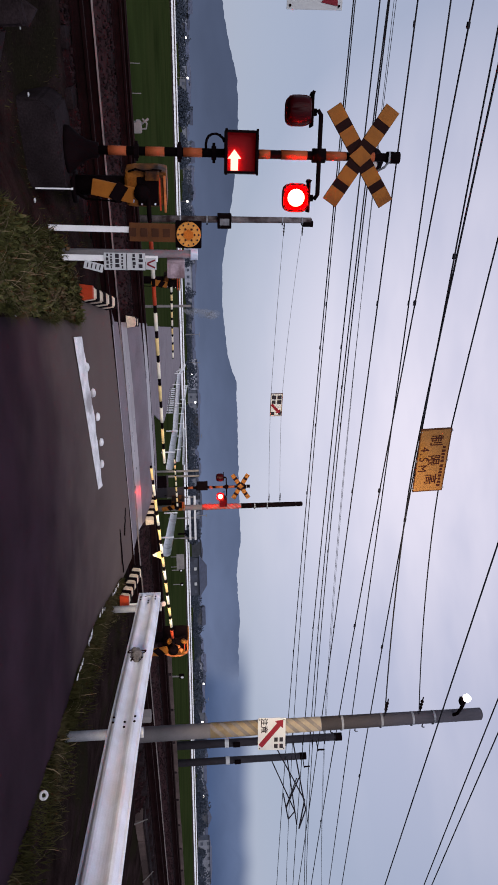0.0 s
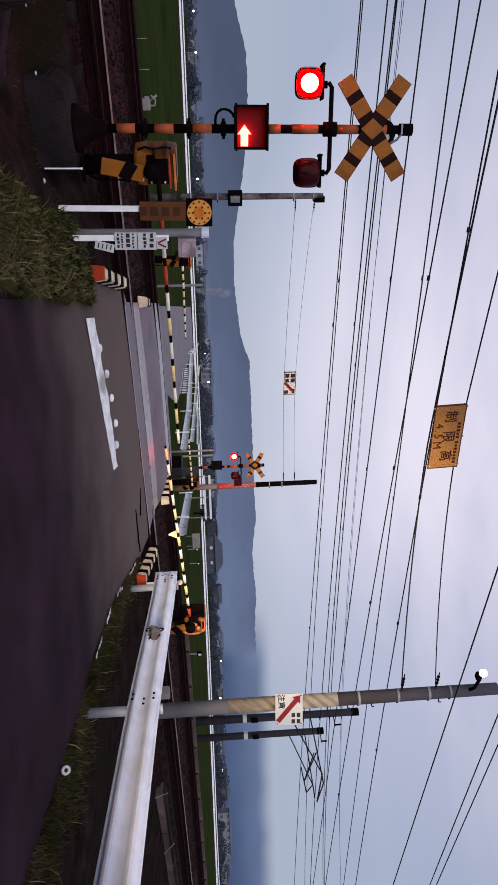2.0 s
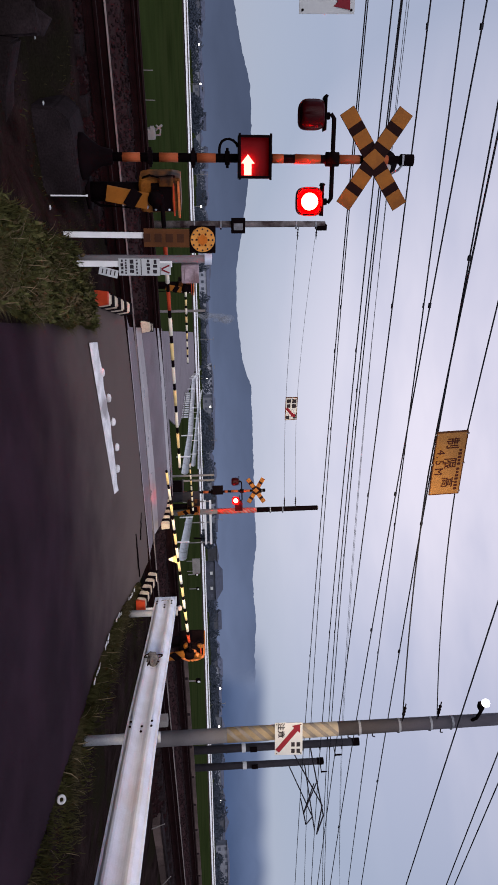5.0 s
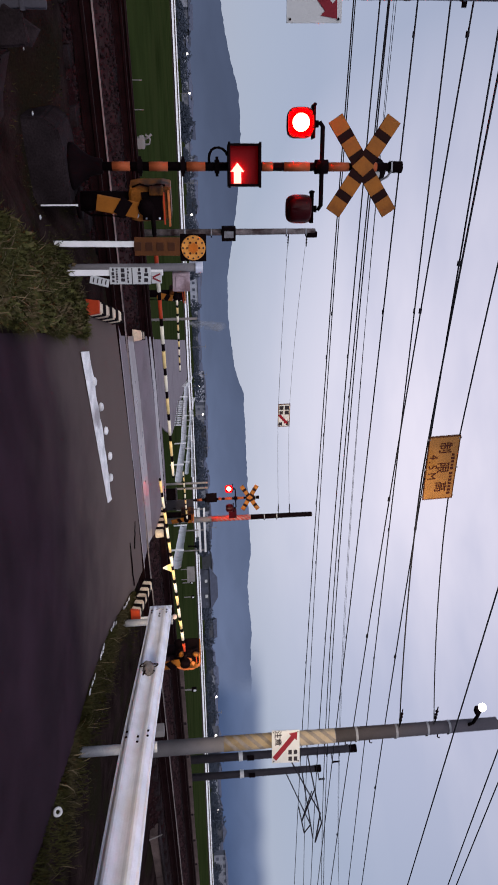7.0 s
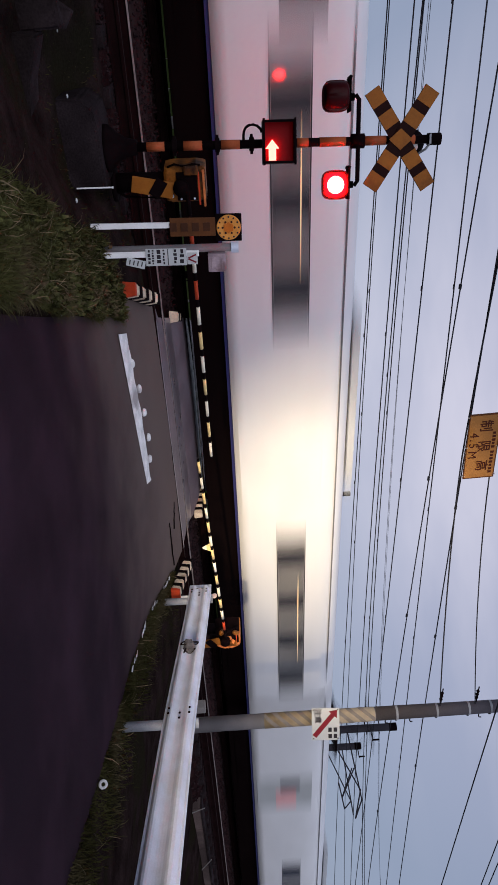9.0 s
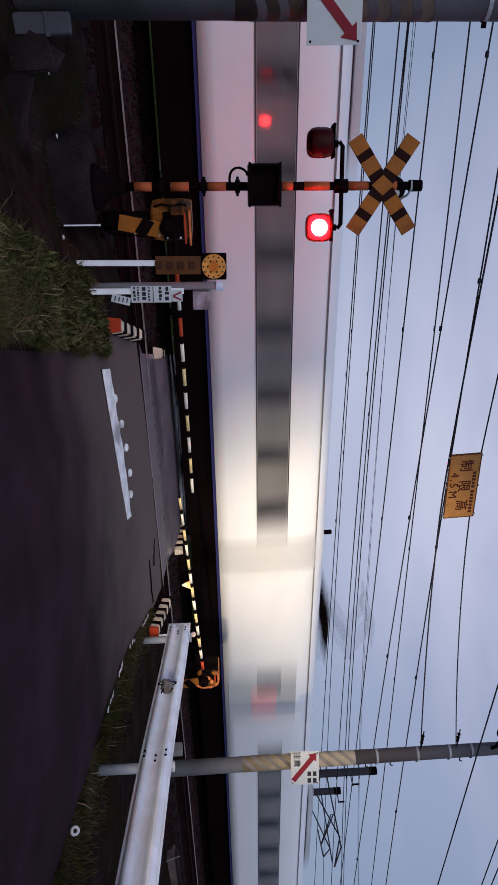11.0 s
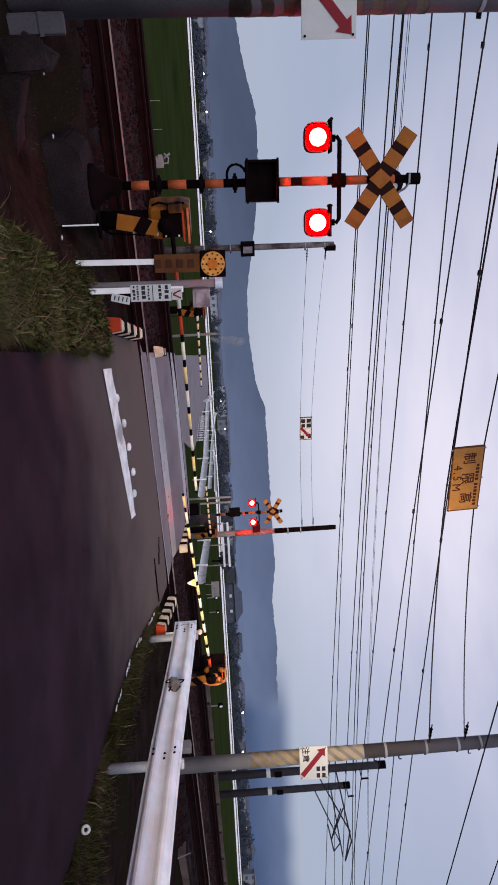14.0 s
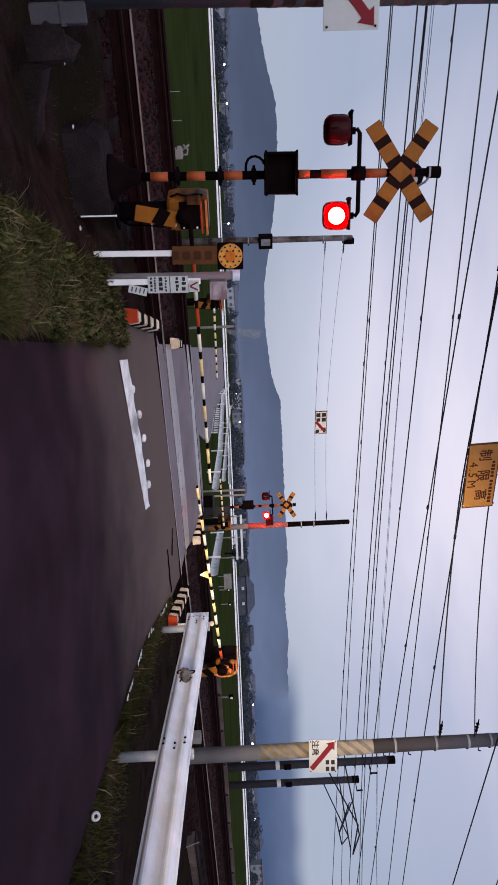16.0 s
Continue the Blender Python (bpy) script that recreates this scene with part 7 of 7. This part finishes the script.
def smoke():
    """Thin smoke that hangs above the far houses."""
    m = bpy.data.materials.new("thin_smoke")
    m.use_nodes = True
    n, l = m.node_tree.nodes, m.node_tree.links
    n.clear()
    out, mix, tr, di, no, ra, co = (n.new(k) for k in ("ShaderNodeOutputMaterial", "ShaderNodeMixShader", "ShaderNodeBsdfTransparent", "ShaderNodeBsdfDiffuse", "ShaderNodeTexNoise", "ShaderNodeMapRange", "ShaderNodeTexCoord"))
    di.inputs[0].default_value = (0.42, 0.43, 0.47, 1)
    no.inputs["Scale"].default_value = 0.35
    ra.inputs["To Min"].default_value, ra.inputs["To Max"].default_value = 0.0, 0.26
    l.new(co.outputs["Object"], no.inputs["Vector"])
    l.new(no.outputs["Fac"], ra.inputs[0])
    l.new(ra.outputs[0], mix.inputs[0])
    l.new(tr.outputs[0], mix.inputs[1])
    l.new(di.outputs[0], mix.inputs[2])
    l.new(mix.outputs[0], out.inputs[0])
    bm = B()
    rng = random.Random(31)
    for i in range(12):
        k = i / 11
        c = Vector((92.0 - 1.2 * k + 2.2 * k * k, 200.0, -0.8 + 9.5 * k))
        bmesh.ops.create_icosphere(bm, subdivisions=2, radius=1.0, matrix=Matrix.Translation(c + Vector((rng.uniform(-0.8, 0.8), 0, 0))) @ Matrix.Diagonal((0.5 + 0.8 * k, 0.8, 1.3 + 0.5 * k, 1)))
    for v in bm.verts:
        v.co += 0.5 * Vector((noise.noise(v.co * 0.8), 0, noise.noise(v.co * 0.9 + Vector((7, 0, 0)))))
    solid("smoke", bm, m, "thin grey smoke rising above the far houses", "smoke", kind="stuff", smooth=True)


smoke()


# ---------------------------------------------------------------- what moves
LIT_A = [(0.62, 1.24), (1.80, 2.44), (2.95, 3.66), (4.20, 4.88), (5.42, 6.10), (6.65, 7.30), (7.85, 8.53), (9.17, 9.74), (10.30, 10.95), (11.60, 12.14), (12.72, 13.36), (13.90, 14.62), (15.12, 15.86)]
LIT_B = [(-1.0, 0.64), (1.25, 1.86), (2.40, 3.10), (3.62, 4.28), (4.85, 5.48), (6.08, 6.70), (7.28, 7.90), (8.57, 9.14), (9.70, 10.35), (10.90, 11.64), (12.17, 12.78), (13.32, 14.10), (14.68, 15.22), (15.82, 17.0)]
LIT_ARROW = [(-1.0, 10.2)]


def motions():
    # the express runs past at a steady pace
    walk(TRAIN, [(t * 0.5, pose(14.0 - 37.8 * (t * 0.5 - 8.5), FAR_TRACK, 0)) for t in range(33)])
    # the lamps: each reflector swings its lit or its dark face round in a tenth of a second
    for ob, m, key in MOVERS:
        lit = {"A": LIT_A, "B": LIT_B, "arrow": LIT_ARROW}[key]
        turn = (lambda a: pose(0, 0, 0, a, 0, 0)) if key == "arrow" else (lambda a: pose(0, 0, 0, 0, 0, a))
        on = any(a <= 0 < b for a, b in lit)
        ang = 0 if on else 180
        rows = [(0.0, m @ turn(ang))]
        events = sorted([(a, True) for a, b in lit if 0 < a < 16] + [(b, False) for a, b in lit if 0 < b < 16])
        for te, on in events:
            goal = ang + 180
            f0 = round(te * FPS)
            for j in range(4):
                rows.append(((f0 + j - 1) / FPS, m @ turn(ang + 60 * j)))
            ang = goal
        rows.append((16.0, m @ turn(ang)))
        clean = []
        for r in rows:
            if not clean or round(r[0] * FPS) > round(clean[-1][0] * FPS):
                clean.append(r)
        walk(ob, clean)


motions()
